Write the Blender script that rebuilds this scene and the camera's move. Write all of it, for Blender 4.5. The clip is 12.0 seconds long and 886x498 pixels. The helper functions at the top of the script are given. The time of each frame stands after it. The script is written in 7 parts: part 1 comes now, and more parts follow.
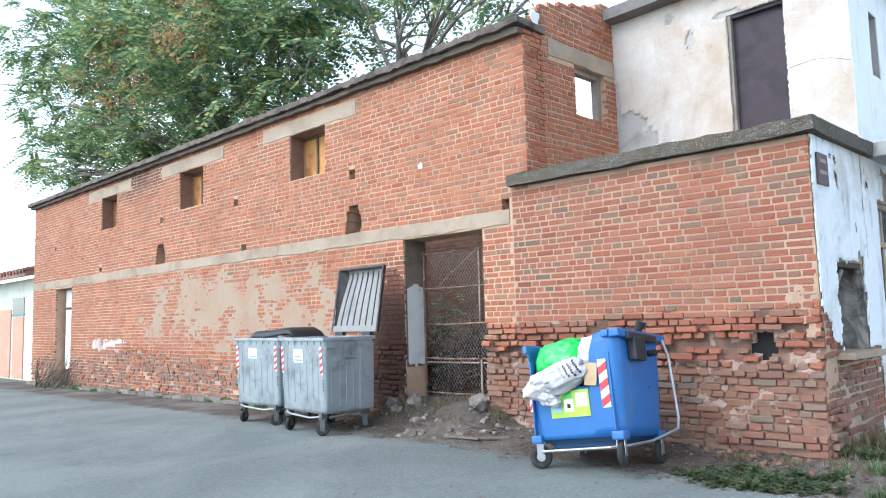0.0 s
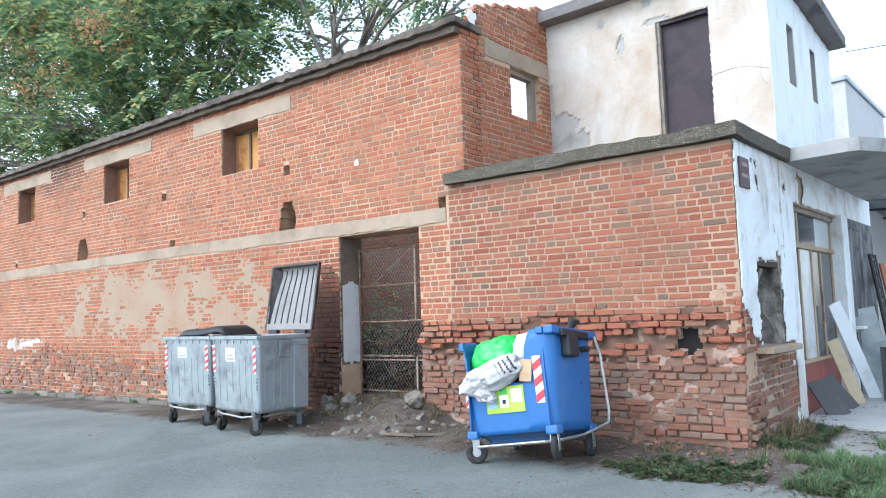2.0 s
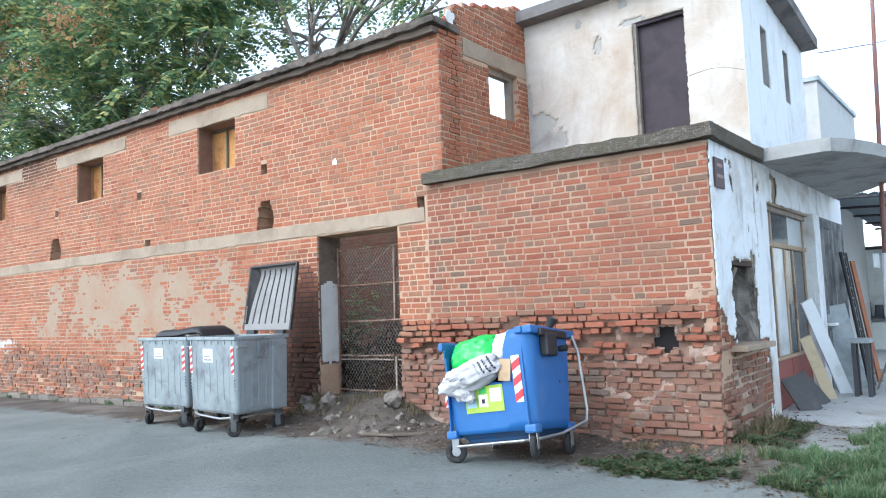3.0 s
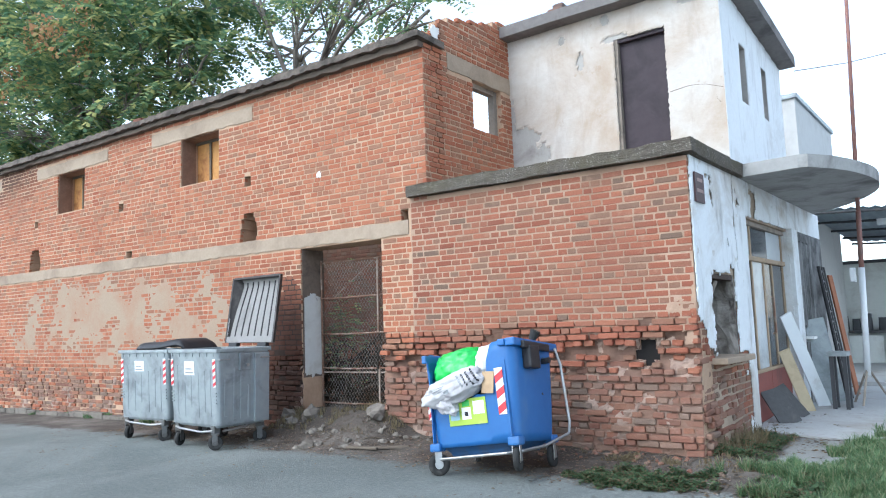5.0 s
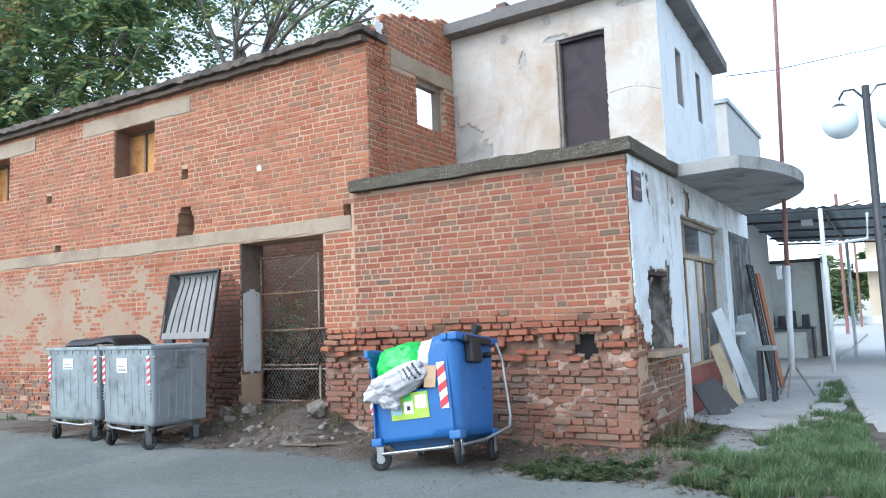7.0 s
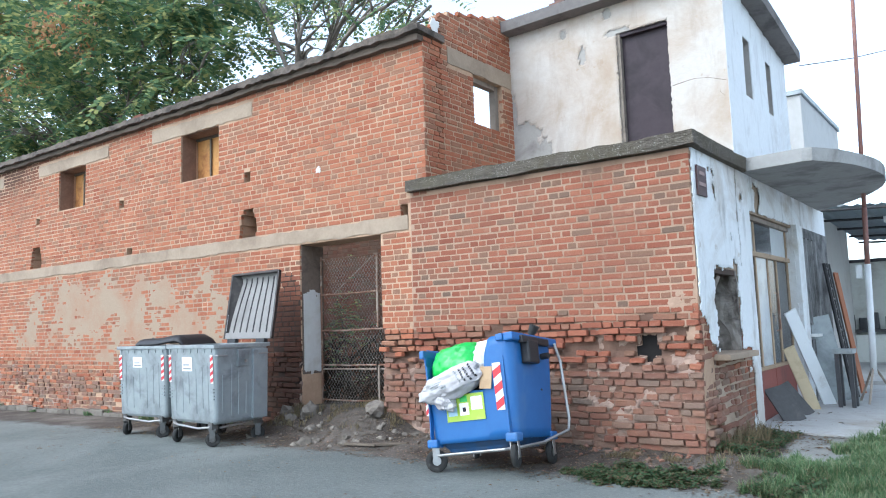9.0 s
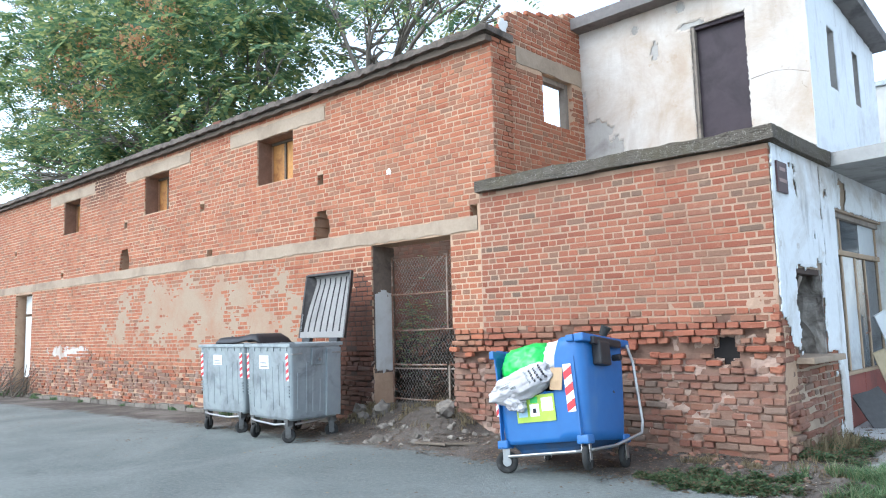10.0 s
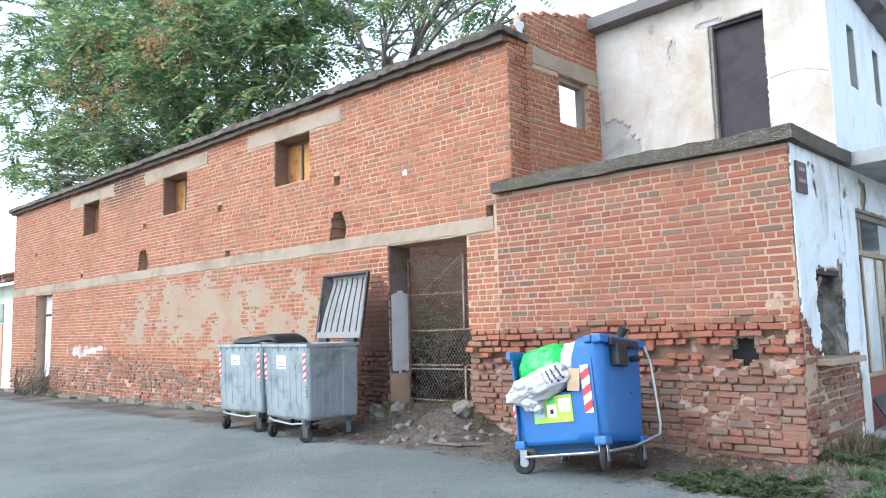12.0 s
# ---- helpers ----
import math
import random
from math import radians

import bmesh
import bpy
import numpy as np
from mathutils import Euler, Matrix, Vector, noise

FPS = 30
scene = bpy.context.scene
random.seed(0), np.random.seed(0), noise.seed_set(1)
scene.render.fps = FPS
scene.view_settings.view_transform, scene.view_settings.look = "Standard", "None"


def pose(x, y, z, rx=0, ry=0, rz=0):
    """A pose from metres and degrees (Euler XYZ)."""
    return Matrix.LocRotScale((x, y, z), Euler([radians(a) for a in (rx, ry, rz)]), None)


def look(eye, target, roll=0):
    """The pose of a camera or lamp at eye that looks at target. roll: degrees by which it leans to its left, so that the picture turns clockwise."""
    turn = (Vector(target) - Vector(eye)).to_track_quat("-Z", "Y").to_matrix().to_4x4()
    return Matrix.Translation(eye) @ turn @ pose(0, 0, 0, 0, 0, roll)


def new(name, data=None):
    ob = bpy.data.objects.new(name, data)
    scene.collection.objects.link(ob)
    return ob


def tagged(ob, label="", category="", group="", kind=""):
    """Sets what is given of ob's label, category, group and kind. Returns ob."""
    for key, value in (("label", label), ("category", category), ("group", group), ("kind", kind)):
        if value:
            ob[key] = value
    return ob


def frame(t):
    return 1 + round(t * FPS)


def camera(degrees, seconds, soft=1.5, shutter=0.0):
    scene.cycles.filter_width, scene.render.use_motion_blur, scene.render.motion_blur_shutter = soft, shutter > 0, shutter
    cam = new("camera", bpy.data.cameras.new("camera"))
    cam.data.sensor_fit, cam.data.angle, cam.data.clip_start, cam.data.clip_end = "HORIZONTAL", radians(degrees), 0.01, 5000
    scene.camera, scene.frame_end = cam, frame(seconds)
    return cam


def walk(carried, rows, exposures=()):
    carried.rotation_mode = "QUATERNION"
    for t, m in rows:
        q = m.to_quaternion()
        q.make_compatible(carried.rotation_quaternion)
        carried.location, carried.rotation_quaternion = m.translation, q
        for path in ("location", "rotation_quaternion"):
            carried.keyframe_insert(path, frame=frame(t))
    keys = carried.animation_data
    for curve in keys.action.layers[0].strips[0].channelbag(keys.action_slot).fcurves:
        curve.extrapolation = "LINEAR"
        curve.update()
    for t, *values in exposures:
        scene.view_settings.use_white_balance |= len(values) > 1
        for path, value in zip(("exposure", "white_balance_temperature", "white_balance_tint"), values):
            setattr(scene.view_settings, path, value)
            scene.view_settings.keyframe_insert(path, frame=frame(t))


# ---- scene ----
cam = camera(63.1, 12.0, 1.1)
PATH = [
    (0, (2.034, -7.084, 1.406), (0.667, -5.638, 1.6), -1.6),
    (0.5, (2.025, -7.114, 1.438), (0.682, -5.643, 1.624), -1.8),
    (1, (2.023, -7.123, 1.434), (0.688, -5.645, 1.618), -1.8),
    (1.5, (2.02, -7.128, 1.409), (0.746, -5.597, 1.593), -1.7),
    (2, (2.019, -7.135, 1.415), (0.791, -5.566, 1.595), -1.8),
    (2.5, (2.027, -7.13, 1.431), (0.829, -5.538, 1.604), -2.0),
    (3, (2.021, -7.152, 1.444), (0.841, -5.546, 1.614), -2.1),
    (5, (2.036, -7.18, 1.435), (0.897, -5.55, 1.64), -2.0),
    (5.5, (2.037, -7.182, 1.436), (0.936, -5.524, 1.636), -2.1),
    (6, (2.034, -7.195, 1.45), (0.99, -5.5, 1.639), -2.2),
    (6.5, (2.04, -7.182, 1.427), (1.006, -5.48, 1.621), -2.1),
    (6.7, (2.017, -7.206, 1.405), (1.01, -5.489, 1.6), -2.0),
    (8.3, (2.031, -7.07, 1.374), (1.034, -5.349, 1.576), -2.1),
    (8.5, (2.032, -7.081, 1.377), (0.997, -5.382, 1.578), -2.1),
    (9, (2.04, -7.059, 1.373), (0.888, -5.438, 1.581), -1.9),
    (9.5, (2.05, -7.041, 1.363), (0.802, -5.493, 1.579), -1.7),
    (10, (2.06, -7.06, 1.376), (0.754, -5.56, 1.59), -1.6),
    (10.5, (2.057, -7.06, 1.392), (0.722, -5.586, 1.603), -1.6),
    (11, (2.064, -7.062, 1.388), (0.713, -5.603, 1.601), -1.5),
    (11.5, (2.065, -7.065, 1.377), (0.722, -5.599, 1.596), -1.5),
    (12, (2.051, -7.088, 1.379), (0.716, -5.615, 1.595), -1.5),
]
EXPOSURES = [(0, 0.48, 5680, 4.5), (1.5, 0.49, 5680, 4.5), (3, 0.40, 5680, 4.5), (6.5, 0.27, 5680, 4.5), (8.5, 0.23, 5680, 4.5), (9.5, 0.37, 5680, 4.5), (10.5, 0.46, 5680, 4.5), (12, 0.48, 5680, 4.5)]
walk(cam, [(t, look(eye, target, roll)) for t, eye, target, roll in PATH], EXPOSURES)

# ---- world, sun, exposure ----
world = bpy.data.worlds.new("sky")
scene.world = world
world.use_nodes = True
wn = world.node_tree.nodes
sky = wn.new("ShaderNodeTexSky")
sky.sky_type = "NISHITA"
sky.sun_disc = False
sky.sun_elevation, sky.sun_rotation = radians(46), radians(204)
sky.dust_density, sky.ozone_density, sky.air_density = 1.5, 1.0, 1.0
wn["Background"].inputs["Strength"].default_value = 0.15
haze = wn.new("ShaderNodeHueSaturation")
haze.inputs["Saturation"].default_value = 0.45
haze.inputs["Value"].default_value = 2.5
world.node_tree.links.new(sky.outputs[0], haze.inputs["Color"])
world.node_tree.links.new(haze.outputs[0], wn["Background"].inputs["Color"])
sun_data = bpy.data.lights.new("sun", "SUN")
sun_data.energy, sun_data.angle, sun_data.color = 0.9, radians(40), (1.0, 0.91, 0.80)
sun = new("sun", sun_data)
sun.matrix_world = look((-8, -18, 20.4), (0, 0, 0))


# ---- materials ----
def nodes_of(name, rough=0.85, metal=0.0, spec=0.3):
    m = bpy.data.materials.new(name)
    m.use_nodes = True
    nt = m.node_tree
    b = nt.nodes["Principled BSDF"]
    b.inputs["Roughness"].default_value = rough
    b.inputs["Metallic"].default_value = metal
    b.inputs["Specular IOR Level"].default_value = spec
    return m, nt, b


def noise_tex(nt, scale, detail=4.0, rough=0.6, coord=None, distort=0.0):
    n = nt.nodes.new("ShaderNodeTexNoise")
    n.inputs["Scale"].default_value = scale
    n.inputs["Detail"].default_value = detail
    n.inputs["Roughness"].default_value = rough
    n.inputs["Distortion"].default_value = distort
    if coord is None:
        coord = nt.nodes.new("ShaderNodeTexCoord").outputs["Object"]
    nt.links.new(coord, n.inputs["Vector"])
    return n.outputs["Fac"]


def ramp(nt, fac, stops):
    r = nt.nodes.new("ShaderNodeValToRGB")
    els = r.color_ramp.elements
    while len(els) < len(stops):
        els.new(0.5)
    for e, (p, c) in zip(els, stops):
        e.position, e.color = p, (*c, 1)
    nt.links.new(fac, r.inputs["Fac"])
    return r.outputs["Color"]


def mix(nt, fac, a, b, mode="MIX"):
    m = nt.nodes.new("ShaderNodeMix")
    m.data_type, m.blend_type = "RGBA", mode
    for key, v in ((0, fac), (6, a), (7, b)):
        if isinstance(v, (int, float)):
            m.inputs[key].default_value = v
        elif isinstance(v, tuple):
            m.inputs[key].default_value = (*v, 1)
        else:
            nt.links.new(v, m.inputs[key])
    return m.outputs[2]


def calc(nt, op, a, b=0.0, c=0.0):
    m = nt.nodes.new("ShaderNodeMath")
    m.operation = op
    for k, v in enumerate((a, b, c)):
        if isinstance(v, (int, float)):
            m.inputs[k].default_value = v
        else:
            nt.links.new(v, m.inputs[k])
    return m.outputs[0]


def bump(nt, b, height, strength, dist=0.01):
    n = nt.nodes.new("ShaderNodeBump")
    n.inputs["Strength"].default_value, n.inputs["Distance"].default_value = strength, dist
    nt.links.new(height, n.inputs["Height"])
    nt.links.new(n.outputs[0], b.inputs["Normal"])


def own_random(nt):
    g = nt.nodes.new("ShaderNodeNewGeometry").outputs["Random Per Island"]
    o = nt.nodes.new("ShaderNodeObjectInfo").outputs["Random"]
    return calc(nt, "FRACT", calc(nt, "ADD", g, o))


def worn(name, a, b, stain, stain_lo=0.5, stain_hi=0.7, big=0.7, fine=25.0, rough=0.85, metal=0.0, relief=0.4, vary=0.0, spec=0.3):
    """Two tones of one surface by fine grain, and stains of a third tone by broad noise."""
    m, nt, bs = nodes_of(name, rough, metal, spec)
    grain = noise_tex(nt, fine, 6)
    col = mix(nt, grain, a, b)
    broad = noise_tex(nt, big, 7, 0.65, None, 0.4)
    mask = ramp(nt, broad, [(stain_lo, (0, 0, 0)), (stain_hi, (1, 1, 1))])
    col = mix(nt, mask, col, stain)
    if vary:
        r = own_random(nt)
        col = mix(nt, 1.0, col, ramp(nt, r, [(0, (1 - vary,) * 3), (1, (1 + vary,) * 3)]), "MULTIPLY")
    nt.links.new(col, bs.inputs["Base Color"])
    if relief:
        bump(nt, bs, noise_tex(nt, fine * 1.7, 8), relief, 0.006)
    return m


def brick_material(name, tones, dirt, dirt_lo, dirt_hi, lime, dark_ovals=False):
    m, nt, bs = nodes_of(name, 0.9, 0, 0.2)
    r = own_random(nt)
    col = ramp(nt, r, tones)
    grain = noise_tex(nt, 60, 6)
    col = mix(nt, 0.55, col, mix(nt, grain, (0.3, 0.3, 0.3), (1.25, 1.2, 1.15)), "MULTIPLY")
    patch = noise_tex(nt, 0.9, 6, 0.65)
    col = mix(nt, ramp(nt, patch, [(dirt_lo, (0, 0, 0)), (dirt_hi, (0.8, 0.8, 0.8))]), col, dirt)
    smear = noise_tex(nt, 7, 6, 0.7)
    col = mix(nt, ramp(nt, smear, [(0.55, (0, 0, 0)), (0.78, (0.55, 0.55, 0.55))]), col, lime)
    if dark_ovals:
        # shade below the roof edge, put into the brick colour as one oval
        sep = nt.nodes.new("ShaderNodeSeparateXYZ")
        nt.links.new(nt.nodes.new("ShaderNodeNewGeometry").outputs["Position"], sep.inputs[0])
        dx = calc(nt, "DIVIDE", calc(nt, "ADD", sep.outputs[0], 14.2), 2.2)
        dz = calc(nt, "DIVIDE", calc(nt, "ADD", sep.outputs[2], -4.85), 0.75)
        e = calc(nt, "ADD", calc(nt, "MULTIPLY", dx, dx), calc(nt, "MULTIPLY", dz, dz))
        e = calc(nt, "MULTIPLY", calc(nt, "MULTIPLY_ADD", noise_tex(nt, 1.6, 6, 0.7), 1.4, e), 0.5)
        col = mix(nt, ramp(nt, e, [(0.32, (0.85, 0.85, 0.85)), (0.72, (0, 0, 0))]), col, (0.07, 0.045, 0.035))
        # darker brown oval on the pier where the containers stand
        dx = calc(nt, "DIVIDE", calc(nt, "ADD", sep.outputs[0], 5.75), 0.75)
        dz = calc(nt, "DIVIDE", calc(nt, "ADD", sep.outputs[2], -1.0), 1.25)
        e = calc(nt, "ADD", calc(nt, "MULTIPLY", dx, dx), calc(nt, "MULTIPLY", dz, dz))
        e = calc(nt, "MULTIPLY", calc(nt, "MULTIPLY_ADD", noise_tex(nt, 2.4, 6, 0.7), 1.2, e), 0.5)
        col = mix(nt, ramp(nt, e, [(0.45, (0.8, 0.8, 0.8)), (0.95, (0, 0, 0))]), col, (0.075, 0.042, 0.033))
    nt.links.new(col, bs.inputs["Base Color"])
    bump(nt, bs, noise_tex(nt, 45, 8, 0.7), 0.6, 0.008)
    return m


BRICK_TONES = [(0.0, (0.31, 0.105, 0.062)), (0.16, (0.43, 0.165, 0.092)), (0.34, (0.36, 0.130, 0.076)), (0.52, (0.47, 0.195, 0.112)), (0.68, (0.38, 0.150, 0.088)), (0.82, (0.32, 0.150, 0.095)), (0.94, (0.33, 0.170, 0.108)), (1.0, (0.26, 0.145, 0.098))]
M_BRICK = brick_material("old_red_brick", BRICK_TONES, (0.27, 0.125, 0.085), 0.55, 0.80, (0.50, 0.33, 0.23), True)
M_BRICK_LOW = brick_material("dull_red_brick", [(0.0, (0.24, 0.085, 0.055)), (0.2, (0.345, 0.130, 0.080)), (0.42, (0.28, 0.104, 0.066)), (0.6, (0.365, 0.152, 0.094)), (0.74, (0.28, 0.122, 0.080)), (0.86, (0.265, 0.138, 0.092)), (0.95, (0.235, 0.142, 0.10)), (1.0, (0.17, 0.118, 0.088))], (0.22, 0.112, 0.078), 0.5, 0.75, (0.40, 0.26, 0.18))
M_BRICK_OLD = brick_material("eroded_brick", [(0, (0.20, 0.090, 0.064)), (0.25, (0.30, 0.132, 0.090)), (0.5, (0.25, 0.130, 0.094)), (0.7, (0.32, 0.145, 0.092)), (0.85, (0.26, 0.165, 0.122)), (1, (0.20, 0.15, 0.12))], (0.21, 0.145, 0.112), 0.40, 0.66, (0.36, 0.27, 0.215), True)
M_MORTAR = worn("lime_mortar", (0.39, 0.255, 0.165), (0.56, 0.395, 0.275), (0.29, 0.175, 0.112), 0.45, 0.7, 0.8, 30, relief=0.8)
M_MORTAR_LOW = worn("dull_lime_mortar", (0.32, 0.21, 0.145), (0.48, 0.335, 0.24), (0.24, 0.148, 0.10), 0.45, 0.7, 0.8, 30, relief=0.8)
M_SMEAR = worn("smeared_mortar", (0.31, 0.215, 0.165), (0.45, 0.335, 0.265), (0.22, 0.15, 0.118), 0.42, 0.66, 2.5, 22, relief=1.0)
# washed-out mortar tone, also used to darken the window reveals
M_EARTH_SHADE = worn("eroded_mortar_and_reveal_shade", (0.165, 0.092, 0.064), (0.31, 0.195, 0.142), (0.12, 0.072, 0.052), 0.42, 0.66, 1.5, 24, relief=1.0)
M_DARKBROWN = worn("plain_dark_brown", (0.05, 0.035, 0.03), (0.09, 0.06, 0.045), (0.03, 0.02, 0.02), relief=0.5)
M_CONCRETE = worn("cast_concrete", (0.30, 0.23, 0.165), (0.43, 0.34, 0.255), (0.22, 0.165, 0.12), 0.46, 0.72, 1.2, 22, relief=0.5)
M_CANOPY = worn("stained_canopy_concrete", (0.27, 0.265, 0.255), (0.38, 0.375, 0.36), (0.15, 0.145, 0.14), 0.48, 0.7, 1.6, 14, relief=0.5)


def pebbled(name, a, b, pale, moss):
    """Exposed-aggregate concrete: pale pebbles in a dark, mossy, weathered matrix."""
    m, nt, bs = nodes_of(name, 0.95, 0, 0.2)
    col = mix(nt, noise_tex(nt, 18, 7, 0.7), a, b)
    col = mix(nt, ramp(nt, noise_tex(nt, 2.2, 6, 0.65), [(0.45, (0, 0, 0)), (0.65, (0.8, 0.8, 0.8))]), col, moss)
    v = nt.nodes.new("ShaderNodeTexVoronoi")
    v.inputs["Scale"].default_value = 62
    nt.links.new(nt.nodes.new("ShaderNodeTexCoord").outputs["Object"], v.inputs["Vector"])
    spot = ramp(nt, v.outputs["Distance"], [(0.22, (1, 1, 1)), (0.36, (0, 0, 0))])
    some = ramp(nt, v.outputs["Color"], [(0.58, (0, 0, 0)), (0.66, (0.75, 0.75, 0.75))])
    col = mix(nt, mix(nt, 1.0, spot, some, "MULTIPLY"), col, pale)
    nt.links.new(col, bs.inputs["Base Color"])
    bump(nt, bs, calc(nt, "SUBTRACT", noise_tex(nt, 30, 8, 0.7), v.outputs["Distance"]), 0.9, 0.02)
    return m


M_COPING = pebbled("weathered_concrete_coping", (0.05, 0.044, 0.037), (0.21, 0.18, 0.145), (0.46, 0.425, 0.38), (0.12, 0.103, 0.068))
M_ROOFEDGE = worn("weathered_roof_edge", (0.07, 0.058, 0.048), (0.24, 0.195, 0.16), (0.06, 0.05, 0.042), 0.45, 0.65, 3.0, 30, relief=1.0)
M_PLASTER = worn("old_white_plaster", (0.72, 0.70, 0.66), (0.82, 0.80, 0.77), (0.52, 0.46, 0.40), 0.55, 0.72, 1.0, 12, relief=0.3)
M_PATCH = worn("sandy_render", (0.29, 0.215, 0.15), (0.40, 0.305, 0.22), (0.34, 0.20, 0.13), 0.45, 0.70, 1.3, 26, relief=0.9)


def streaky(name, a, b, stain, bare, lo=0.5, hi=0.72, runs=0.55):
    """Old lime plaster: broad stains, rain streaks running down and thin spots of a barer tone."""
    m, nt, bs = nodes_of(name, 0.9, 0, 0.25)
    col = mix(nt, noise_tex(nt, 16, 7, 0.7), a, b)
    col = mix(nt, ramp(nt, noise_tex(nt, 0.9, 7, 0.65, None, 0.5), [(lo, (0, 0, 0)), (hi, (0.85, 0.85, 0.85))]), col, stain)
    mp = nt.nodes.new("ShaderNodeMapping")
    mp.inputs["Scale"].default_value = (2.2, 2.2, 0.45)
    nt.links.new(nt.nodes.new("ShaderNodeTexCoord").outputs["Object"], mp.inputs["Vector"])
    run = noise_tex(nt, 1.6, 6, 0.65, mp.outputs[0])
    col = mix(nt, ramp(nt, run, [(0.54, (0, 0, 0)), (0.70, (runs,) * 3)]), col, bare)
    col = mix(nt, ramp(nt, noise_tex(nt, 4.2, 8, 0.75), [(0.60, (0, 0, 0)), (0.68, (0.8, 0.8, 0.8))]), col, stain)
    nt.links.new(col, bs.inputs["Base Color"])
    bump(nt, bs, calc(nt, "ADD", noise_tex(nt, 22, 8, 0.7), noise_tex(nt, 3, 4)), 0.5, 0.012)
    return m


M_DARKBOARD = worn("dark_brown_board", (0.030, 0.022, 0.028), (0.058, 0.042, 0.050), (0.022, 0.017, 0.020), 0.5, 0.7, 2, 8, 0.6, relief=0.2)
M_PLY = worn("bare_plywood", (0.42, 0.18, 0.055), (0.68, 0.38, 0.13), (0.30, 0.125, 0.045), 0.46, 0.66, 3.5, 7, 0.7, relief=0.3)
M_PLYPALE = worn("new_board", (0.58, 0.40, 0.19), (0.72, 0.52, 0.28), (0.46, 0.28, 0.12), 0.5, 0.7, 3, 9, 0.7, relief=0.2)
M_OLDWOOD = worn("grey_weathered_wood", (0.20, 0.17, 0.14), (0.34, 0.29, 0.24), (0.12, 0.10, 0.085), 0.5, 0.7, 3, 14, 0.85, vary=0.2)
M_TREEBARK = worn("grey_bark", (0.15, 0.13, 0.11), (0.27, 0.24, 0.205), (0.10, 0.088, 0.075), 0.5, 0.7, 3, 14)
M_BARK = worn("bark", (0.10, 0.08, 0.06), (0.2, 0.165, 0.13), (0.07, 0.06, 0.05), 0.5, 0.7, 3, 14)


def leaf_material(name, a, b, c):
    m, nt, bs = nodes_of(name, 0.55, 0, 0.35)
    col = ramp(nt, own_random(nt), [(0, a), (0.6, b), (1, c)])
    nt.links.new(col, bs.inputs["Base Color"])
    tr = nt.nodes.new("ShaderNodeBsdfTranslucent")
    nt.links.new(col, tr.inputs["Color"])
    mx = nt.nodes.new("ShaderNodeMixShader")
    mx.inputs[0].default_value = 0.5
    nt.links.new(bs.outputs[0], mx.inputs[1])
    nt.links.new(tr.outputs[0], mx.inputs[2])
    nt.links.new(mx.outputs[0], nt.nodes["Material Output"].inputs["Surface"])
    return m


M_LEAF = leaf_material("green_leaf", (0.10, 0.195, 0.125), (0.21, 0.31, 0.14), (0.54, 0.53, 0.22))
M_RUST_LEAF = leaf_material("rusty_seed_cluster", (0.44, 0.20, 0.10), (0.54, 0.30, 0.16), (0.42, 0.36, 0.16))
M_GRASS = leaf_material("grass", (0.09, 0.16, 0.08), (0.155, 0.25, 0.11), (0.31, 0.31, 0.19))
M_DRY = leaf_material("dry_grass", (0.19, 0.155, 0.09), (0.26, 0.215, 0.125), (0.16, 0.13, 0.08))


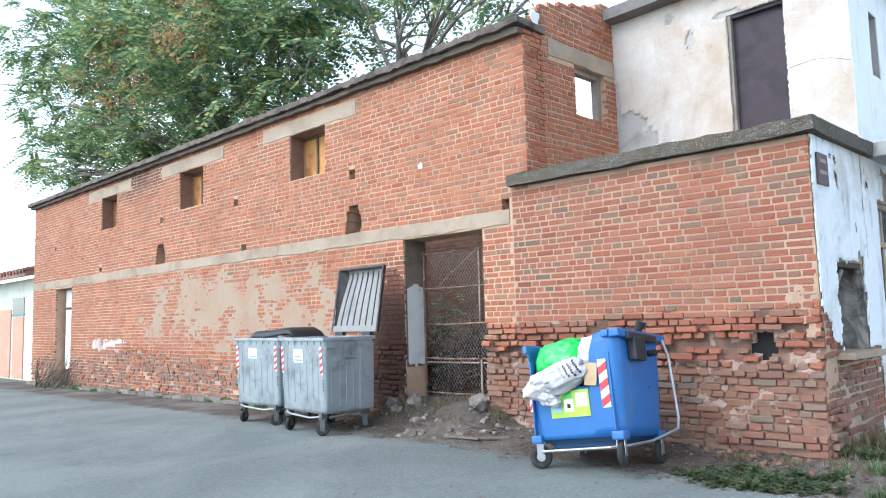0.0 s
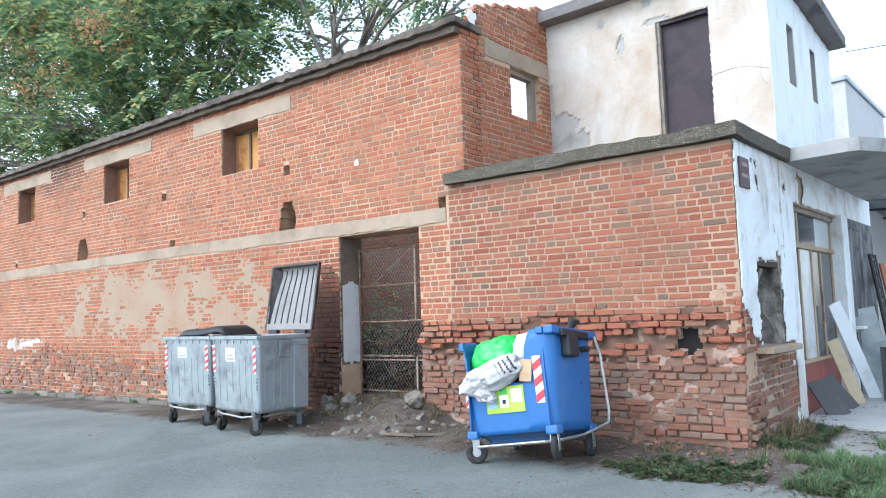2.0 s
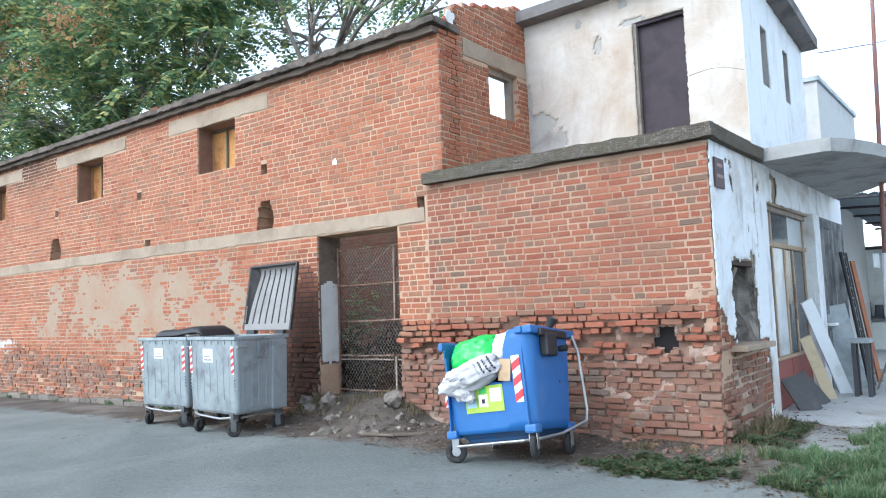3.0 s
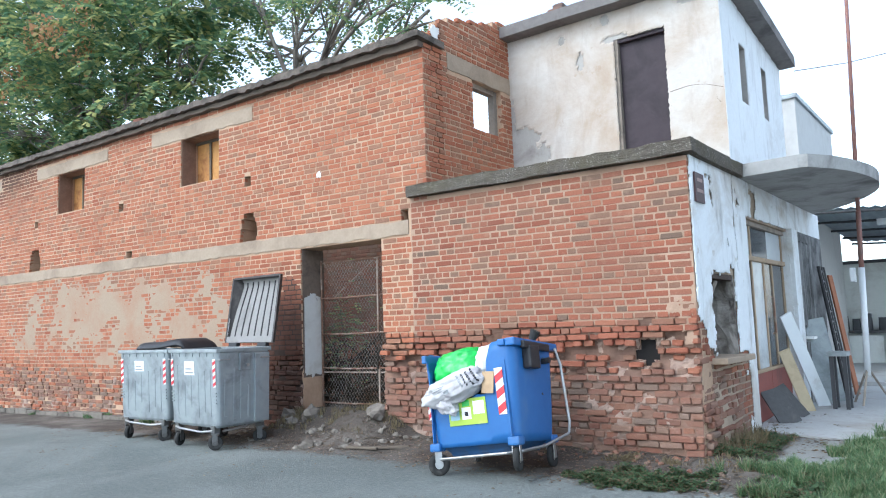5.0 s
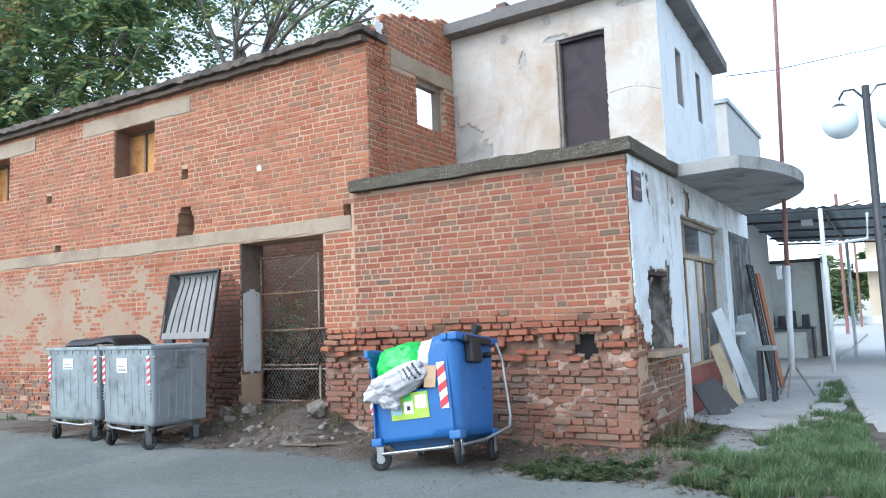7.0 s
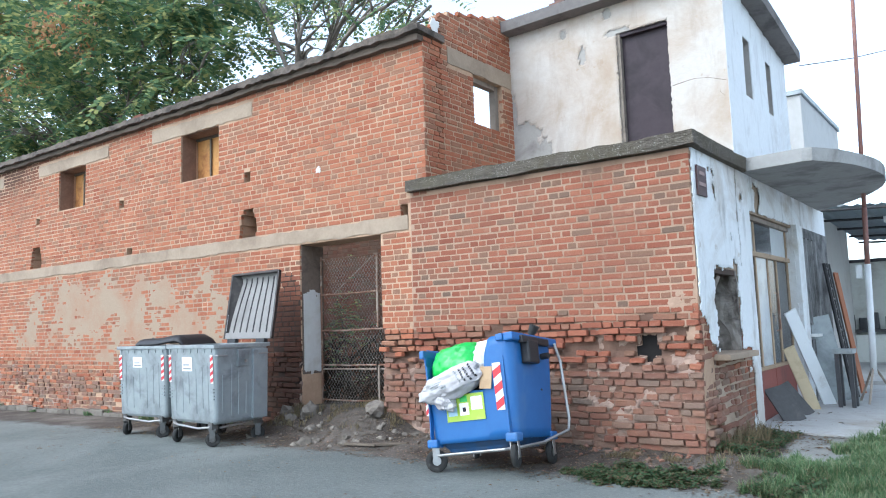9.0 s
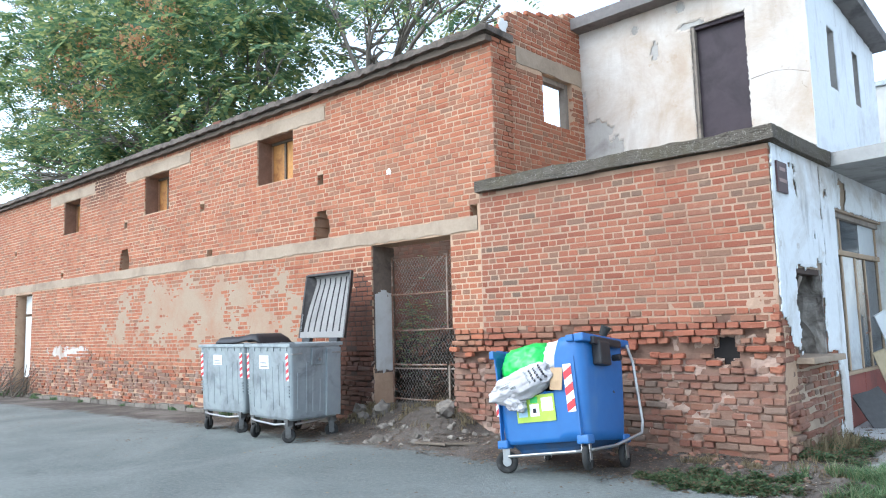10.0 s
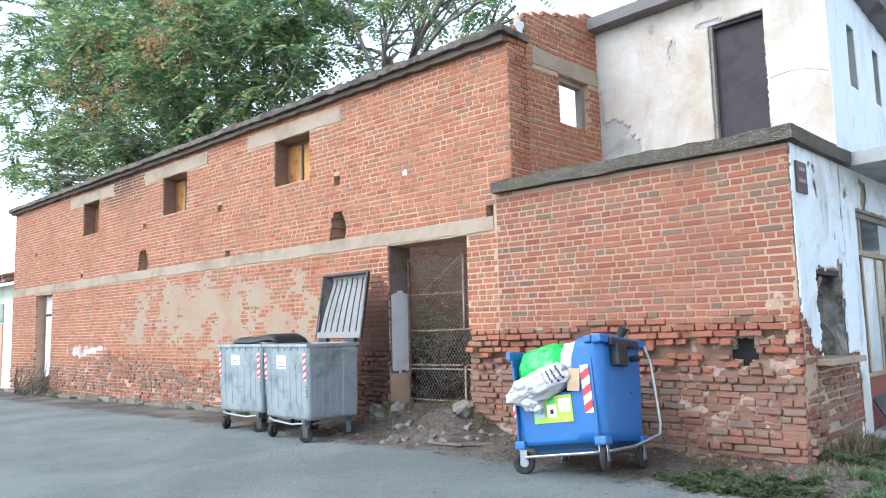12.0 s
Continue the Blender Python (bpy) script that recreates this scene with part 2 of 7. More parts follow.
def ground_material():
    m, nt, bs = nodes_of("street_ground", 0.92, 0, 0.25)
    pos = nt.nodes.new("ShaderNodeNewGeometry").outputs["Position"]
    sep = nt.nodes.new("ShaderNodeSeparateXYZ")
    nt.links.new(pos, sep.inputs[0])
    x, y = sep.outputs[0], sep.outputs[1]
    wob = calc(nt, "MULTIPLY_ADD", noise_tex(nt, 1.6, 6, 0.65, pos), 1.0, -0.5)
    # asphalt: the street along the long wall, and the side street to the east
    wob2 = calc(nt, "MULTIPLY_ADD", noise_tex(nt, 14, 6, 0.7, pos), 0.5, -0.25)
    a1 = calc(nt, "ADD", calc(nt, "MULTIPLY_ADD", wob, 0.9, y), wob2)
    a1 = calc(nt, "MULTIPLY_ADD", a1, -5.0, -5.2)
    a1 = calc(nt, "MINIMUM", calc(nt, "MAXIMUM", a1, 0.0), 1.0)
    a2 = calc(nt, "GREATER_THAN", calc(nt, "MULTIPLY_ADD", y, 0.073, calc(nt, "MULTIPLY_ADD", wob, 0.1, x)), 2.12)
    a2 = calc(nt, "MULTIPLY", a2, calc(nt, "GREATER_THAN", y, 1.6))
    far_left = calc(nt, "LESS_THAN", calc(nt, "ADD", x, wob), -22.5)
    mask = calc(nt, "MAXIMUM", calc(nt, "MAXIMUM", a1, a2), calc(nt, "MULTIPLY", far_left, 0.5))
    fine = noise_tex(nt, 90, 5, 0.7, pos)
    tar = mix(nt, fine, (0.07, 0.082, 0.077), (0.21, 0.228, 0.214))
    tar = mix(nt, ramp(nt, noise_tex(nt, 0.45, 6, 0.65, pos, 0.5), [(0.40, (0, 0, 0)), (0.62, (0.8, 0.8, 0.8))]), tar, (0.215, 0.23, 0.214))
    tar = mix(nt, ramp(nt, noise_tex(nt, 1.4, 7, 0.7, pos), [(0.60, (0, 0, 0)), (0.74, (0.65, 0.65, 0.65))]), tar, (0.075, 0.077, 0.075))
    vor = nt.nodes.new("ShaderNodeTexVoronoi")
    vor.feature = "DISTANCE_TO_EDGE"
    vor.inputs["Scale"].default_value = 0.55
    warp = nt.nodes.new("ShaderNodeVectorMath")
    warp.operation = "MULTIPLY_ADD"
    nz = nt.nodes.new("ShaderNodeTexNoise")
    nz.inputs["Scale"].default_value, nz.inputs["Detail"].default_value = 1.8, 6
    nt.links.new(pos, nz.inputs["Vector"])
    nt.links.new(nz.outputs["Color"], warp.inputs[0])
    warp.inputs[1].default_value = (0.9, 0.9, 0)
    nt.links.new(pos, warp.inputs[2])
    nt.links.new(warp.outputs[0], vor.inputs["Vector"])
    tar = mix(nt, ramp(nt, vor.outputs["Distance"], [(0.0, (0.12, 0.12, 0.12)), (0.012, (0, 0, 0))]), tar, (0.09, 0.085, 0.08))
    tar = mix(nt, ramp(nt, noise_tex(nt, 5, 7, 0.75, pos), [(0.62, (0, 0, 0)), (0.72, (0.6, 0.6, 0.6))]), tar, (0.12, 0.115, 0.105))
    grit = noise_tex(nt, 24, 7, 0.75, pos)
    tar = mix(nt, ramp(nt, grit, [(0.50, (0, 0, 0)), (0.66, (0.35, 0.35, 0.35))]), tar, (0.30, 0.315, 0.30))
    tar = mix(nt, ramp(nt, grit, [(0.34, (0.35, 0.35, 0.35)), (0.46, (0, 0, 0))]), tar, (0.085, 0.09, 0.087))
    soil = mix(nt, noise_tex(nt, 14, 8, 0.7, pos), (0.025, 0.021, 0.018), (0.15, 0.125, 0.103))
    soil = mix(nt, ramp(nt, noise_tex(nt, 1.1, 5, 0.6, pos), [(0.45, (0, 0, 0)), (0.7, (0.7, 0.7, 0.7))]), soil, (0.23, 0.205, 0.178))
    tar = mix(nt, calc(nt, "MULTIPLY", a2, 0.75), tar, (0.55, 0.555, 0.55))
    # worn concrete path from the shop to the street
    px = calc(nt, "DIVIDE", calc(nt, "ADD", x, -0.95), 0.42)
    py = calc(nt, "DIVIDE", calc(nt, "ADD", y, -0.9), 1.5)
    p2 = calc(nt, "ADD", calc(nt, "MULTIPLY", px, px), calc(nt, "MULTIPLY", py, py))
    path = ramp(nt, calc(nt, "MULTIPLY_ADD", wob, 1.6, p2), [(0.7, (0.85, 0.85, 0.85)), (1.0, (0, 0, 0))])
    soil = mix(nt, path, soil, mix(nt, fine, (0.22, 0.225, 0.215), (0.38, 0.385, 0.37)))
    nt.links.new(mix(nt, mask, soil, tar), bs.inputs["Base Color"])
    bump(nt, bs, calc(nt, "ADD", noise_tex(nt, 60, 8, 0.75, pos), noise_tex(nt, 6, 5, 0.6, pos)), 0.9, 0.016)
    return m


M_GROUND = ground_material()


# ---- small builders ----
def link_mesh(name, bm, material, parent=None, label="", smooth=False):
    me = bpy.data.meshes.new(name)
    bmesh.ops.recalc_face_normals(bm, faces=bm.faces[:])
    bm.to_mesh(me)
    bm.free()
    if smooth:
        for p in me.polygons:
            p.use_smooth = True
    me.materials.append(material)
    ob = new(name, me)
    if parent is not None:
        ob.parent = parent
    if label:
        ob["label"] = label
    return ob


def part(name, bm, material, parent, label="", smooth=False):
    return link_mesh(name, bm, material, parent, label, smooth)


def raw_mesh(name, verts, faces, material, parent=None, label="", smooth=False):
    me = bpy.data.meshes.new(name)
    me.from_pydata(verts, [], faces)
    me.materials.append(material)
    if smooth:
        for p in me.polygons:
            p.use_smooth = True
    ob = new(name, me)
    if parent is not None:
        ob.parent = parent
    if label:
        ob["label"] = label
    return ob


def thing(name, m, label, category, group="", kind=""):
    e = new(name)
    e.empty_display_size = 0.2
    e.matrix_world = m
    return tagged(e, label, category, group, kind)


def add_box(bm, x0, x1, y0, y1, z0, z1, bev=0.0, m=None):
    r = bmesh.ops.create_cube(bm, size=1.0)
    vs = r["verts"]
    t = Matrix.Translation(((x0 + x1) / 2, (y0 + y1) / 2, (z0 + z1) / 2)) @ Matrix.Diagonal((x1 - x0, y1 - y0, z1 - z0, 1))
    bmesh.ops.transform(bm, matrix=(m @ t) if m is not None else t, verts=vs)
    if bev:
        es = list({e for v in vs for e in v.link_edges})
        bmesh.ops.bevel(bm, geom=es, offset=bev, segments=2, affect="EDGES", profile=0.6)
    return bm


def box(x0, x1, y0, y1, z0, z1, bev=0.0, m=None):
    return add_box(bmesh.new(), x0, x1, y0, y1, z0, z1, bev, m)


def add_tube(bm, pts, r, n=8, caps=True):
    """A round bar through points; r is one radius or one for each point."""
    pts = [Vector(p) for p in pts]
    rs = r if isinstance(r, (list, tuple)) else [r] * len(pts)
    rings = []
    up = Vector((0.01, 0.02, 1))
    for i, p in enumerate(pts):
        d = (pts[min(i + 1, len(pts) - 1)] - pts[max(i - 1, 0)]).normalized()
        a = d.cross(up if abs(d.dot(up.normalized())) < 0.95 else Vector((1, 0, 0))).normalized()
        b = d.cross(a)
        rings.append([bm.verts.new(p + rs[i] * (math.cos(2 * math.pi * k / n) * a + math.sin(2 * math.pi * k / n) * b)) for k in range(n)])
    for s, t in zip(rings, rings[1:]):
        for k in range(n):
            bm.faces.new((s[k], s[(k + 1) % n], t[(k + 1) % n], t[k]))
    if caps:
        bm.faces.new(rings[0])
        bm.faces.new(rings[-1][::-1])
    return bm


def tube(pts, r, n=8):
    return add_tube(bmesh.new(), pts, r, n)


def prism(outline, z0, z1):
    """A slab of the given outline (x, y) between two heights."""
    bm = bmesh.new()
    lo = [bm.verts.new((x, y, z0)) for x, y in outline]
    hi = [bm.verts.new((x, y, z1)) for x, y in outline]
    bm.faces.new(lo[::-1])
    bm.faces.new(hi)
    n = len(outline)
    for k in range(n):
        bm.faces.new((lo[k], lo[(k + 1) % n], hi[(k + 1) % n], hi[k]))
    return bm


def rough_up(bm, amount, scale=3.0):
    for v in bm.verts:
        v.co += amount * noise.noise_vector(v.co * scale)
    return bm


def smooth01(a, b, x):
    t = min(1.0, max(0.0, (x - a) / (b - a)))
    return t * t * (3 - 2 * t)


# ---- the ground: one sheet to the horizon ----
def ground_height(x, y):
    h = -0.10 * smooth01(-7, -20, x)
    h += 0.09 * smooth01(-1.3, -0.2, y) * smooth01(-7.5, -5, x)
    door = smooth01(-6.1, -5.4, x) * smooth01(-3.3, -4.0, x)
    h += door * 0.24 * smooth01(-0.75, 0.1, y)
    if y > -1.3 and -9 < x < 3 and y < 5:
        h += 0.02 * noise.noise(Vector((x * 2.3, y * 2.3, 0))) + 0.012 * noise.noise(Vector((x * 9, y * 9, 4)))
    return h


def axis_steps(lo, hi, fine_lo, fine_hi, step):
    out = [fine_lo + i * step for i in range(int((fine_hi - fine_lo) / step) + 1)]
    d, x = step, out[-1]
    while x < hi:
        d *= 1.45
        x += d
        out.append(min(x, hi))
    d, x = step, out[0]
    while x > lo:
        d *= 1.45
        x -= d
        out.insert(0, max(x, lo))
    return out


gx = axis_steps(-1500, 1500, -8.0, 2.5, 0.07)
gy = axis_steps(-1500, 1500, -1.9, 1.2, 0.07)
verts = [(x, y, ground_height(x, y)) for y in gy for x in gx]
nx = len(gx)
faces = [(j * nx + i, j * nx + i + 1, (j + 1) * nx + i + 1, (j + 1) * nx + i) for j in range(len(gy) - 1) for i in range(nx - 1)]
ground = tagged(raw_mesh("ground", verts, faces, M_GROUND, smooth=True), "pale worn asphalt street with bare soil along the walls", "ground", kind="structure")

# ---- masonry ----
COURSE = 0.0708
SKEW = -2.5


def cuts(lo, hi, step, extra):
    n = max(1, round((hi - lo) / step))
    out = {round(lo + (hi - lo) * i / n, 4) for i in range(n + 1)}
    keep = [e for e in extra if lo < e < hi]
    out = {o for o in out if all(abs(o - e) > step * 0.45 for e in keep) or o in (round(lo, 4), round(hi, 4))}
    return sorted(out | {round(e, 4) for e in keep})


def inside(holes, u, v):
    return any(a < u < b and c < v < d for a, b, c, d in holes)


def wall_shell(name, m, u0, u1, v0, v1, thick, holes, sunk, material, label, step=0.08, solid=None, second=()):
    """A wall in its own axes: u along, depth inwards, v up. sunk(u, v) gives the depth of its outer face."""
    us = cuts(u0, u1, step, [x for h in holes for x in h[:2]])
    vs = cuts(v0, v1, step, [x for h in holes for x in h[2:]])
    verts, index, faces, marked = [], {}, [], []

    def vert(i, j, back):
        k = (i, j, back)
        if k not in index:
            index[k] = len(verts)
            verts.append((us[i], thick if back else sunk(us[i], vs[j]), vs[j]))
        return index[k]

    def full(i, j):
        if not (0 <= i < len(us) - 1 and 0 <= j < len(vs) - 1):
            return False
        u, v = (us[i] + us[i + 1]) / 2, (vs[j] + vs[j + 1]) / 2
        return not inside(holes, u, v) and (solid is None or solid(u, v))

    for i in range(len(us) - 1):
        for j in range(len(vs) - 1):
            if not full(i, j):
                continue
            for k, (other, where) in enumerate(second):
                if where((us[i] + us[i + 1]) / 2, (vs[j] + vs[j + 1]) / 2):
                    marked.append((len(faces), k + 1))
                    break
            faces.append([vert(i, j, 0), vert(i + 1, j, 0), vert(i + 1, j + 1, 0), vert(i, j + 1, 0)])
            faces.append([vert(i, j, 1), vert(i, j + 1, 1), vert(i + 1, j + 1, 1), vert(i + 1, j, 1)])
            for di, dj, a, b in ((-1, 0, (i, j), (i, j + 1)), (1, 0, (i + 1, j + 1), (i + 1, j)), (0, -1, (i + 1, j), (i, j)), (0, 1, (i, j + 1), (i + 1, j + 1))):
                if not full(i + di, j + dj):
                    faces.append([vert(*a, 0), vert(*b, 0), vert(*b, 1), vert(*a, 1)])
    ob = raw_mesh(name, verts, faces, material)
    for other, where in second:
        ob.data.materials.append(other)
    for face, k in marked:
        ob.data.polygons[face].material_index = k
    ob.matrix_world = m
    return tagged(ob, label, "wall", kind="structure")


def brick_shape(rng, lu, lv, wear):
    """One hand-made brick about its own centre: a back ring, a worn front ring and a face, eight-sided with knocked corners."""
    c = 0.004 + 0.010 * wear * rng.random()
    j = 0.0024 + 0.006 * wear
    hu, hv = lu / 2, lv / 2
    ku, kv = min(hu * 0.45, 0.007 + 0.012 * wear), min(hv * 0.6, 0.0065 + 0.007 * wear)
    ring = ((-1, -1, 0, 1), (-1, -1, 1, 0), (1, -1, -1, 0), (1, -1, 0, 1), (1, 1, 0, -1), (1, 1, -1, 0), (-1, 1, 1, 0), (-1, 1, 0, -1))
    flat = [(a * hu + p * ku * rng.uniform(0.4, 1.3), b * hv + q * kv * rng.uniform(0.4, 1.3)) for a, b, p, q in ring]
    tilt_u, tilt_v = rng.uniform(-1, 1) * (0.012 + 0.10 * wear), rng.uniform(-1, 1) * (0.03 + 0.14 * wear)
    vs = [(x, 0.06, z) for x, z in flat]
    for inset, depth in ((0.0, c * 0.9), (c, 0.0)):
        for x, z in flat:
            x2, z2 = x * (1 - inset / hu) + rng.uniform(-j, j), z * (1 - inset / hv) + rng.uniform(-j, j) * 0.7
            vs.append((x2, depth + x2 * tilt_u + z2 * tilt_v + rng.uniform(-j, j) * 0.4, z2))
    fs = []
    for k in range(8):
        n = (k + 1) % 8
        fs.append((k, n, 8 + n, 8 + k))
        fs.append((8 + k, 8 + n, 16 + n, 16 + k))
    fs.append(tuple(range(16, 24)))
    return vs, fs


def brickwork(wall, seed, u0, u1, v0, v1, holes, sunk, wear, material, worn_material, own=None, own_max=300, solid=None, gone=None, stretcher=0.222, proud=None):
    """Courses of mixed stretchers and headers in front of a wall. own(u, v): bricks there are objects of their own."""
    rng = random.Random(seed)
    groups = {0: ([], []), 1: ([], [])}
    shared, singles = {}, 0
    v = v0
    row = 0
    while v < v1 - 0.03:
        u = u0 - rng.random() * 0.2
        hgt = min(COURSE, v1 - v) - rng.uniform(0.0135, 0.0165)
        while u < u1:
            full = stretcher * rng.uniform(0.93, 1.03) if rng.random() < (0.86 if row % 2 else 0.12) else 0.106 * rng.uniform(0.85, 1.12)
            a, b = max(u, u0), min(u + full, u1)
            u += full + rng.uniform(0.010, 0.022)
            cv = v + COURSE / 2
            spans = [(a, b)]
            for h in holes:
                if h[2] - 0.02 < cv < h[3] + 0.02:
                    nxt = []
                    for p, q in spans:
                        if q <= h[0] or p >= h[1]:
                            nxt.append((p, q))
                        else:
                            nxt += [(p, h[0])] if h[0] - p > 0.04 else []
                            nxt += [(h[1], q)] if q - h[1] > 0.04 else []
                    spans = nxt
            for p, q in spans:
                cu = (p + q) / 2
                if q - p < 0.035 or (solid is not None and not solid(cu, cv)):
                    continue
                w = wear(cu, cv)
                if gone is not None and rng.random() < gone(cu, cv):
                    continue
                drop = noise.noise(Vector((cu * 0.9, row * 0.35, seed))) * (0.011 + 0.03 * w) + rng.uniform(-0.002, 0.002) * (1 + 4 * w)
                out = 0.0042 + rng.uniform(-0.002, 0.003) + (proud(cu, cv, rng) if proud is not None else w * rng.uniform(0.0, 0.03))
                place = (cu, sunk(cu, cv) - out, cv + drop)
                tilt = rng.uniform(-1, 1) * (0.012 + 0.075 * w)
                kind = 1 if w > 0.10 + rng.uniform(-0.08, 0.16) and cv < 0.95 + rng.uniform(-0.14, 0.14) else 0
                if own is not None and singles < own_max and own(cu, cv):
                    half = "s" if q - p > 0.155 else "h"
                    key = (half, kind, int(w * 6), rng.randrange(4))
                    if key not in shared:
                        vs, fs = brick_shape(rng, 0.222 if half == "s" else 0.106, COURSE - 0.011, w)
                        me = bpy.data.meshes.new("brick")
                        me.from_pydata(vs, [], fs)
                        me.materials.append(worn_material if kind else material)
                        shared[key] = me
                    ob = new("brick", shared[key])
                    ob.parent = wall
                    ob.matrix_local = Matrix.LocRotScale(place, Euler((0, tilt, tilt * 0.7)), ((q - p) / (0.222 if half == "s" else 0.106), 1, hgt / (COURSE - 0.011)))
                    singles += 1
                    continue
                vs, fs = brick_shape(rng, q - p, hgt, w)
                gv, gf = groups[kind]
                o = len(gv)
                ct, st = math.cos(tilt), math.sin(tilt)
                gv.extend((place[0] + x * ct - z * st, place[1] + y, place[2] + x * st + z * ct) for x, y, z in vs)
                gf.extend(tuple(o + k for k in f) for f in fs)
        v += COURSE
        row += 1
    for kind, nm, mt, lb in ((0, "brickwork", material, "red bricks in mixed bond"), (1, "eroded_brickwork", worn_material, "crumbling eroded bricks")):
        if groups[kind][0]:
            ob = raw_mesh(nm, *groups[kind], mt, wall, lb)
            ob["kind"] = "stuff"


def plaster_sheet(name, wall, u0, u1, v0, v1, keep, depth, thick, material, label, step=0.04, seed=3, rag=0.42):
    """A coat of plaster with a ragged edge on a wall's outer face."""
    nu, nv = round((u1 - u0) / step), round((v1 - v0) / step)
    rng = random.Random(seed)
    verts, index, faces = [], {}, []
    on = {(i, j) for i in range(nu) for j in range(nv) if keep(u0 + (i + 0.5) * step, v0 + (j + 0.5) * step)}

    def edge(i, j):
        return any((i + a, j + b) not in on for a in (-1, 0) for b in (-1, 0))

    def vert(i, j, back):
        k = (i, j, back)
        if k not in index:
            r2 = random.Random(i * 7919 + j * 104729 + seed)
            e = edge(i, j) and 0 < i < nu and 0 < j < nv
            s = step * rag if e else 0
            wob = 0.006 * noise.noise(Vector((i * step * 2, j * step * 2, seed)))
            index[k] = len(verts)
            base = depth(u0 + i * step, v0 + j * step) if callable(depth) else depth
            verts.append((u0 + i * step + r2.uniform(-s, s), base + (0 if back else -(thick(u0 + i * step, v0 + j * step) if callable(thick) else thick) * (0.55 if e else 1) + wob), v0 + j * step + r2.uniform(-s, s)))
        return index[k]

    for i, j in sorted(on):
        faces.append((vert(i, j, 0), vert(i + 1, j, 0), vert(i + 1, j + 1, 0), vert(i, j + 1, 0)))
        for di, dj, a, b in ((-1, 0, (i, j), (i, j + 1)), (1, 0, (i + 1, j + 1), (i + 1, j)), (0, -1, (i + 1, j), (i, j)), (0, 1, (i, j + 1), (i + 1, j + 1))):
            if (i + di, j + dj) not in on:
                faces.append((vert(*a, 0), vert(*b, 0), vert(*b, 1), vert(*a, 1)))
    return raw_mesh(name, verts, faces, material, wall, label)


def blot(u, v, k=0.0, f=1.0):
    return noise.fractal(Vector((u * f, v * f, k)), 0.8, 2.0, 4)


# ---- the long brick wall on the street ----
WIN_X = [(-8.24, -7.25), (-12.23, -11.24), (-16.32, -15.40)]
DOOR = (-5.45, -3.96, -0.4, 2.555)
FAR_DOOR = (-19.36, -18.20, -0.4, 2.52)
VENTS = []
for a, b in ((-6.76, -6.36), (-13.32, -12.86)):
    VENTS += [(a, b - 0.03, 2.765, 2.83), (a + 0.02, b, 2.83, 2.97), (a + 0.05, b - 0.015, 2.97, 3.05), (a + 0.04, b - 0.05, 3.05, 3.12), (a + 0.10, b - 0.08, 3.12, 3.20)]
PUTLOGS = [(-6.64, -6.50, 3.61, 3.77), (-3.62, -3.50, 2.75, 2.90), (-10.07, -9.92, 3.63, 3.77), (-9.82, -9.64, 2.77, 2.89), (-13.12, -12.98, 3.65, 3.78), (-16.40, -16.26, 2.80, 2.92), (-19.52, -19.40, 3.58, 3.72)]
KNOCKED = [(-0.68, -0.42, 0.99, 1.10), (-0.62, -0.46, 1.10, 1.20), (-0.58, -0.47, 0.93, 0.99)]
LOW_END = -3.46
front_holes = [(-3.2, 0.05, 3.02, 5.2)] + [(a, b, 3.83, 4.63) for a, b in WIN_X] + [DOOR, FAR_DOOR] + VENTS + KNOCKED
front_shallow = PUTLOGS


def front_wear(u, v):
    if u > -4.0:
        top = 1.33 + 0.16 * noise.noise(Vector((u * 0.9, 1.7, 0))) + 0.12 * noise.noise(Vector((u * 3.1, v * 3.0, 0)))
        w = smooth01(top + 0.10, top - 0.28, v)
        return w * (0.75 if v > 0.85 else 0.5)
    top = 0.85 + 0.25 * noise.noise(Vector((u * 0.5, 5.2, 0))) + 0.35 * smooth01(-6.6, -5.4, u)
    return (0.30 + 0.25 * smooth01(-7, -5.6, u)) * smooth01(top + 0.15, top - 0.35, v)


def front_sunk(u, v):
    w = front_wear(u, v)
    n = 0.5 + 0.5 * noise.noise(Vector((u * 1.6, v * 2.0, 9)))
    lump = noise.noise(Vector((u * 4.5, v * 6.5, 4))) + 0.6 * noise.noise(Vector((u * 11, v * 13, 7)))
    d = 0.006 + 0.005 * noise.noise(Vector((u * 1.3, v * 1.9, 21))) + w * (0.012 + (0.06 + 0.11 * n) * smooth01(0.80, 1.02, v) + 0.02 * lump)
    if u > -3.0:
        d -= 0.05 * smooth01(0.75, 0.2, v) * smooth01(-2.6, -0.8, u)
    return d


# mortar turns dark brown in an oval on the pier, like its bricks
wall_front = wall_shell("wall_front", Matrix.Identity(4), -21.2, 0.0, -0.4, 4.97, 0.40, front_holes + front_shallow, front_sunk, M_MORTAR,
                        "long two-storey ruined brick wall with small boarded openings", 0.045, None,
                        [(M_DARKBROWN, lambda u, v: u < -4.5 and ((u + 5.75) / 0.75) ** 2 + ((v - 1.0) / 1.25) ** 2 + 0.4 * noise.noise(Vector((u * 4, v * 4, 1))) < 0.75), (M_EARTH_SHADE, lambda u, v: u > -6.2 and front_wear(u, v) > 0.06 + 0.05 * noise.noise(Vector((u * 3, v * 5, 2)))), (M_MORTAR_LOW, lambda u, v: u > LOW_END)])


def bricks_wear(u, v):
    return front_wear(u, v) * (1.0 - 0.35 * smooth01(0.95, 0.75, v))


def front_gone(u, v):
    w = front_wear(u, v)
    return w * (0.06 + 0.34 * smooth01(0.75, 0.95, v))


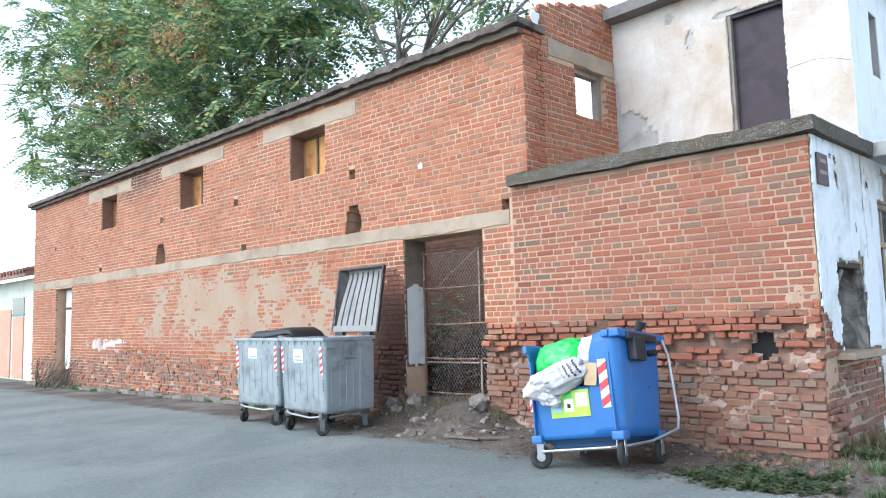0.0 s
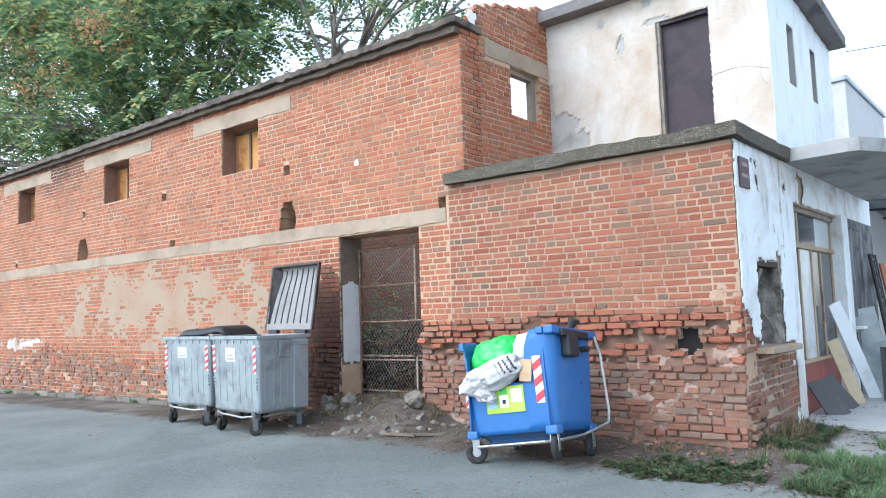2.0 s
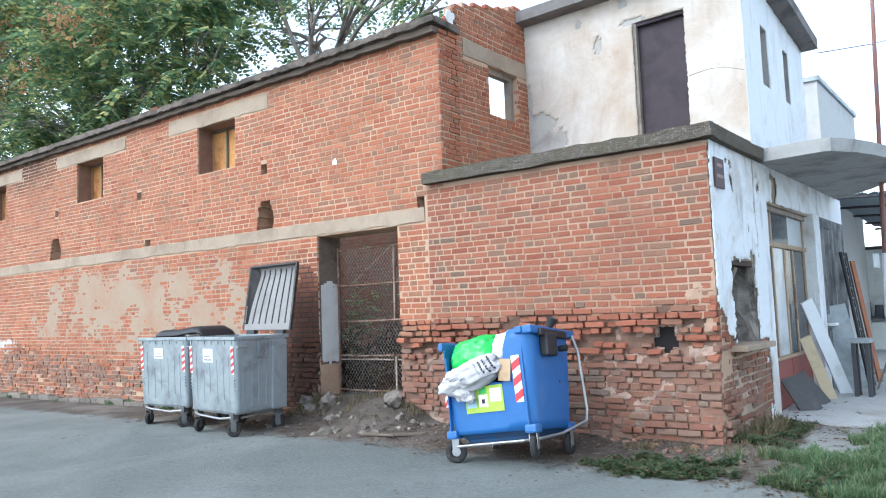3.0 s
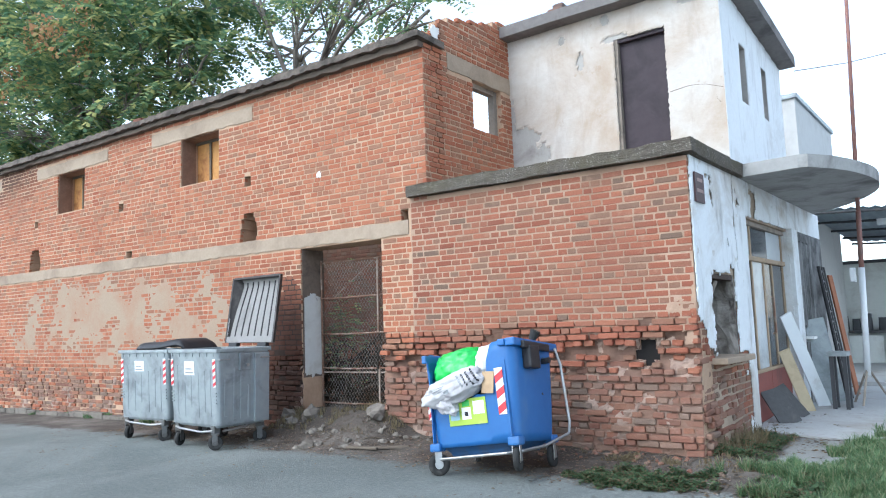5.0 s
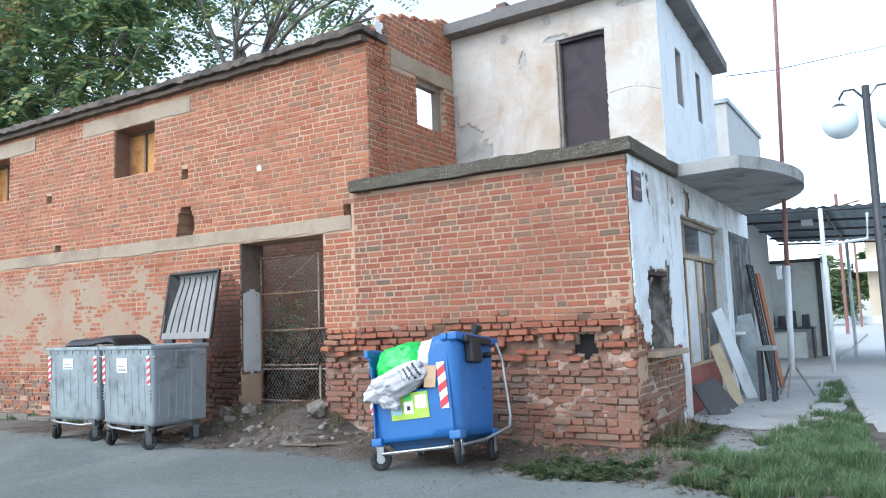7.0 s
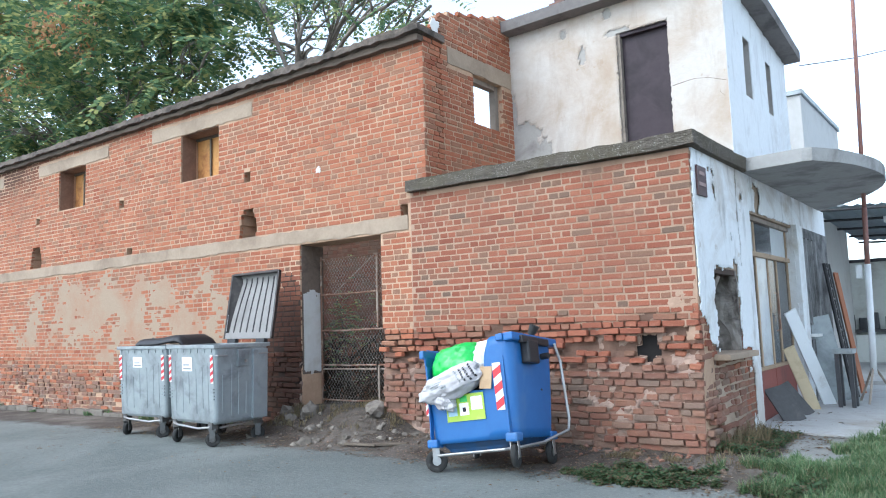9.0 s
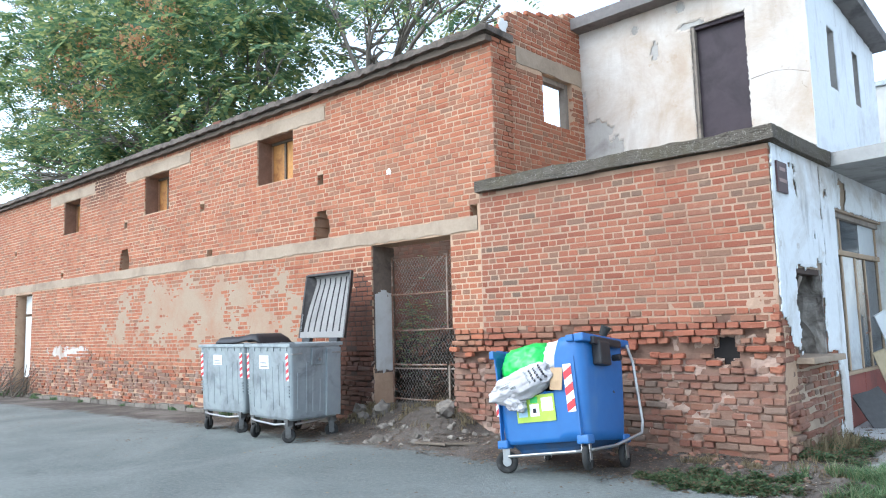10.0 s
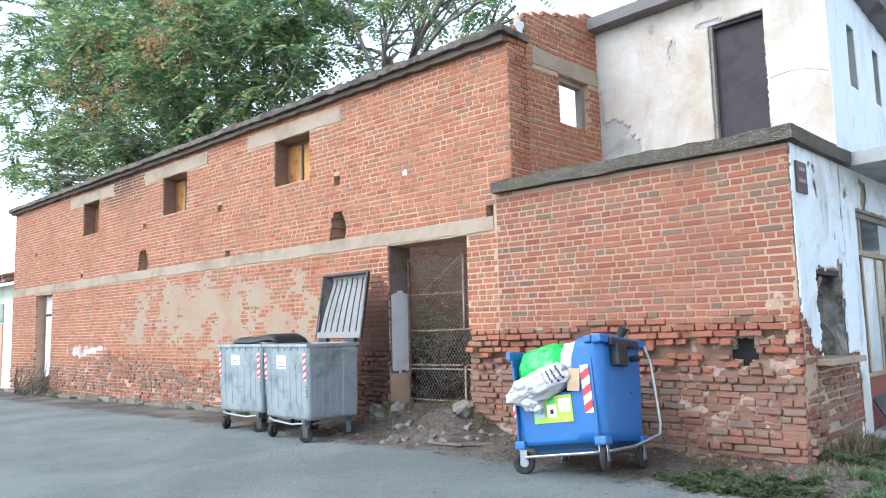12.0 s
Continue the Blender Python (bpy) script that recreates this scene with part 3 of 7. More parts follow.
def front_proud(u, v, rng):
    """How far a brick stands out of the washed-out bed: far in the crumbling band, little in the smeared foot."""
    w = front_wear(u, v)
    band = smooth01(0.78, 0.98, v)
    return 0.016 * smooth01(0.0, 0.07, w) * band + w * (band * max(0.012, rng.gauss(0.09, 0.055)) + (1 - band) * rng.gauss(0.04, 0.03))


def front_solid(u, v):
    return not (2.575 < v < 2.765 and u < -3.5)


lintel_rects = [(a - 0.82, b + 0.80, 4.63, 4.84) for a, b in WIN_X]
brick_holes = front_holes + front_shallow + lintel_rects
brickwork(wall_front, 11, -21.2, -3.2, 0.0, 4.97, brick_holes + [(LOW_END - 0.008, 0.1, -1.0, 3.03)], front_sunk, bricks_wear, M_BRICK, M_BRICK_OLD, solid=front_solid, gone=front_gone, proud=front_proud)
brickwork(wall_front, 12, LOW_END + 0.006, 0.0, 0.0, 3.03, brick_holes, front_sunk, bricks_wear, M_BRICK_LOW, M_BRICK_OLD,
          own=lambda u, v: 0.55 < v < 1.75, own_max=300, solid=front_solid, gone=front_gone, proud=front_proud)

# the concrete band over the ground floor, and the lintels
def ragged_bar(u0, u1, d0, d1, v0, v1, seed, amount=0.012, step=0.12):
    bm = bmesh.new()
    n = max(2, round((u1 - u0) / step))
    rng = random.Random(seed)
    rings = []
    for i in range(n + 1):
        u = u0 + (u1 - u0) * i / n
        r = lambda: rng.uniform(-amount, amount)
        rings.append([bm.verts.new(p) for p in ((u, d1, v0), (u, d0 + abs(r()) * 0.4, v0 + r()), (u, d0 + abs(r()) * 0.4, v1 + r()), (u, d1, v1))])
    for a, b in zip(rings, rings[1:]):
        for k in range(4):
            bm.faces.new((a[k], a[(k + 1) % 4], b[(k + 1) % 4], b[k]))
    bm.faces.new(rings[0])
    bm.faces.new(rings[-1])
    return bm


part("beam", ragged_bar(-21.2, -3.5, -0.012, 0.3, 2.575, 2.755, 4, 0.014), M_CONCRETE, wall_front, "pale cast concrete band")
for k, (a, b, c, d) in enumerate(lintel_rects):
    part("lintel", ragged_bar(a, b, -0.008, 0.2, c + 0.002, d, 20 + k, 0.012), M_CONCRETE, wall_front, "cast concrete lintel")
# dark blocks close the small holes; the shade inside is put into their colour
for a, b, c, d in PUTLOGS:
    part("socket", box(a, b, 0.18, 0.3, c, d), M_DARKBROWN, wall_front)
# near-black plates stand in for the darkness inside vents and knocked hole
M_VOID = worn("unlit_void", (0.010, 0.009, 0.009), (0.02, 0.017, 0.016), (0.008, 0.007, 0.007), relief=0)
for a, b, c, d in VENTS:
    part("socket", box(a - 0.02, b + 0.02, 0.405, 0.46, c, d), M_VOID, wall_front)

part("socket", box(-0.70, -0.40, 0.13, 0.16, 0.91, 1.22), M_VOID, wall_front)

# sandy render left on the lower storey
def patch_heart(u, v):
    e = ((u + 10.3) / 4.0) ** 2 + ((v - 1.72) / 0.86) ** 2
    return 1.0 - e - 0.50 * blot(u, v, 3, 1.3) - 0.22 * blot(u, v, 8, 6.0)


def patch_thick(u, v):
    return 0.0010 + 0.0050 * smooth01(0.0, 1.0, patch_heart(u, v)) + 0.0035 * noise.noise(Vector((u * 3, v * 4, 2))) + 0.0015 * noise.noise(Vector((u * 11, v * 13, 2)))


plaster_sheet("render_patch", wall_front, -14.9, -5.9, 0.7, 2.56, lambda u, v: patch_heart(u, v) > 0 and v < 2.56, 0.005, patch_thick, M_PATCH, "sandy render patch", 0.03, 5)
plaster_sheet("lime_patch", wall_front, -17.3, -14.2, 0.8, 1.25, lambda u, v: ((u + 15.7) / 1.4) ** 2 + ((v - 1.02) / 0.16) ** 2 + 0.9 * blot(u, v, 7, 4) < 0.7, 0.004, 0.008, worn("greyed_limewash", (0.46, 0.43, 0.40), (0.58, 0.55, 0.51), (0.36, 0.27, 0.21), 0.45, 0.62, 2, 15), "greyish lime wash patch", 0.03, 8)

# mortar smeared over the eroded foot of the wall
def smear_heart(u, v):
    w = front_wear(u, v)
    if w < 0.12 or inside(front_holes, u, v):
        return -1.0
    near_hole = smooth01(1.1, 0.2, math.hypot((u + 0.6) * 0.8, (v - 0.95) * 1.3))
    return blot(u, v, 61, 3.2) + 0.4 * blot(u, v, 5, 9) - 0.32 + 0.42 * near_hole + 0.12 * smooth01(0.8, 0.3, v)


plaster_sheet("mortar_smear", wall_front, -21.1, -0.04, 0.0, 1.44, lambda u, v: smear_heart(u, v) > 0, lambda u, v: front_sunk(u, v) + 0.012,
              lambda u, v: 0.012 + 0.026 * smooth01(0.0, 0.7, smear_heart(u, v)) + 0.007 * noise.noise(Vector((u * 14, v * 18, 3))), M_SMEAR, "crumbly mortar smears", 0.025, 77)

# mortar worked over the corner of the low part
def corner_heart(u, v):
    return 0.45 * smooth01(-0.30, -0.02, u) - 0.64 + 0.55 * blot(u, v, 44, 3.0) + 0.25 * blot(u, v, 45, 9) + 0.2 * smooth01(2.6, 1.7, v)


plaster_sheet("corner_mortar", wall_front, -0.45, -0.006, 1.15, 2.95, lambda u, v: corner_heart(u, v) > 0, 0.006, lambda u, v: 0.004 + 0.006 * smooth01(0.0, 0.6, corner_heart(u, v)) + 0.003 * noise.noise(Vector((u * 14, v * 16, 3))), M_MORTAR_LOW, "mortar smeared over the corner bricks", 0.02, 79)

# roof edge of the tall part: a thin slab with a weathered board under it
part("roof_edge", ragged_bar(-21.35, -3.14, -0.17, 0.42, 5.03, 5.12, 31, 0.017, 0.07), M_ROOFEDGE, wall_front, "weathered grey concrete roof edge")
part("roof_board", ragged_bar(-21.3, -3.2, -0.10, 0.40, 4.95, 5.02, 33, 0.016, 0.14), worn("dark_eave_timber", (0.09, 0.07, 0.055), (0.17, 0.13, 0.10), (0.06, 0.05, 0.04), vary=0.1), wall_front, "dark timber under the roof edge")
rng = random.Random(5)
for k in range(16):
    u = rng.uniform(-20.5, -3.6)
    s = rng.uniform(0.06, 0.16)
    bm = rough_up(box(u, u + s * 1.6, rng.uniform(-0.1, 0.1), 0.25, 5.118, 5.12 + s * 0.55, 0.012), 0.02, 6)
    part("loose_tile", bm, M_BRICK_OLD, wall_front)

# coping of the low part, going round the corner
SIDE = pose(0, 0, 0, 0, 0, SKEW)
cop = [(-3.46, -0.09), (0.09, -0.09), (0.09 + 0.075, 1.72), (-0.45 + 0.075, 1.72), (-0.45, 0.42), (-3.46, 0.42)]
bm = prism(cop, 3.03, 3.17)
bmesh.ops.subdivide_edges(bm, edges=bm.edges[:], cuts=24, use_grid_fill=True)
coping = part("coping", rough_up(rough_up(bm, 0.02, 4), 0.014, 15), M_COPING, wall_front, "mossy concrete coping slab")


# ---- gable wall of the tall part ----
GABLE = pose(-3.40 + 0.20, 0.0, 0, 0, 0, 90 + SKEW)
gable_window = (1.10, 1.82, 4.10, 4.80)


def gable_top(u):
    base = 5.06 + 0.78 * min(u, 0.55) + 0.25 * (min(max(u, 0.55), 1.8) - 0.55)
    return base + 0.04 * noise.noise(Vector((math.floor(u / 0.24) * 3.1, 0, 0)))


def flat_sunk(u, v):
    return 0.004


wall_gable = wall_shell("wall_gable", GABLE, 0.405, 3.4, -0.2, 6.5, 0.20, [gable_window], flat_sunk, M_MORTAR, "broken brick gable wall with an empty window", 0.075, lambda u, v: v < gable_top(u))
gable_lintel = (0.52, 2.2, 4.80, 5.03)
brickwork(wall_gable, 23, 0.0, 3.4, 3.05, 6.5, [gable_window, gable_lintel], flat_sunk, lambda u, v: 0.12, M_BRICK, M_BRICK_OLD, solid=lambda u, v: v < gable_top(u) + 0.03)
part("lintel", ragged_bar(0.52, 2.2, -0.01, 0.3, 4.802, 5.03, 44, 0.01), M_CONCRETE, wall_gable, "cast concrete lintel")
bm = box(1.10, 1.16, 0.08, 0.18, 4.10, 4.80)
add_box(bm, 1.74, 1.82, 0.08, 0.18, 4.10, 4.80)
add_box(bm, 1.16, 1.74, 0.08, 0.18, 4.73, 4.80)
part("window_frame", bm, M_OLDWOOD, wall_gable, "bare grey window frame")

plaster_sheet("paint_splash", wall_gable, 0.12, 0.42, 5.08, 5.38, lambda u, v: ((u - 0.27) / 0.1) ** 2 + ((v - 5.22) / 0.11) ** 2 + 0.8 * blot(u, v, 3, 8) < 0.9, 0.0, 0.012, M_PLASTER, "splash of white paint", 0.02, 9)
plaster_sheet("paint_splash", wall_front, -5.14, -4.98, 3.49, 3.64, lambda u, v: math.hypot(u + 5.06, v - 3.565) < 0.045, 0.0, 0.012, M_PLASTER, "spot of white plaster", 0.02, 10)

# inner and end walls of the roofless shell
wall_inner = wall_shell("wall_inner", pose(0, 3.0, 0), -21.2, -3.65, -0.2, 3.5, 0.35, [], flat_sunk, M_EARTH_SHADE, "inner brick wall of the roofless shell", 0.25)
brickwork(wall_inner, 51, -11.5, -3.65, 0.1, 3.5, [], flat_sunk, lambda u, v: 0.2, M_BRICK_OLD, M_BRICK_OLD)
wall_left = wall_shell("wall_left", pose(-21.2, 0.41, 0, 0, 0, 90), 0.0, 2.55, -0.2, 4.97, 0.35, [], flat_sunk, M_MORTAR, "far end brick wall of the shell", 0.5)

# ---- boarded openings in the long wall ----
for k, (a, b) in enumerate(WIN_X):
    w = thing("window_" + str(k + 1), pose(a, 0, 3.83), "small wall opening closed with bare plywood boards", "window", "openings in the long wall", "structure")
    W, H = b - a, 0.80
    # dark plates line the opening: shade of the reveals put into their colour
    for nm, bm in (("reveal", box(0.0, 0.012, 0.03, 0.29, 0.0, H)), ("reveal", box(W - 0.012, W, 0.03, 0.29, 0.0, H)), ("reveal", box(0.012, W - 0.012, 0.03, 0.29, H - 0.012, H))):
        part(nm, bm, M_EARTH_SHADE, w)
    part("board", box(0.0, W * 0.735, 0.335, 0.355, 0.0, H, 0.003), M_PLY, w, "orange plywood board")
    part("board", box(W * 0.76, W, 0.33, 0.35, 0.0, H, 0.003), M_PLYPALE, w, "pale new board")
    part("post", box(W * 0.72, W * 0.765, 0.30, 0.329, 0, H - 0.05, 0.004), M_BARK, w)
    part("post", box(W * 0.36, W * 0.40, 0.30, 0.329, 0, H - 0.05, 0.004), M_BARK, w)
    part("window_frame", box(0, W, 0.295, 0.329, H - 0.05, H, 0.004), M_BARK, w)
    part("sill", box(-0.02, W + 0.02, 0.02, 0.28, -0.03, 0.012, 0.006), M_MORTAR, w)
for_door = thing("window_4", pose(-19.36, 0, 0), "tall white-painted door opening with a fanlight, standing open", "door", "", "structure")
M_WHITEPAINT = worn("flaking_white_paint", (0.70, 0.70, 0.68), (0.80, 0.80, 0.78), (0.45, 0.42, 0.38), 0.55, 0.72, 3, 15, 0.6, relief=0.2)
part("door_leaf", box(0.06, 0.62, 0.25, 0.29, 0.35, 1.95, 0.005), M_WHITEPAINT, for_door, "white door leaf")
part("fanlight", box(0.06, 1.12, 0.25, 0.28, 2.02, 2.5, 0.005), M_WHITEPAINT, for_door)
part("mullion", box(0.58, 0.66, 0.23, 0.249, 0.0, 2.52, 0.004), M_OLDWOOD, for_door)
part("door_leaf", box(0.68, 1.12, 0.33, 0.37, -0.1, 2.0, 0.005), M_DARKBOARD, for_door, "dark open leaf")

# ---- doorway: plastered jamb, wire gate ----
M_JAMB = worn("whitewashed_render", (0.52, 0.51, 0.49), (0.62, 0.61, 0.59), (0.42, 0.38, 0.33), 0.5, 0.7, 1.5, 14, relief=0.35)
M_RUST = worn("rusty_iron", (0.17, 0.095, 0.065), (0.28, 0.165, 0.115), (0.42, 0.36, 0.30), 0.5, 0.68, 5, 40, 0.75, 0.3, relief=0.4)
M_PALERAIL = worn("weathered_pale_iron", (0.33, 0.27, 0.225), (0.46, 0.39, 0.33), (0.24, 0.14, 0.095), 0.5, 0.68, 5, 30, 0.75, 0.2, relief=0.3)
M_WIRE = worn("galvanised_wire", (0.32, 0.29, 0.26), (0.46, 0.42, 0.38), (0.24, 0.14, 0.09), 0.5, 0.7, 2, 30, 0.6, 0.5, relief=0)
jamb_side = pose(-5.45, 0.0, 0, 0, 0, 90)


def white_jamb(u, v):
    return v > 0.78 + 0.09 * blot(u, v, 13, 4) and v < 1.86 + 0.1 * blot(u, v, 2, 4)


jamb = thing("door_jamb", pose(-5.45, 0, 0, 0, 0, 90), "plastered door jamb, whitewashed below and bare above", "door jamb", "", "structure")
plaster_sheet("whitewash", jamb, 0.05, 0.41, 0.6, 2.0, white_jamb, -0.010, 0.010, M_JAMB, "chipped whitewashed plaster", 0.03, 4)
plaster_sheet("render", jamb, 0.03, 0.42, 0.75, 2.54, lambda u, v: True, 0.0, 0.009, worn("dark_brown_render", (0.12, 0.09, 0.07), (0.22, 0.17, 0.135), (0.08, 0.06, 0.05), 0.45, 0.65, 2.5, 20, relief=0.8), "dark brown render", 0.06, 6)

gate = thing("wire_gate", pose(-5.43, 0.37, 0.3), "rusty iron gate with sagging chain-link mesh", "gate")
GW = 1.45
for z in (0.08, 0.56, 1.04, 1.55, 2.06):
    part("rail", tube([(0.02, 0, z), (0.5, 0.004, z - 0.006), (GW, 0, z + 0.012)], 0.013, 6), M_RUST, gate)
part("rail", tube([(0.02, 0.02, 0.50), (GW, 0.02, 0.51)], 0.012, 6), M_PALERAIL, gate)
part("post", tube([(1.08, -0.01, 0.02), (1.085, -0.01, 0.56)], 0.014, 6), M_PALERAIL, gate)
part("post", tube([(1.08, -0.01, 1.06), (1.09, -0.01, 2.06)], 0.014, 6), M_PALERAIL, gate)
part("post", tube([(0.02, 0, 0), (0.02, 0, 2.1)], 0.014, 6), M_RUST, gate)
part("post", tube([(GW, 0, 0), (GW, 0, 2.1)], 0.014, 6), M_RUST, gate)
part("brace", tube([(0.25, 0.01, 1.55), (1.0, 0.01, 2.04)], 0.006, 5), M_PALERAIL, gate)
bm = bmesh.new()
g = 0.055
for s in (1, -1):
    k = -2.1
    while k < GW + 2.1:
        a = []
        for i in range(0, 9):
            z = 2.05 * i / 8
            x = k + s * z * 0.72
            if 0.02 <= x <= GW:
                a.append((x, 0.018 + 0.012 * noise.noise(Vector((x * 3, z * 3, s))), z + 0.02))
        if len(a) > 1:
            add_tube(bm, a, 0.0022, 3, False)
        k += g
ob = part("wire_mesh", bm, M_WIRE, gate, "chain-link wire mesh")
ob["kind"] = "stuff"


# ---- side wall of the low part, with shop front ----
side_holes = [(0.52, 1.32, 0.96, 1.86), (1.98, 4.12, -0.3, 2.58)]


def side_wear(u, v):
    return 0.7 * smooth01(1.35, 1.0, v) * smooth01(1.5, 0.7, u) + 0.15


def side_sunk(u, v):
    w = side_wear(u, v)
    d = 0.004 + 0.05 * w * (0.5 + 0.5 * noise.noise(Vector((u * 3, v * 3, 3)))) * smooth01(0.3, 0.7, v)
    return d - 0.05 * smooth01(0.8, 0.2, v) * smooth01(1.6, 0.5, u)


wall_side = wall_shell("wall_side", pose(0, 0, 0, 0, 0, 90 + SKEW), 0.405, 6.45, -0.3, 3.03, 0.36, side_holes, side_sunk, M_CONCRETE, "side wall with flaking white plaster over brick", 0.08)
brickwork(wall_side, 71, 0.0, 1.96, 0.02, 1.5, side_holes, side_sunk, side_wear, M_BRICK_LOW, M_BRICK_OLD, gone=lambda u, v: 0.12 * side_wear(u, v))
M_SIDEPLASTER = streaky("flaking_white_plaster", (0.64, 0.66, 0.67), (0.80, 0.82, 0.83), (0.46, 0.42, 0.37), (0.27, 0.265, 0.255), 0.50, 0.66, 0.8)


def side_keep(u, v):
    if inside([(0.50, 1.34, 0.92, 1.88)], u + 0.05 * blot(u, v, 4, 7), v + 0.05 * blot(u, v, 6, 7)):
        return False
    if u > 1.96 and 0 < v < 2.60 and u < 4.12:
        return False
    if u > 1.72 and u < 1.98:
        return v > 0.1 or blot(u, v, 1, 6) > 0
    if u < 0.5:
        return v > 1.12 + 0.35 * smooth01(0.35, 0.0, u) + 0.12 * blot(u, v, 21, 3) and u > 0.03 + 0.04 * blot(u, v, 9, 3)
    if v < 1.0:
        return blot(u, v, 31, 3) + (u - 1.75) * 2.2 > 0
    if u < 1.98 and abs(u - 1.47 - 0.05 * noise.noise(Vector((0, v * 3, 1)))) < 0.016 and v > 1.9:
        return False
    return blot(u, v, 17, 2.0) < 0.55


plaster_sheet("plaster", wall_side, 0.0, 6.4, 0.0, 3.02, side_keep, -0.004, 0.018, M_SIDEPLASTER, "flaking white plaster", 0.028, 12)
part("window_sill", rough_up(box(0.40, 1.42, -0.15, 0.3, 0.925, 0.985, 0.01), 0.006, 8), M_CONCRETE, wall_side, "cracked concrete sill")
M_GREYRENDER = worn("grey_render", (0.36, 0.34, 0.31), (0.46, 0.44, 0.41), (0.26, 0.24, 0.22), 0.5, 0.7, 2, 18, relief=0.5)
w = thing("window_5", pose(0, 0, 0, 0, 0, 90 + SKEW), "empty side opening with remains of a wooden frame", "window", "", "structure")
bm = box(1.285, 1.325, 0.0, 0.36, 0.985, 1.86)
bmesh.ops.subdivide_edges(bm, edges=bm.edges[:], cuts=9, use_grid_fill=True)
part("reveal", rough_up(rough_up(bm, 0.035, 6), 0.016, 19), worn("crumbling_grey_render", (0.22, 0.20, 0.18), (0.40, 0.37, 0.33), (0.10, 0.085, 0.075), 0.42, 0.62, 4, 18, relief=0.9), w, "crumbling grey rendered jamb")
part("lintel", rough_up(box(0.50, 1.34, 0.02, 0.3, 1.80, 1.862, 0.006), 0.02, 8), M_DARKBROWN, w, "dark rotten lintel")
part("frame_remnant", tube([(0.60, 0.12, 0.99), (0.66, 0.1, 1.45), (0.62, 0.14, 1.85)], 0.034, 6), M_OLDWOOD, w)
part("frame_remnant", tube([(0.56, 0.16, 1.35), (0.78, 0.04, 1.78)], 0.024, 6), M_OLDWOOD, w)
part("frame_remnant", tube([(0.74, 0.2, 1.0), (0.58, 0.06, 1.5)], 0.028, 6), M_OLDWOOD, w)
plq = thing("wall_plaque", pose(0, 0, 0, 0, 0, 90 + SKEW), "small dark enamel plaque on white plaster", "plaque")
M_PLAQUE = worn("dark_enamel", (0.05, 0.025, 0.03), (0.08, 0.04, 0.04), (0.14, 0.08, 0.06), 0.55, 0.7, 4, 20, 0.45, relief=0.1)
part("plate", box(0.10, 0.37, -0.045, -0.026, 2.56, 2.86, 0.004), M_PLAQUE, plq)
M_FADED = worn("faded_lettering", (0.30, 0.22, 0.2), (0.36, 0.27, 0.25), (0.2, 0.12, 0.1), relief=0)
for z, a, b in ((2.77, 0.16, 0.31), (2.66, 0.14, 0.33)):
    part("bar", box(a, b, -0.048, -0.0445, z, z + 0.035), M_FADED, plq)

# shop front
M_OCHRE = worn("ochre_painted_wood", (0.30, 0.215, 0.14), (0.40, 0.30, 0.20), (0.15, 0.105, 0.075), 0.52, 0.7, 3, 16, 0.7, relief=0.3)
M_REDPANEL = worn("faded_red_panel", (0.20, 0.055, 0.045), (0.28, 0.085, 0.065), (0.14, 0.06, 0.05), 0.5, 0.7, 2, 12, 0.6, relief=0.2)
M_GLASSDARK = worn("dusty_dark_glass", (0.035, 0.04, 0.045), (0.06, 0.065, 0.07), (0.12, 0.12, 0.12), 0.55, 0.75, 2, 6, 0.12, relief=0, spec=0.6)
M_CURTAIN = worn("dusty_whitened_glass", (0.42, 0.46, 0.48), (0.55, 0.58, 0.6), (0.3, 0.32, 0.33), 0.5, 0.7, 2, 5, 0.25, relief=0, spec=0.5)
shop = thing("shop_window", pose(0, 0, 0, 0, 0, 90 + SKEW), "old ochre timber shop front with dusty panes over red panels", "shop front", "", "structure")
part("panel", box(1.98, 3.05, 0.09, 0.13, 0.06, 0.69, 0.006), M_REDPANEL, shop)
part("panel", box(3.06, 4.12, 0.09, 0.13, 0.06, 0.69, 0.006), M_REDPANEL, shop)
part("sill", box(1.98, 4.12, 0.05, 0.14, 0.69, 0.73, 0.006), M_OCHRE, shop, "ochre sill")
for u in (2.0, 2.42, 2.98, 3.42, 4.05):
    part("mullion", box(u, u + 0.06, 0.08, 0.115, 0.73, 2.08, 0.006), M_OCHRE, shop)
for u in (2.0, 2.42, 4.05):
    part("mullion", box(u, u + 0.06, 0.08, 0.115, 2.14, 2.52, 0.006), M_OCHRE, shop)
part("transom", box(1.98, 4.12, 0.055, 0.14, 2.08, 2.14, 0.006), M_OCHRE, shop)
part("head", box(1.98, 4.12, 0.05, 0.14, 2.52, 2.58, 0.006), M_OLDWOOD, shop)
for a, b, mt in ((2.06, 2.42, M_GLASSDARK), (2.48, 2.98, M_CURTAIN), (3.04, 3.42, M_GLASSDARK), (3.48, 4.05, M_GLASSDARK)):
    part("pane", box(a, b, 0.095, 0.105, 0.73, 2.08), mt, shop)
for a, b, mt in ((2.06, 2.42, M_CURTAIN), (2.48, 3.3, M_GLASSDARK), (3.3, 4.05, M_CURTAIN)):
    part("pane", box(a, b, 0.095, 0.105, 2.14, 2.52), mt, shop)
part("door_handle", tube([(3.1, 0.05, 1.15), (3.1, 0.01, 1.17), (3.1, 0.01, 1.62), (3.1, 0.05, 1.64)], 0.012, 6), M_RUST, shop, "dark bar handle")
part("pilaster", rough_up(box(4.12, 4.48, -0.07, 0.2, -0.1, 2.62, 0.008), 0.004, 6), M_SIDEPLASTER, wall_side, "whitewashed pier")
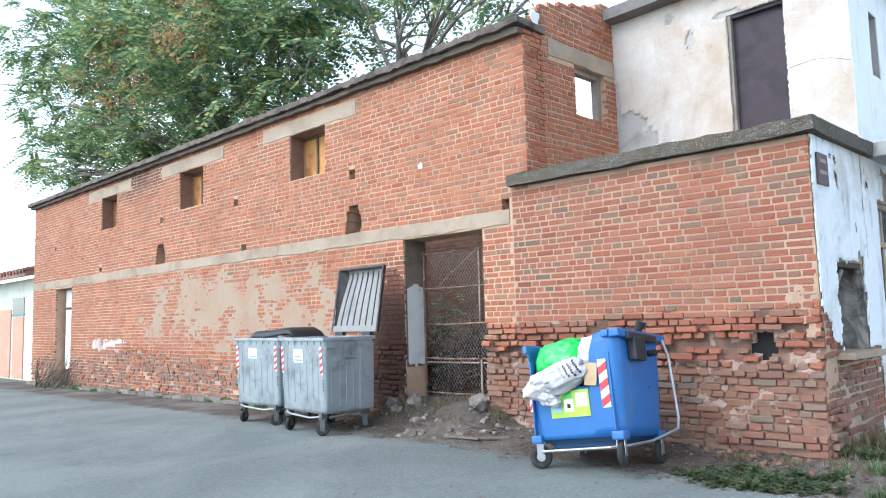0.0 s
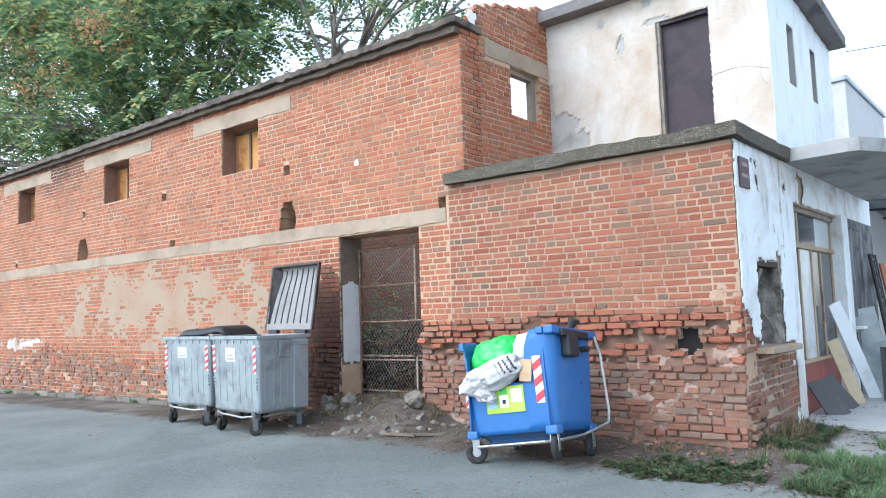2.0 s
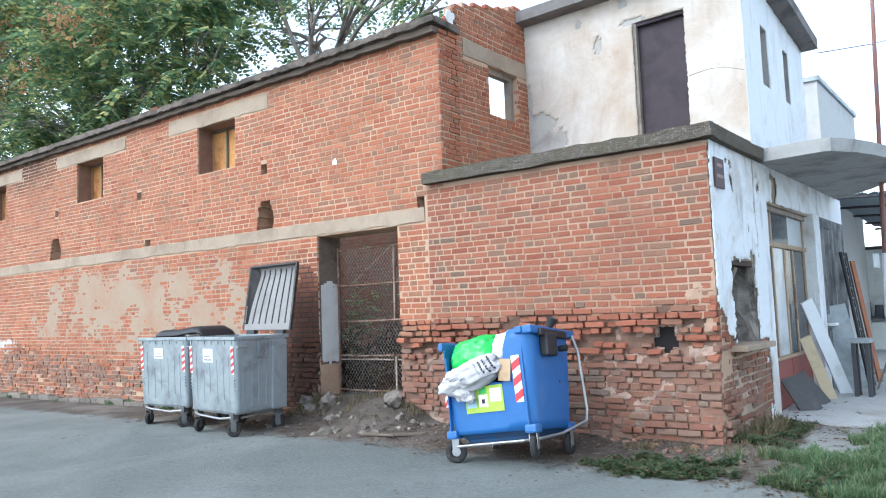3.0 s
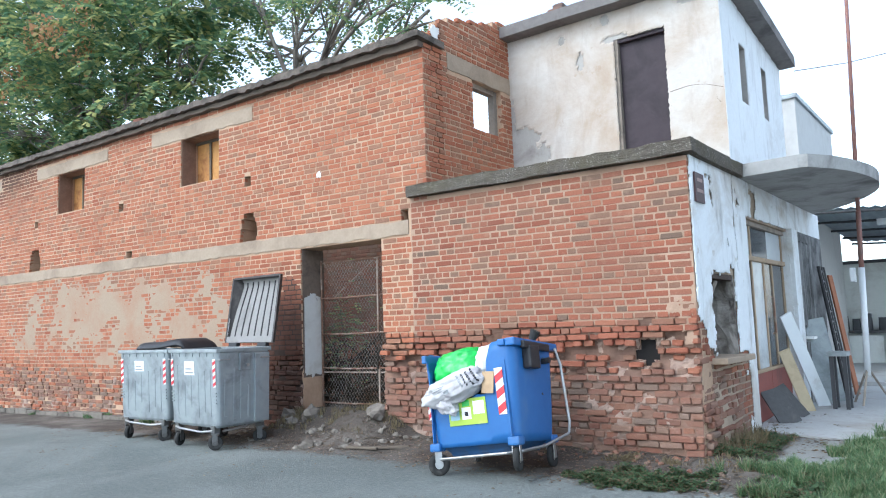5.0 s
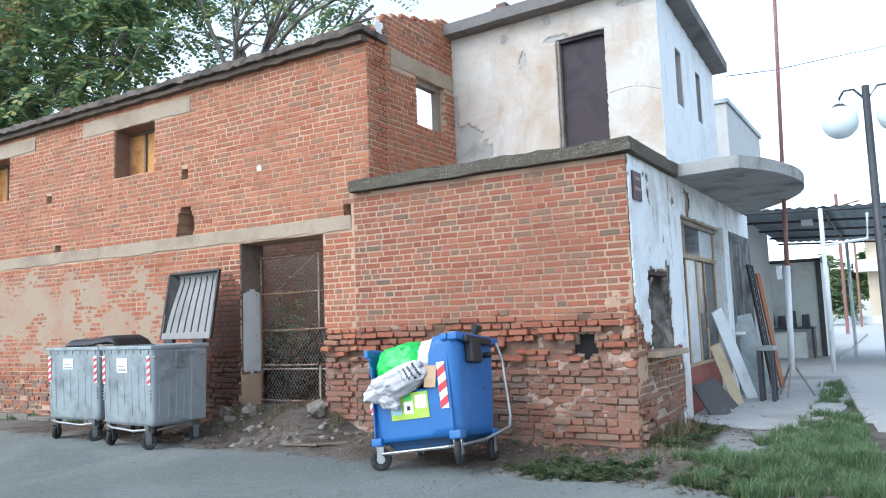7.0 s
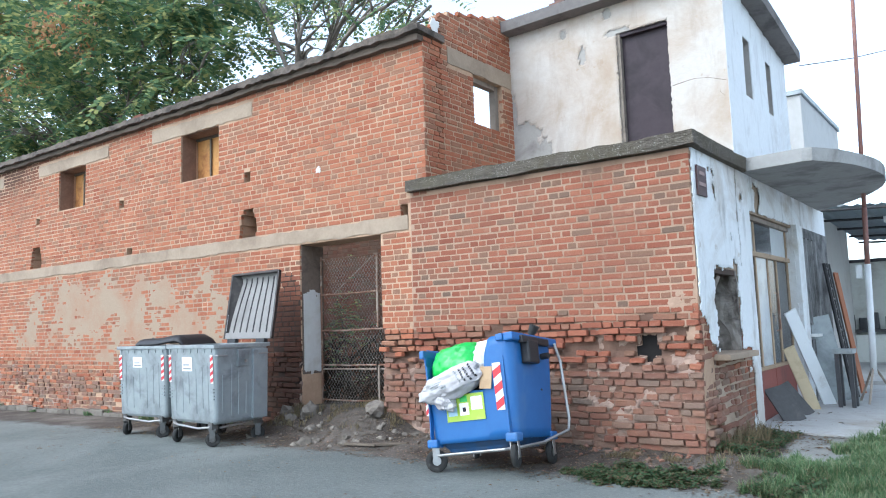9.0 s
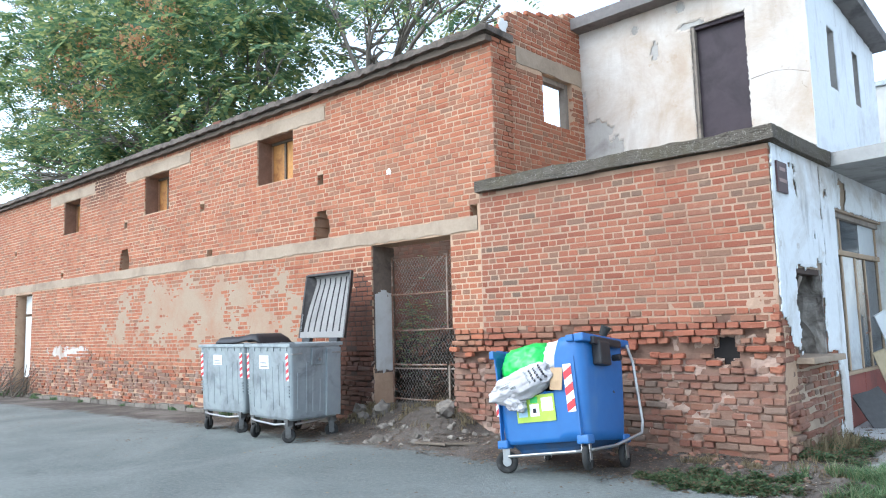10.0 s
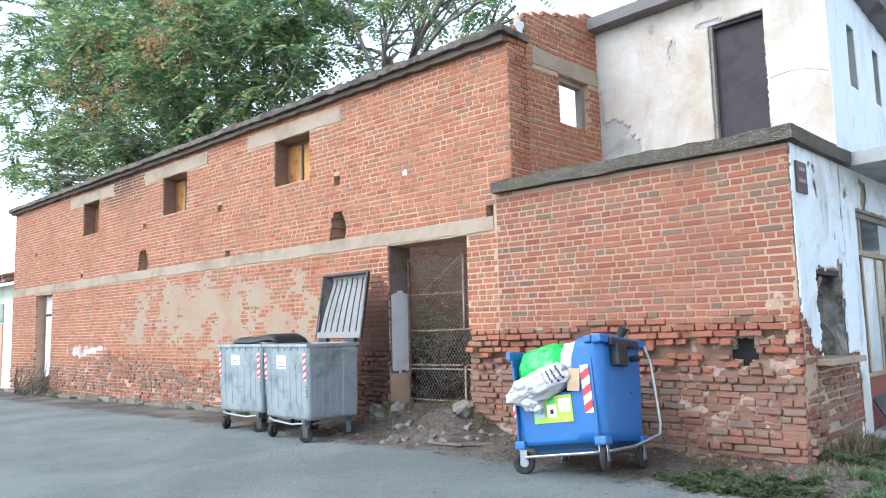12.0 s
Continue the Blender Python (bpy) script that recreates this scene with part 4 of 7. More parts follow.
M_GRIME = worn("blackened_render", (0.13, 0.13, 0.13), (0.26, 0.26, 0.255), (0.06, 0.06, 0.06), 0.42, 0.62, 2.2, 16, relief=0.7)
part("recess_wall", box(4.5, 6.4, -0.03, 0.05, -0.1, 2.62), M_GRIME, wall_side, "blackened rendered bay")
M_GREYBOARD = worn("silvered_boards", (0.12, 0.12, 0.12), (0.24, 0.24, 0.235), (0.07, 0.07, 0.07), 0.46, 0.66, 3, 12, 0.8, vary=0.3, relief=0.5)
for k in range(7):
    part("board", box(4.52 + 0.13 * k, 4.64 + 0.13 * k, -0.06, -0.034, 1.22 - 0.03 * (k % 3), 2.45 + 0.02 * (k % 2), 0.004), M_GREYBOARD, wall_side)
for k in range(5):
    part("board", box(4.58 + 0.15 * k, 4.72 + 0.15 * k, -0.07, -0.034, 0.1, 0.98, 0.004), M_GREYBOARD, wall_side)

# flat terrace roof of the low part and floor slab over the shop
terrace = tagged(link_mesh("roof_terrace", prism([(-3.15, 0.40), (-0.38, 0.40), (-0.1, 6.4), (-3.1, 6.4)], 2.86, 3.03), M_CONCRETE), "flat concrete terrace roof", "roof", kind="structure")
# added wall, out of view, so that no light enters from behind
back = tagged(link_mesh("unseen_rear_wall", box(-3.4, 0.25, 6.46, 6.7, -0.2, 3.0), M_GREYRENDER), "unseen rear wall that keeps light out of the interior", "wall", kind="structure")

# curved canopy
can = [(-0.12, 1.72), (0.70, 1.60), (0.80, 1.62)]
for i in range(1, 17):
    can.append((0.0 + 1.27 * max(0.0, math.sin(0.68 + (math.pi - 0.68) * i / 16)) ** 0.8, 1.66 + 4.4 * (i / 16) ** 0.95))
can.append((-0.2, 6.1))
bm = prism(can, 3.02, 3.17)
canopy = link_mesh("canopy", rough_up(bm, 0.008, 3), M_CANOPY)
canopy.matrix_world = SIDE
tagged(canopy, "stained grey concrete canopy slab with rounded end", "canopy", kind="structure")


# ---- the white house behind the terrace ----
HOUSE = pose(0, 0, 0, 0, 0, SKEW)
house = thing("house", HOUSE, "two-storey house with stained flaking white plaster and dark boarded door", "house")
# front plaster warmer, end wall bluer: tint of the light put into colour
M_HOUSE = streaky("stained_white_plaster", (0.50, 0.46, 0.415), (0.63, 0.59, 0.54), (0.41, 0.315, 0.23), (0.37, 0.30, 0.245), 0.42, 0.66)
M_HOUSE_SIDE = streaky("grimy_pale_plaster", (0.64, 0.66, 0.67), (0.78, 0.80, 0.81), (0.46, 0.44, 0.42), (0.40, 0.40, 0.40), 0.52, 0.74)
HX0, HX1, HY = -3.36, -0.115, 1.95
HD = (-1.52, -0.80, 3.60, 5.20)


def sub_wall(name, m, *args):
    ob = wall_shell(name, m, *args)
    w2 = ob.matrix_world.copy()
    ob.parent = house
    ob.matrix_world = w2
    for key in ("kind", "category"):
        del ob[key]
    return ob


hw = sub_wall("wall", HOUSE @ pose(0, HY, 0), HX0, HX1, 3.0, 5.62, 0.3, [HD], flat_sunk, M_GREYRENDER, "street-facing wall")
SIDE_WINS = [(2.75, 3.05, 4.2, 5.02), (3.85, 4.15, 4.2, 5.0)]
hs = sub_wall("wall", HOUSE @ pose(HX1, 0, 0, 0, 0, 90), HY + 0.3, 5.0, 3.0, 5.62, 0.3, SIDE_WINS, flat_sunk, M_GREYRENDER, "end wall", 0.08, lambda u, v: v < 5.62 - 0.115 * (u - HY))
hb = sub_wall("wall", HOUSE @ pose(0, 4.7, 0), HX0, HX1 - 0.3, 3.0, 5.25, 0.3, [], flat_sunk, M_HOUSE_SIDE, "rear wall")
FALLEN = [(-3.05, 4.05, 0.30, 0.20), (-2.88, 3.78, 0.36, 0.22), (-3.22, 4.35, 0.10, 0.35), (-2.02, 5.02, 0.05, 0.15), (-2.30, 5.40, 0.05, 0.07), (-0.28, 5.46, 0.30, 0.05), (-1.62, 5.50, 0.06, 0.08), (-1.50, 5.22, 0.16, 0.05), (-2.1, 3.56, 0.12, 0.03)]


def front_keep(u, v):
    if inside([HD], u, v):
        return False
    for a, b, ru, rv in FALLEN:
        if ((u - a) / ru) ** 2 + ((v - b) / rv) ** 2 + 0.8 * blot(u, v, 3, 5) < 1:
            return False
    return True


plaster_sheet("plaster", hw, HX0, HX1 + 0.01, 3.02, 5.62, front_keep, 0.0, 0.018, M_HOUSE, "stained white plaster", 0.022, 31, 0.42)
plaster_sheet("plaster", hs, HY - 0.015, 5.0, 3.02, 5.62, lambda u, v: not inside(SIDE_WINS, u, v) and v < 5.62 - 0.115 * (u - HY), 0.0, 0.016, M_HOUSE_SIDE, "grimy white plaster", 0.04, 32, 0.1)
part("door_board", box(HD[0], HD[1], HY + 0.10, HY + 0.14, 3.5, HD[3], 0.004), M_DARKBOARD, house, "dark brown board closing the doorway")
bm = box(HD[0] - 0.0, HD[0] + 0.05, HY + 0.02, HY + 0.098, 3.5, HD[3], 0.004)
part("door_frame", bm, M_OLDWOOD, house)
part("door_frame", box(HD[0] + 0.05, HD[1], HY + 0.03, HY + 0.098, HD[3] - 0.05, HD[3], 0.004), M_DARKBOARD, house)
for a, b, c, d in SIDE_WINS:
    part("window_pane", box(HX1 - 0.26, HX1 - 0.22, a, b, c, d), M_GLASSDARK, house)
M_EAVE = worn("dark_mossy_eave", (0.13, 0.12, 0.115), (0.22, 0.20, 0.19), (0.08, 0.075, 0.07), 0.5, 0.7, 2, 16, relief=0.6)
bm = prism([(HX0 + 0.02, HY - 0.24), (HX1 + 0.24, HY - 0.24), (HX1 + 0.24, 5.1), (HX0, 5.1)], 5.62, 5.78)
def slope_back(bm):
    """The flat roof falls towards the rear."""
    for v in bm.verts:
        if v.co.z > 5.3:
            v.co.z -= 0.115 * max(0.0, v.co.y - HY)
    return bm


bmesh.ops.subdivide_edges(bm, edges=bm.edges[:], cuts=6, use_grid_fill=True)
part("eave", slope_back(rough_up(bm, 0.008, 3)), M_EAVE, house, "dark concrete eave")
bm = prism([(HX0 + 0.1, HY - 0.12), (HX1 + 0.16, HY - 0.12), (HX1 + 0.16, 5.0), (HX0 + 0.1, 5.0)], 5.784, 5.82)
slope_back(bm)
M_TILE = worn("weathered_roof_tile", (0.22, 0.11, 0.085), (0.32, 0.18, 0.14), (0.12, 0.10, 0.09), 0.48, 0.68, 3, 14, relief=0.6, vary=0.2)
part("roof", bm, M_TILE, house, "flat tiled roof falling to the rear")
for u, z in ((-2.42, 5.80), (-3.2, 5.76)):
    part("ridge_tile", rough_up(box(u, u + 0.24, HY - 0.16, HY + 0.1, z, z + 0.05, 0.01), 0.006, 5), M_TILE, house)
part("ridge_tile", rough_up(box(-2.36, -2.2, HY - 0.12, HY + 0.06, 5.848, 5.92, 0.02), 0.008, 5), M_TILE, house)

M_CRACK = worn("dark_crack", (0.12, 0.09, 0.07), (0.18, 0.14, 0.11), (0.1, 0.08, 0.06), relief=0)


def crack(points, r=0.006):
    pts = [(x + 0.012 * noise.noise(Vector((x * 9, z * 9, 1))), HY - 0.016, z + 0.012 * noise.noise(Vector((x * 9, z * 9, 5)))) for x, z in points]
    part("plaster_crack", tube(pts, r, 5), M_CRACK, house)


crack([(-0.78 + 0.66 * i / 10, 4.30 + 0.06 * math.sin(math.pi * i / 10) - 0.08 * i / 10) for i in range(11)], 0.005)
for k in range(5):
    crack([(-0.62 + 0.11 * k + 0.03 * math.sin(i * 1.7 + k), 4.26 - 0.05 * i - 0.03 * k) for i in range(2 + k % 3)], 0.0025)

# ---- trees behind the wall ----
def leaf_spray(vs, fs, rng, at, way, length, pairs, leaflet):
    """One feathered leaf: pairs of leaflets along a drooping midrib."""
    side = way.cross(Vector((0, 0, 1)))
    side = side.normalized() if side.length > 0.05 else Vector((1, 0, 0))
    for k in range(pairs):
        f = (k + 0.6) / pairs
        p = at + way * (length * f) + Vector((0, 0, -0.38 * length * f * f))
        ll = leaflet * (1.1 - 0.5 * abs(f - 0.4))
        for s in (-1, 1):
            d = (side * s + way * 0.45 + Vector((0, 0, rng.uniform(-0.5, 0.05)))).normalized()
            n = d.cross(way).normalized() if d.cross(way).length > 0.01 else Vector((0, 0, 1))
            w = (d.cross(n)).normalized() * ll * 0.31
            o = len(vs)
            vs.extend((p[:], (p + d * ll * 0.5 + w)[:], (p + d * ll)[:], (p + d * ll * 0.45 - w)[:]))
            fs.append((o, o + 1, o + 2, o + 3))


def limb(bm, a, b, r0, r1, rng, bend=0.5, n=6):
    a, b = Vector(a), Vector(b)
    sideways = Vector((rng.uniform(-1, 1), rng.uniform(-1, 1), rng.uniform(0, 0.8))) * bend
    pts = [a.lerp(b, t) + sideways * math.sin(math.pi * t) for t in [i / n for i in range(n + 1)]]
    add_tube(bm, pts, [r0 + (r1 - r0) * i / n for i in range(n + 1)], 7)
    return pts


def tree(name, base, fork, blobs, density, seed, label, leaflet=0.155, trunk_r=0.22):
    rng = random.Random(seed)
    t = thing(name, pose(*base), label, "tree")
    B = Vector(base)
    bm = bmesh.new()
    limb(bm, (0, 0, 0), Vector(fork) - B, trunk_r, trunk_r * 0.62, rng, 0.25)
    part("trunk", bm, M_TREEBARK, t, smooth=True)
    bm = bmesh.new()
    vs, fs = [], []
    for x, y, z, r in blobs:
        c = Vector((x, y, z)) - B
        pts = limb(bm, Vector(fork) - B, c, trunk_r * 0.45, 0.03, rng, 0.6)
        for _ in range(5 + int(r * 4)):
            d = Vector((rng.gauss(0, 1), rng.gauss(0, 1), rng.gauss(0, 0.8))).normalized()
            limb(bm, pts[rng.randrange(3, 7)], c + d * r * rng.uniform(0.6, 1.0), 0.028, 0.006, rng, 0.25, 4)
        for _ in range(int(density * r * r)):
            d = Vector((rng.gauss(0, 1), rng.gauss(0, 1), rng.gauss(0, 0.85))).normalized()
            p = c + d * r * (rng.random() ** 0.45)
            q = p + B
            if noise.noise(q * 0.85) + 0.6 * noise.noise(q * 2.1) < -0.06 + 0.13 * smooth01(-15, -20, q.x) and rng.random() < 0.95:
                continue
            if q.y < 0.25 and q.z < 5.35:
                continue
            way = (d + Vector((rng.uniform(-1, 1), rng.uniform(-1, 1), rng.uniform(-0.7, 0.3))) * 0.8).normalized()
            turn = rng.uniform(0, 6.28)
            for f in range(3):
                a = turn + f * 2.1 + rng.uniform(-0.5, 0.5)
                frond = (way * 0.7 + Vector((math.cos(a), math.sin(a), rng.uniform(-0.45, 0.25)))).normalized()
                leaf_spray(vs, fs, rng, p, frond, rng.uniform(0.45, 0.80), 8, leaflet * rng.uniform(0.85, 1.3))
    part("branchwork", bm, M_TREEBARK, t, smooth=True)
    ob = raw_mesh("crown", vs, fs, M_LEAF, t, "feathered green leaves")
    return t


big_blobs = [(-28, 3, 13, 2.6), (-27.5, 3, 10.2, 2.0), (-22.5, 2.5, 10.7, 2.5), (-22.8, 2, 8.2, 1.9), (-22, 1.3, 6.5, 1.2), (-18.7, 2, 9.8, 2.2), (-18.7, 1.8, 7.3, 1.6), (-16.4, 1.2, 6.4, 0.9),
             (-15.8, 2.2, 8.7, 2.0), (-15.2, 2, 7.1, 1.1), (-13.4, 2.5, 8.3, 1.7), (-11.7, 3, 8.9, 1.5), (-11.9, 2.5, 7.4, 0.9), (-20, 4, 13, 3.0), (-14, 4, 11.5, 2.8), (-24, 4.5, 14, 3.0), (-25.5, 2, 7.6, 1.2), (-20.3, 0.6, 5.9, 0.8), (-12.6, 2, 6.9, 0.9), (-14.3, 1.9, 6.8, 0.9), (-17, 1.5, 6.5, 0.9), (-10.9, 2.4, 7.3, 0.7)]
big = tree("tree", (-18, 5.2, -0.1), (-18, 4.6, 5.5), big_blobs, 46, 3, "broad leafy tree with feathered green leaves rising behind the brick wall")
rng = random.Random(9)
vs, fs = [], []
for _ in range(26):
    c = Vector((rng.uniform(-19.5, -13.2), rng.uniform(0.4, 1.6), rng.uniform(7.2, 10.2))) - Vector((-18, 5.2, -0.1))
    for _ in range(55):
        p = c + Vector((rng.gauss(0, 0.16), rng.gauss(0, 0.16), rng.gauss(0, 0.2)))
        a, b = Vector((rng.uniform(-1, 1), rng.uniform(-1, 1), rng.uniform(-1, 1))) * 0.045, Vector((rng.uniform(-1, 1), rng.uniform(-1, 1), rng.uniform(-1, 1))) * 0.045
        o = len(vs)
        vs.extend(((p - a)[:], (p + b)[:], (p + a)[:], (p - b)[:]))
        fs.append((o, o + 1, o + 2, o + 3))
raw_mesh("seed_growth", vs, fs, M_RUST_LEAF, big, "rusty orange clusters of seed")["kind"] = "stuff"
thin_blobs = [(-9.6, 4.2, 9.0, 1.3), (-8.4, 3.6, 8.4, 0.95), (-7.2, 3.2, 7.8, 0.75), (-6.2, 3, 7.35, 0.6), (-5.2, 3, 7.05, 0.5), (-10.9, 4, 9.6, 1.2), (-10.4, 3.8, 8.0, 0.7), (-9.2, 4, 7.6, 0.45), (-8, 4, 9.6, 1.4), (-6.5, 3.5, 8.6, 1.1)]
tree("tree", (-9.6, 4.4, -0.1), (-9.6, 4.2, 6.2), thin_blobs, 26, 8, "slender forked tree with sparse leaves behind the wall", 0.11, 0.13)


# ---- metal bins ----
def wheel_parts(parent, at, r, turn, rubber, metal):
    """A castor: fork, tyre and rim, its axle along the turned x axis."""
    m = pose(*at, 0, 0, turn)
    bm = bmesh.new()
    ring = [(r * 0.40, -0.022), (r * 0.93, -0.024), (r, -0.012), (r, 0.012), (r * 0.93, 0.024), (r * 0.40, 0.022)]
    n = 20
    vs = [[bm.verts.new(m @ Vector((x, rr * math.cos(2 * math.pi * k / n), r + rr * math.sin(2 * math.pi * k / n)))) for rr, x in ring] for k in range(n)]
    for k in range(n):
        for j in range(len(ring)):
            bm.faces.new((vs[k][j], vs[k][(j + 1) % len(ring)], vs[(k + 1) % n][(j + 1) % len(ring)], vs[(k + 1) % n][j]))
    wheel = part("wheel", bm, rubber, parent, "black rubber castor wheel", True)
    part("rim", tube([m @ Vector((-0.016, 0, r)), m @ Vector((0.016, 0, r))], r * 0.42, 16), metal, wheel)
    bm = bmesh.new()
    for s in (-1, 1):
        add_box(bm, s * 0.034 - 0.004, s * 0.034 + 0.004, -0.035, 0.03, r - 0.02, 2 * r + 0.02, 0, m)
    add_box(bm, -0.04, 0.04, -0.045, 0.045, 2 * r + 0.015, 2 * r + 0.035, 0, m)
    part("castor_fork", bm, metal, parent)


M_RUBBER = worn("black_rubber", (0.02, 0.02, 0.02), (0.04, 0.04, 0.038), (0.09, 0.085, 0.08), 0.55, 0.75, 6, 30, 0.8, relief=0.2)
M_ZINC = worn("galvanised_steel", (0.25, 0.28, 0.29), (0.38, 0.415, 0.425), (0.16, 0.175, 0.185), 0.47, 0.68, 2.5, 9, 0.5, 0.45, relief=0.15)
M_STEEL = worn("bare_steel", (0.30, 0.30, 0.295), (0.42, 0.42, 0.41), (0.3, 0.26, 0.22), 0.5, 0.7, 5, 20, 0.4, 0.8, relief=0.1)
M_DARKIRON = worn("dirty_dark_iron", (0.10, 0.10, 0.10), (0.18, 0.18, 0.175), (0.07, 0.06, 0.05), 0.5, 0.7, 6, 25, 0.6, 0.5, relief=0.2)
M_LIDRIM = worn("dark_brown_plastic", (0.035, 0.03, 0.028), (0.065, 0.056, 0.052), (0.10, 0.09, 0.08), 0.52, 0.72, 4, 14, 0.5, relief=0.15)
M_LIDIN = worn("grey_plastic_lid", (0.20, 0.19, 0.18), (0.29, 0.275, 0.26), (0.18, 0.17, 0.16), 0.5, 0.7, 2, 10, 0.5, relief=0.15)
M_BLACKPL = worn("black_plastic", (0.018, 0.018, 0.02), (0.035, 0.035, 0.038), (0.06, 0.06, 0.06), 0.55, 0.75, 3, 12, 0.45, relief=0.15)
M_WHITE = worn("white_sticker", (0.78, 0.78, 0.78), (0.84, 0.84, 0.84), (0.55, 0.55, 0.53), 0.6, 0.75, 6, 20, 0.5, relief=0)
M_RED = worn("red_reflective_tape", (0.55, 0.04, 0.05), (0.66, 0.06, 0.07), (0.4, 0.08, 0.08), 0.6, 0.75, 6, 20, 0.4, relief=0)
M_GREYINK = worn("grey_print", (0.25, 0.27, 0.28), (0.32, 0.34, 0.35), (0.2, 0.2, 0.2), relief=0)


def hazard_strip(parent, m, w, h, n, name="warning_strip"):
    """A white strip with slanting red bands, its face in the x-z plane of m."""
    bm = box(0, w, -0.002, 0.0, 0, h, 0, m)
    strip = part(name, bm, M_WHITE, parent, "red and white striped tape")
    bm = bmesh.new()
    for k in range(n):
        z = h * k / n
        s = h / n * 0.5
        q = [(0, z), (w, z + s * 0.7), (w, min(h, z + s * 1.7)), (0, min(h, z + s))]
        f = [bm.verts.new(m @ Vector((x, -0.0035, zz))) for x, zz in q]
        b = [bm.verts.new(m @ Vector((x, -0.001, zz))) for x, zz in q]
        bm.faces.new(f)
        for i in range(4):
            bm.faces.new((f[i], f[(i + 1) % 4], b[(i + 1) % 4], b[i]))
    part("red_band", bm, M_RED, strip)


def tapered_tub(w0, d0, w1, d1, z0, z1, wall, r):
    """An open tub with rounded corners: outer and inner skin, floor and rim."""
    bm = bmesh.new()

    def ring(w, d, z, rr):
        out = []
        for cx, cy, a0 in ((w / 2 - rr, d / 2 - rr, 0), (-w / 2 + rr, d / 2 - rr, 90), (-w / 2 + rr, -d / 2 + rr, 180), (w / 2 - rr, -d / 2 + rr, 270)):
            for k in range(5):
                a = radians(a0 + 22.5 * k)
                out.append(bm.verts.new((cx + rr * math.cos(a), cy + rr * math.sin(a), z)))
        return out

    levels = [ring(w0 * 0.96, d0 * 0.96, z0, r), ring(w0, d0, z0 + 0.03, r), ring(w1, d1, z1, r), ring(w1 - 2 * wall, d1 - 2 * wall, z1, r), ring(w0 - 2 * wall, d0 - 2 * wall, z0 + 0.06, r)]
    for a, b in zip(levels, levels[1:]):
        n = len(a)
        for k in range(n):
            bm.faces.new((a[k], a[(k + 1) % n], b[(k + 1) % n], b[k]))
    bm.faces.new(levels[0][::-1])
    bm.faces.new(levels[-1])
    return bm


def metal_bin(m, label, lid_open, notices):
    W, D, Z0, Z1 = 1.09, 0.82, 0.27, 1.22
    t = thing("waste_container", m, label, "bin", "galvanised waste containers")
    body = part("body", tapered_tub(W * 0.93, D * 0.88, W * 0.97, D * 0.96, Z0, Z1 - 0.03, 0.012, 0.05), M_ZINC, t)

    def face_m(u, z, side="front"):
        f = (z - Z0) / (Z1 - Z0)
        if side == "front":
            return pose(u, -(D * (0.88 + 0.08 * f)) / 2, z, 2.0, 0, 0)
        return pose((W * (0.93 + 0.04 * f)) / 2, u, z, 1.3, 0, 90)

    # rolled rim with a flat collar
    for a, b, c, d in ((-W / 2, W / 2, -D / 2, -D / 2 + 0.06), (-W / 2, W / 2, D / 2 - 0.06, D / 2), (-W / 2, -W / 2 + 0.06, -D / 2 + 0.06, D / 2 - 0.06), (W / 2 - 0.06, W / 2, -D / 2 + 0.06, D / 2 - 0.06)):
        part("rim_bar", box(a, b, c, d, Z1 - 0.045, Z1, 0.008), M_ZINC, t)
    for k in range(7):
        u = -W * 0.42 + k * W * 0.14
        part("rim_bracket", box(u - 0.013, u + 0.013, -D / 2 + 0.008, -D / 2 + 0.03, Z1 - 0.095, Z1 - 0.046), M_ZINC, t)
    # pressed ribs
    for u, z, h in ((-0.36, 0.40, 0.62), (-0.20, 0.38, 0.42), (-0.06, 0.5, 0.4), (0.1, 0.38, 0.55), (0.24, 0.45, 0.5), (0.36, 0.40, 0.6)):
        f = face_m(u, z)
        part("rib", box(-0.018, 0.018, -0.005, 0.01, 0, h, 0.004, f), M_ZINC, t)
    for u, z, h in ((-0.26, 0.4, 0.45), (-0.13, 0.36, 0.62), (-0.03, 0.36, 0.55), (0.08, 0.36, 0.4)):
        part("rib", box(-0.018, 0.018, -0.005, 0.01, 0, h, 0.004, face_m(u, z, "side")), M_ZINC, t)
    part("side_channel", box(-0.02, 0.2, -0.028, 0.01, 0, 0.86, 0.01, face_m(0.17, 0.29, "side")), M_ZINC, t)
    part("trunnion_plate", box(-0.10, 0.08, -0.022, 0.01, 0, 0.22, 0.02, face_m(0.02, 0.94, "side")), M_ZINC, t)
    part("trunnion", tube([face_m(0.03, 1.01, "side") @ Vector((0, 0, 0)), face_m(0.03, 1.01, "side") @ Vector((0, -0.05, 0))], 0.02, 10), M_STEEL, t)
    for u in (-0.30, 0.30):
        part("grab_bar", tube([face_m(u - 0.07, 1.09, "side") @ Vector((0, -0.0, 0)), face_m(u - 0.07, 1.09, "side") @ Vector((0, -0.03, 0)), face_m(u + 0.07, 1.09, "side") @ Vector((0, -0.03, 0)), face_m(u + 0.07, 1.09, "side") @ Vector((0, 0, 0))], 0.008, 6), M_STEEL, t)
    # corner reinforcements and tapes
    for u in (-W * 0.452, W * 0.452 - 0.055):
        hazard_strip(t, face_m(u, 0.76) @ pose(0, -0.006, 0), 0.055, 0.34, 4)
        for z in (0.56, 0.60, 0.64, 0.68):
            part("corner_rib", box(-0.0, 0.055, -0.012, 0.01, 0, 0.016, 0.004, face_m(u, z)), M_ZINC, t)
    hazard_strip(t, face_m(D * 0.40, 0.76, "side") @ pose(0, -0.006, 0), 0.05, 0.34, 4)
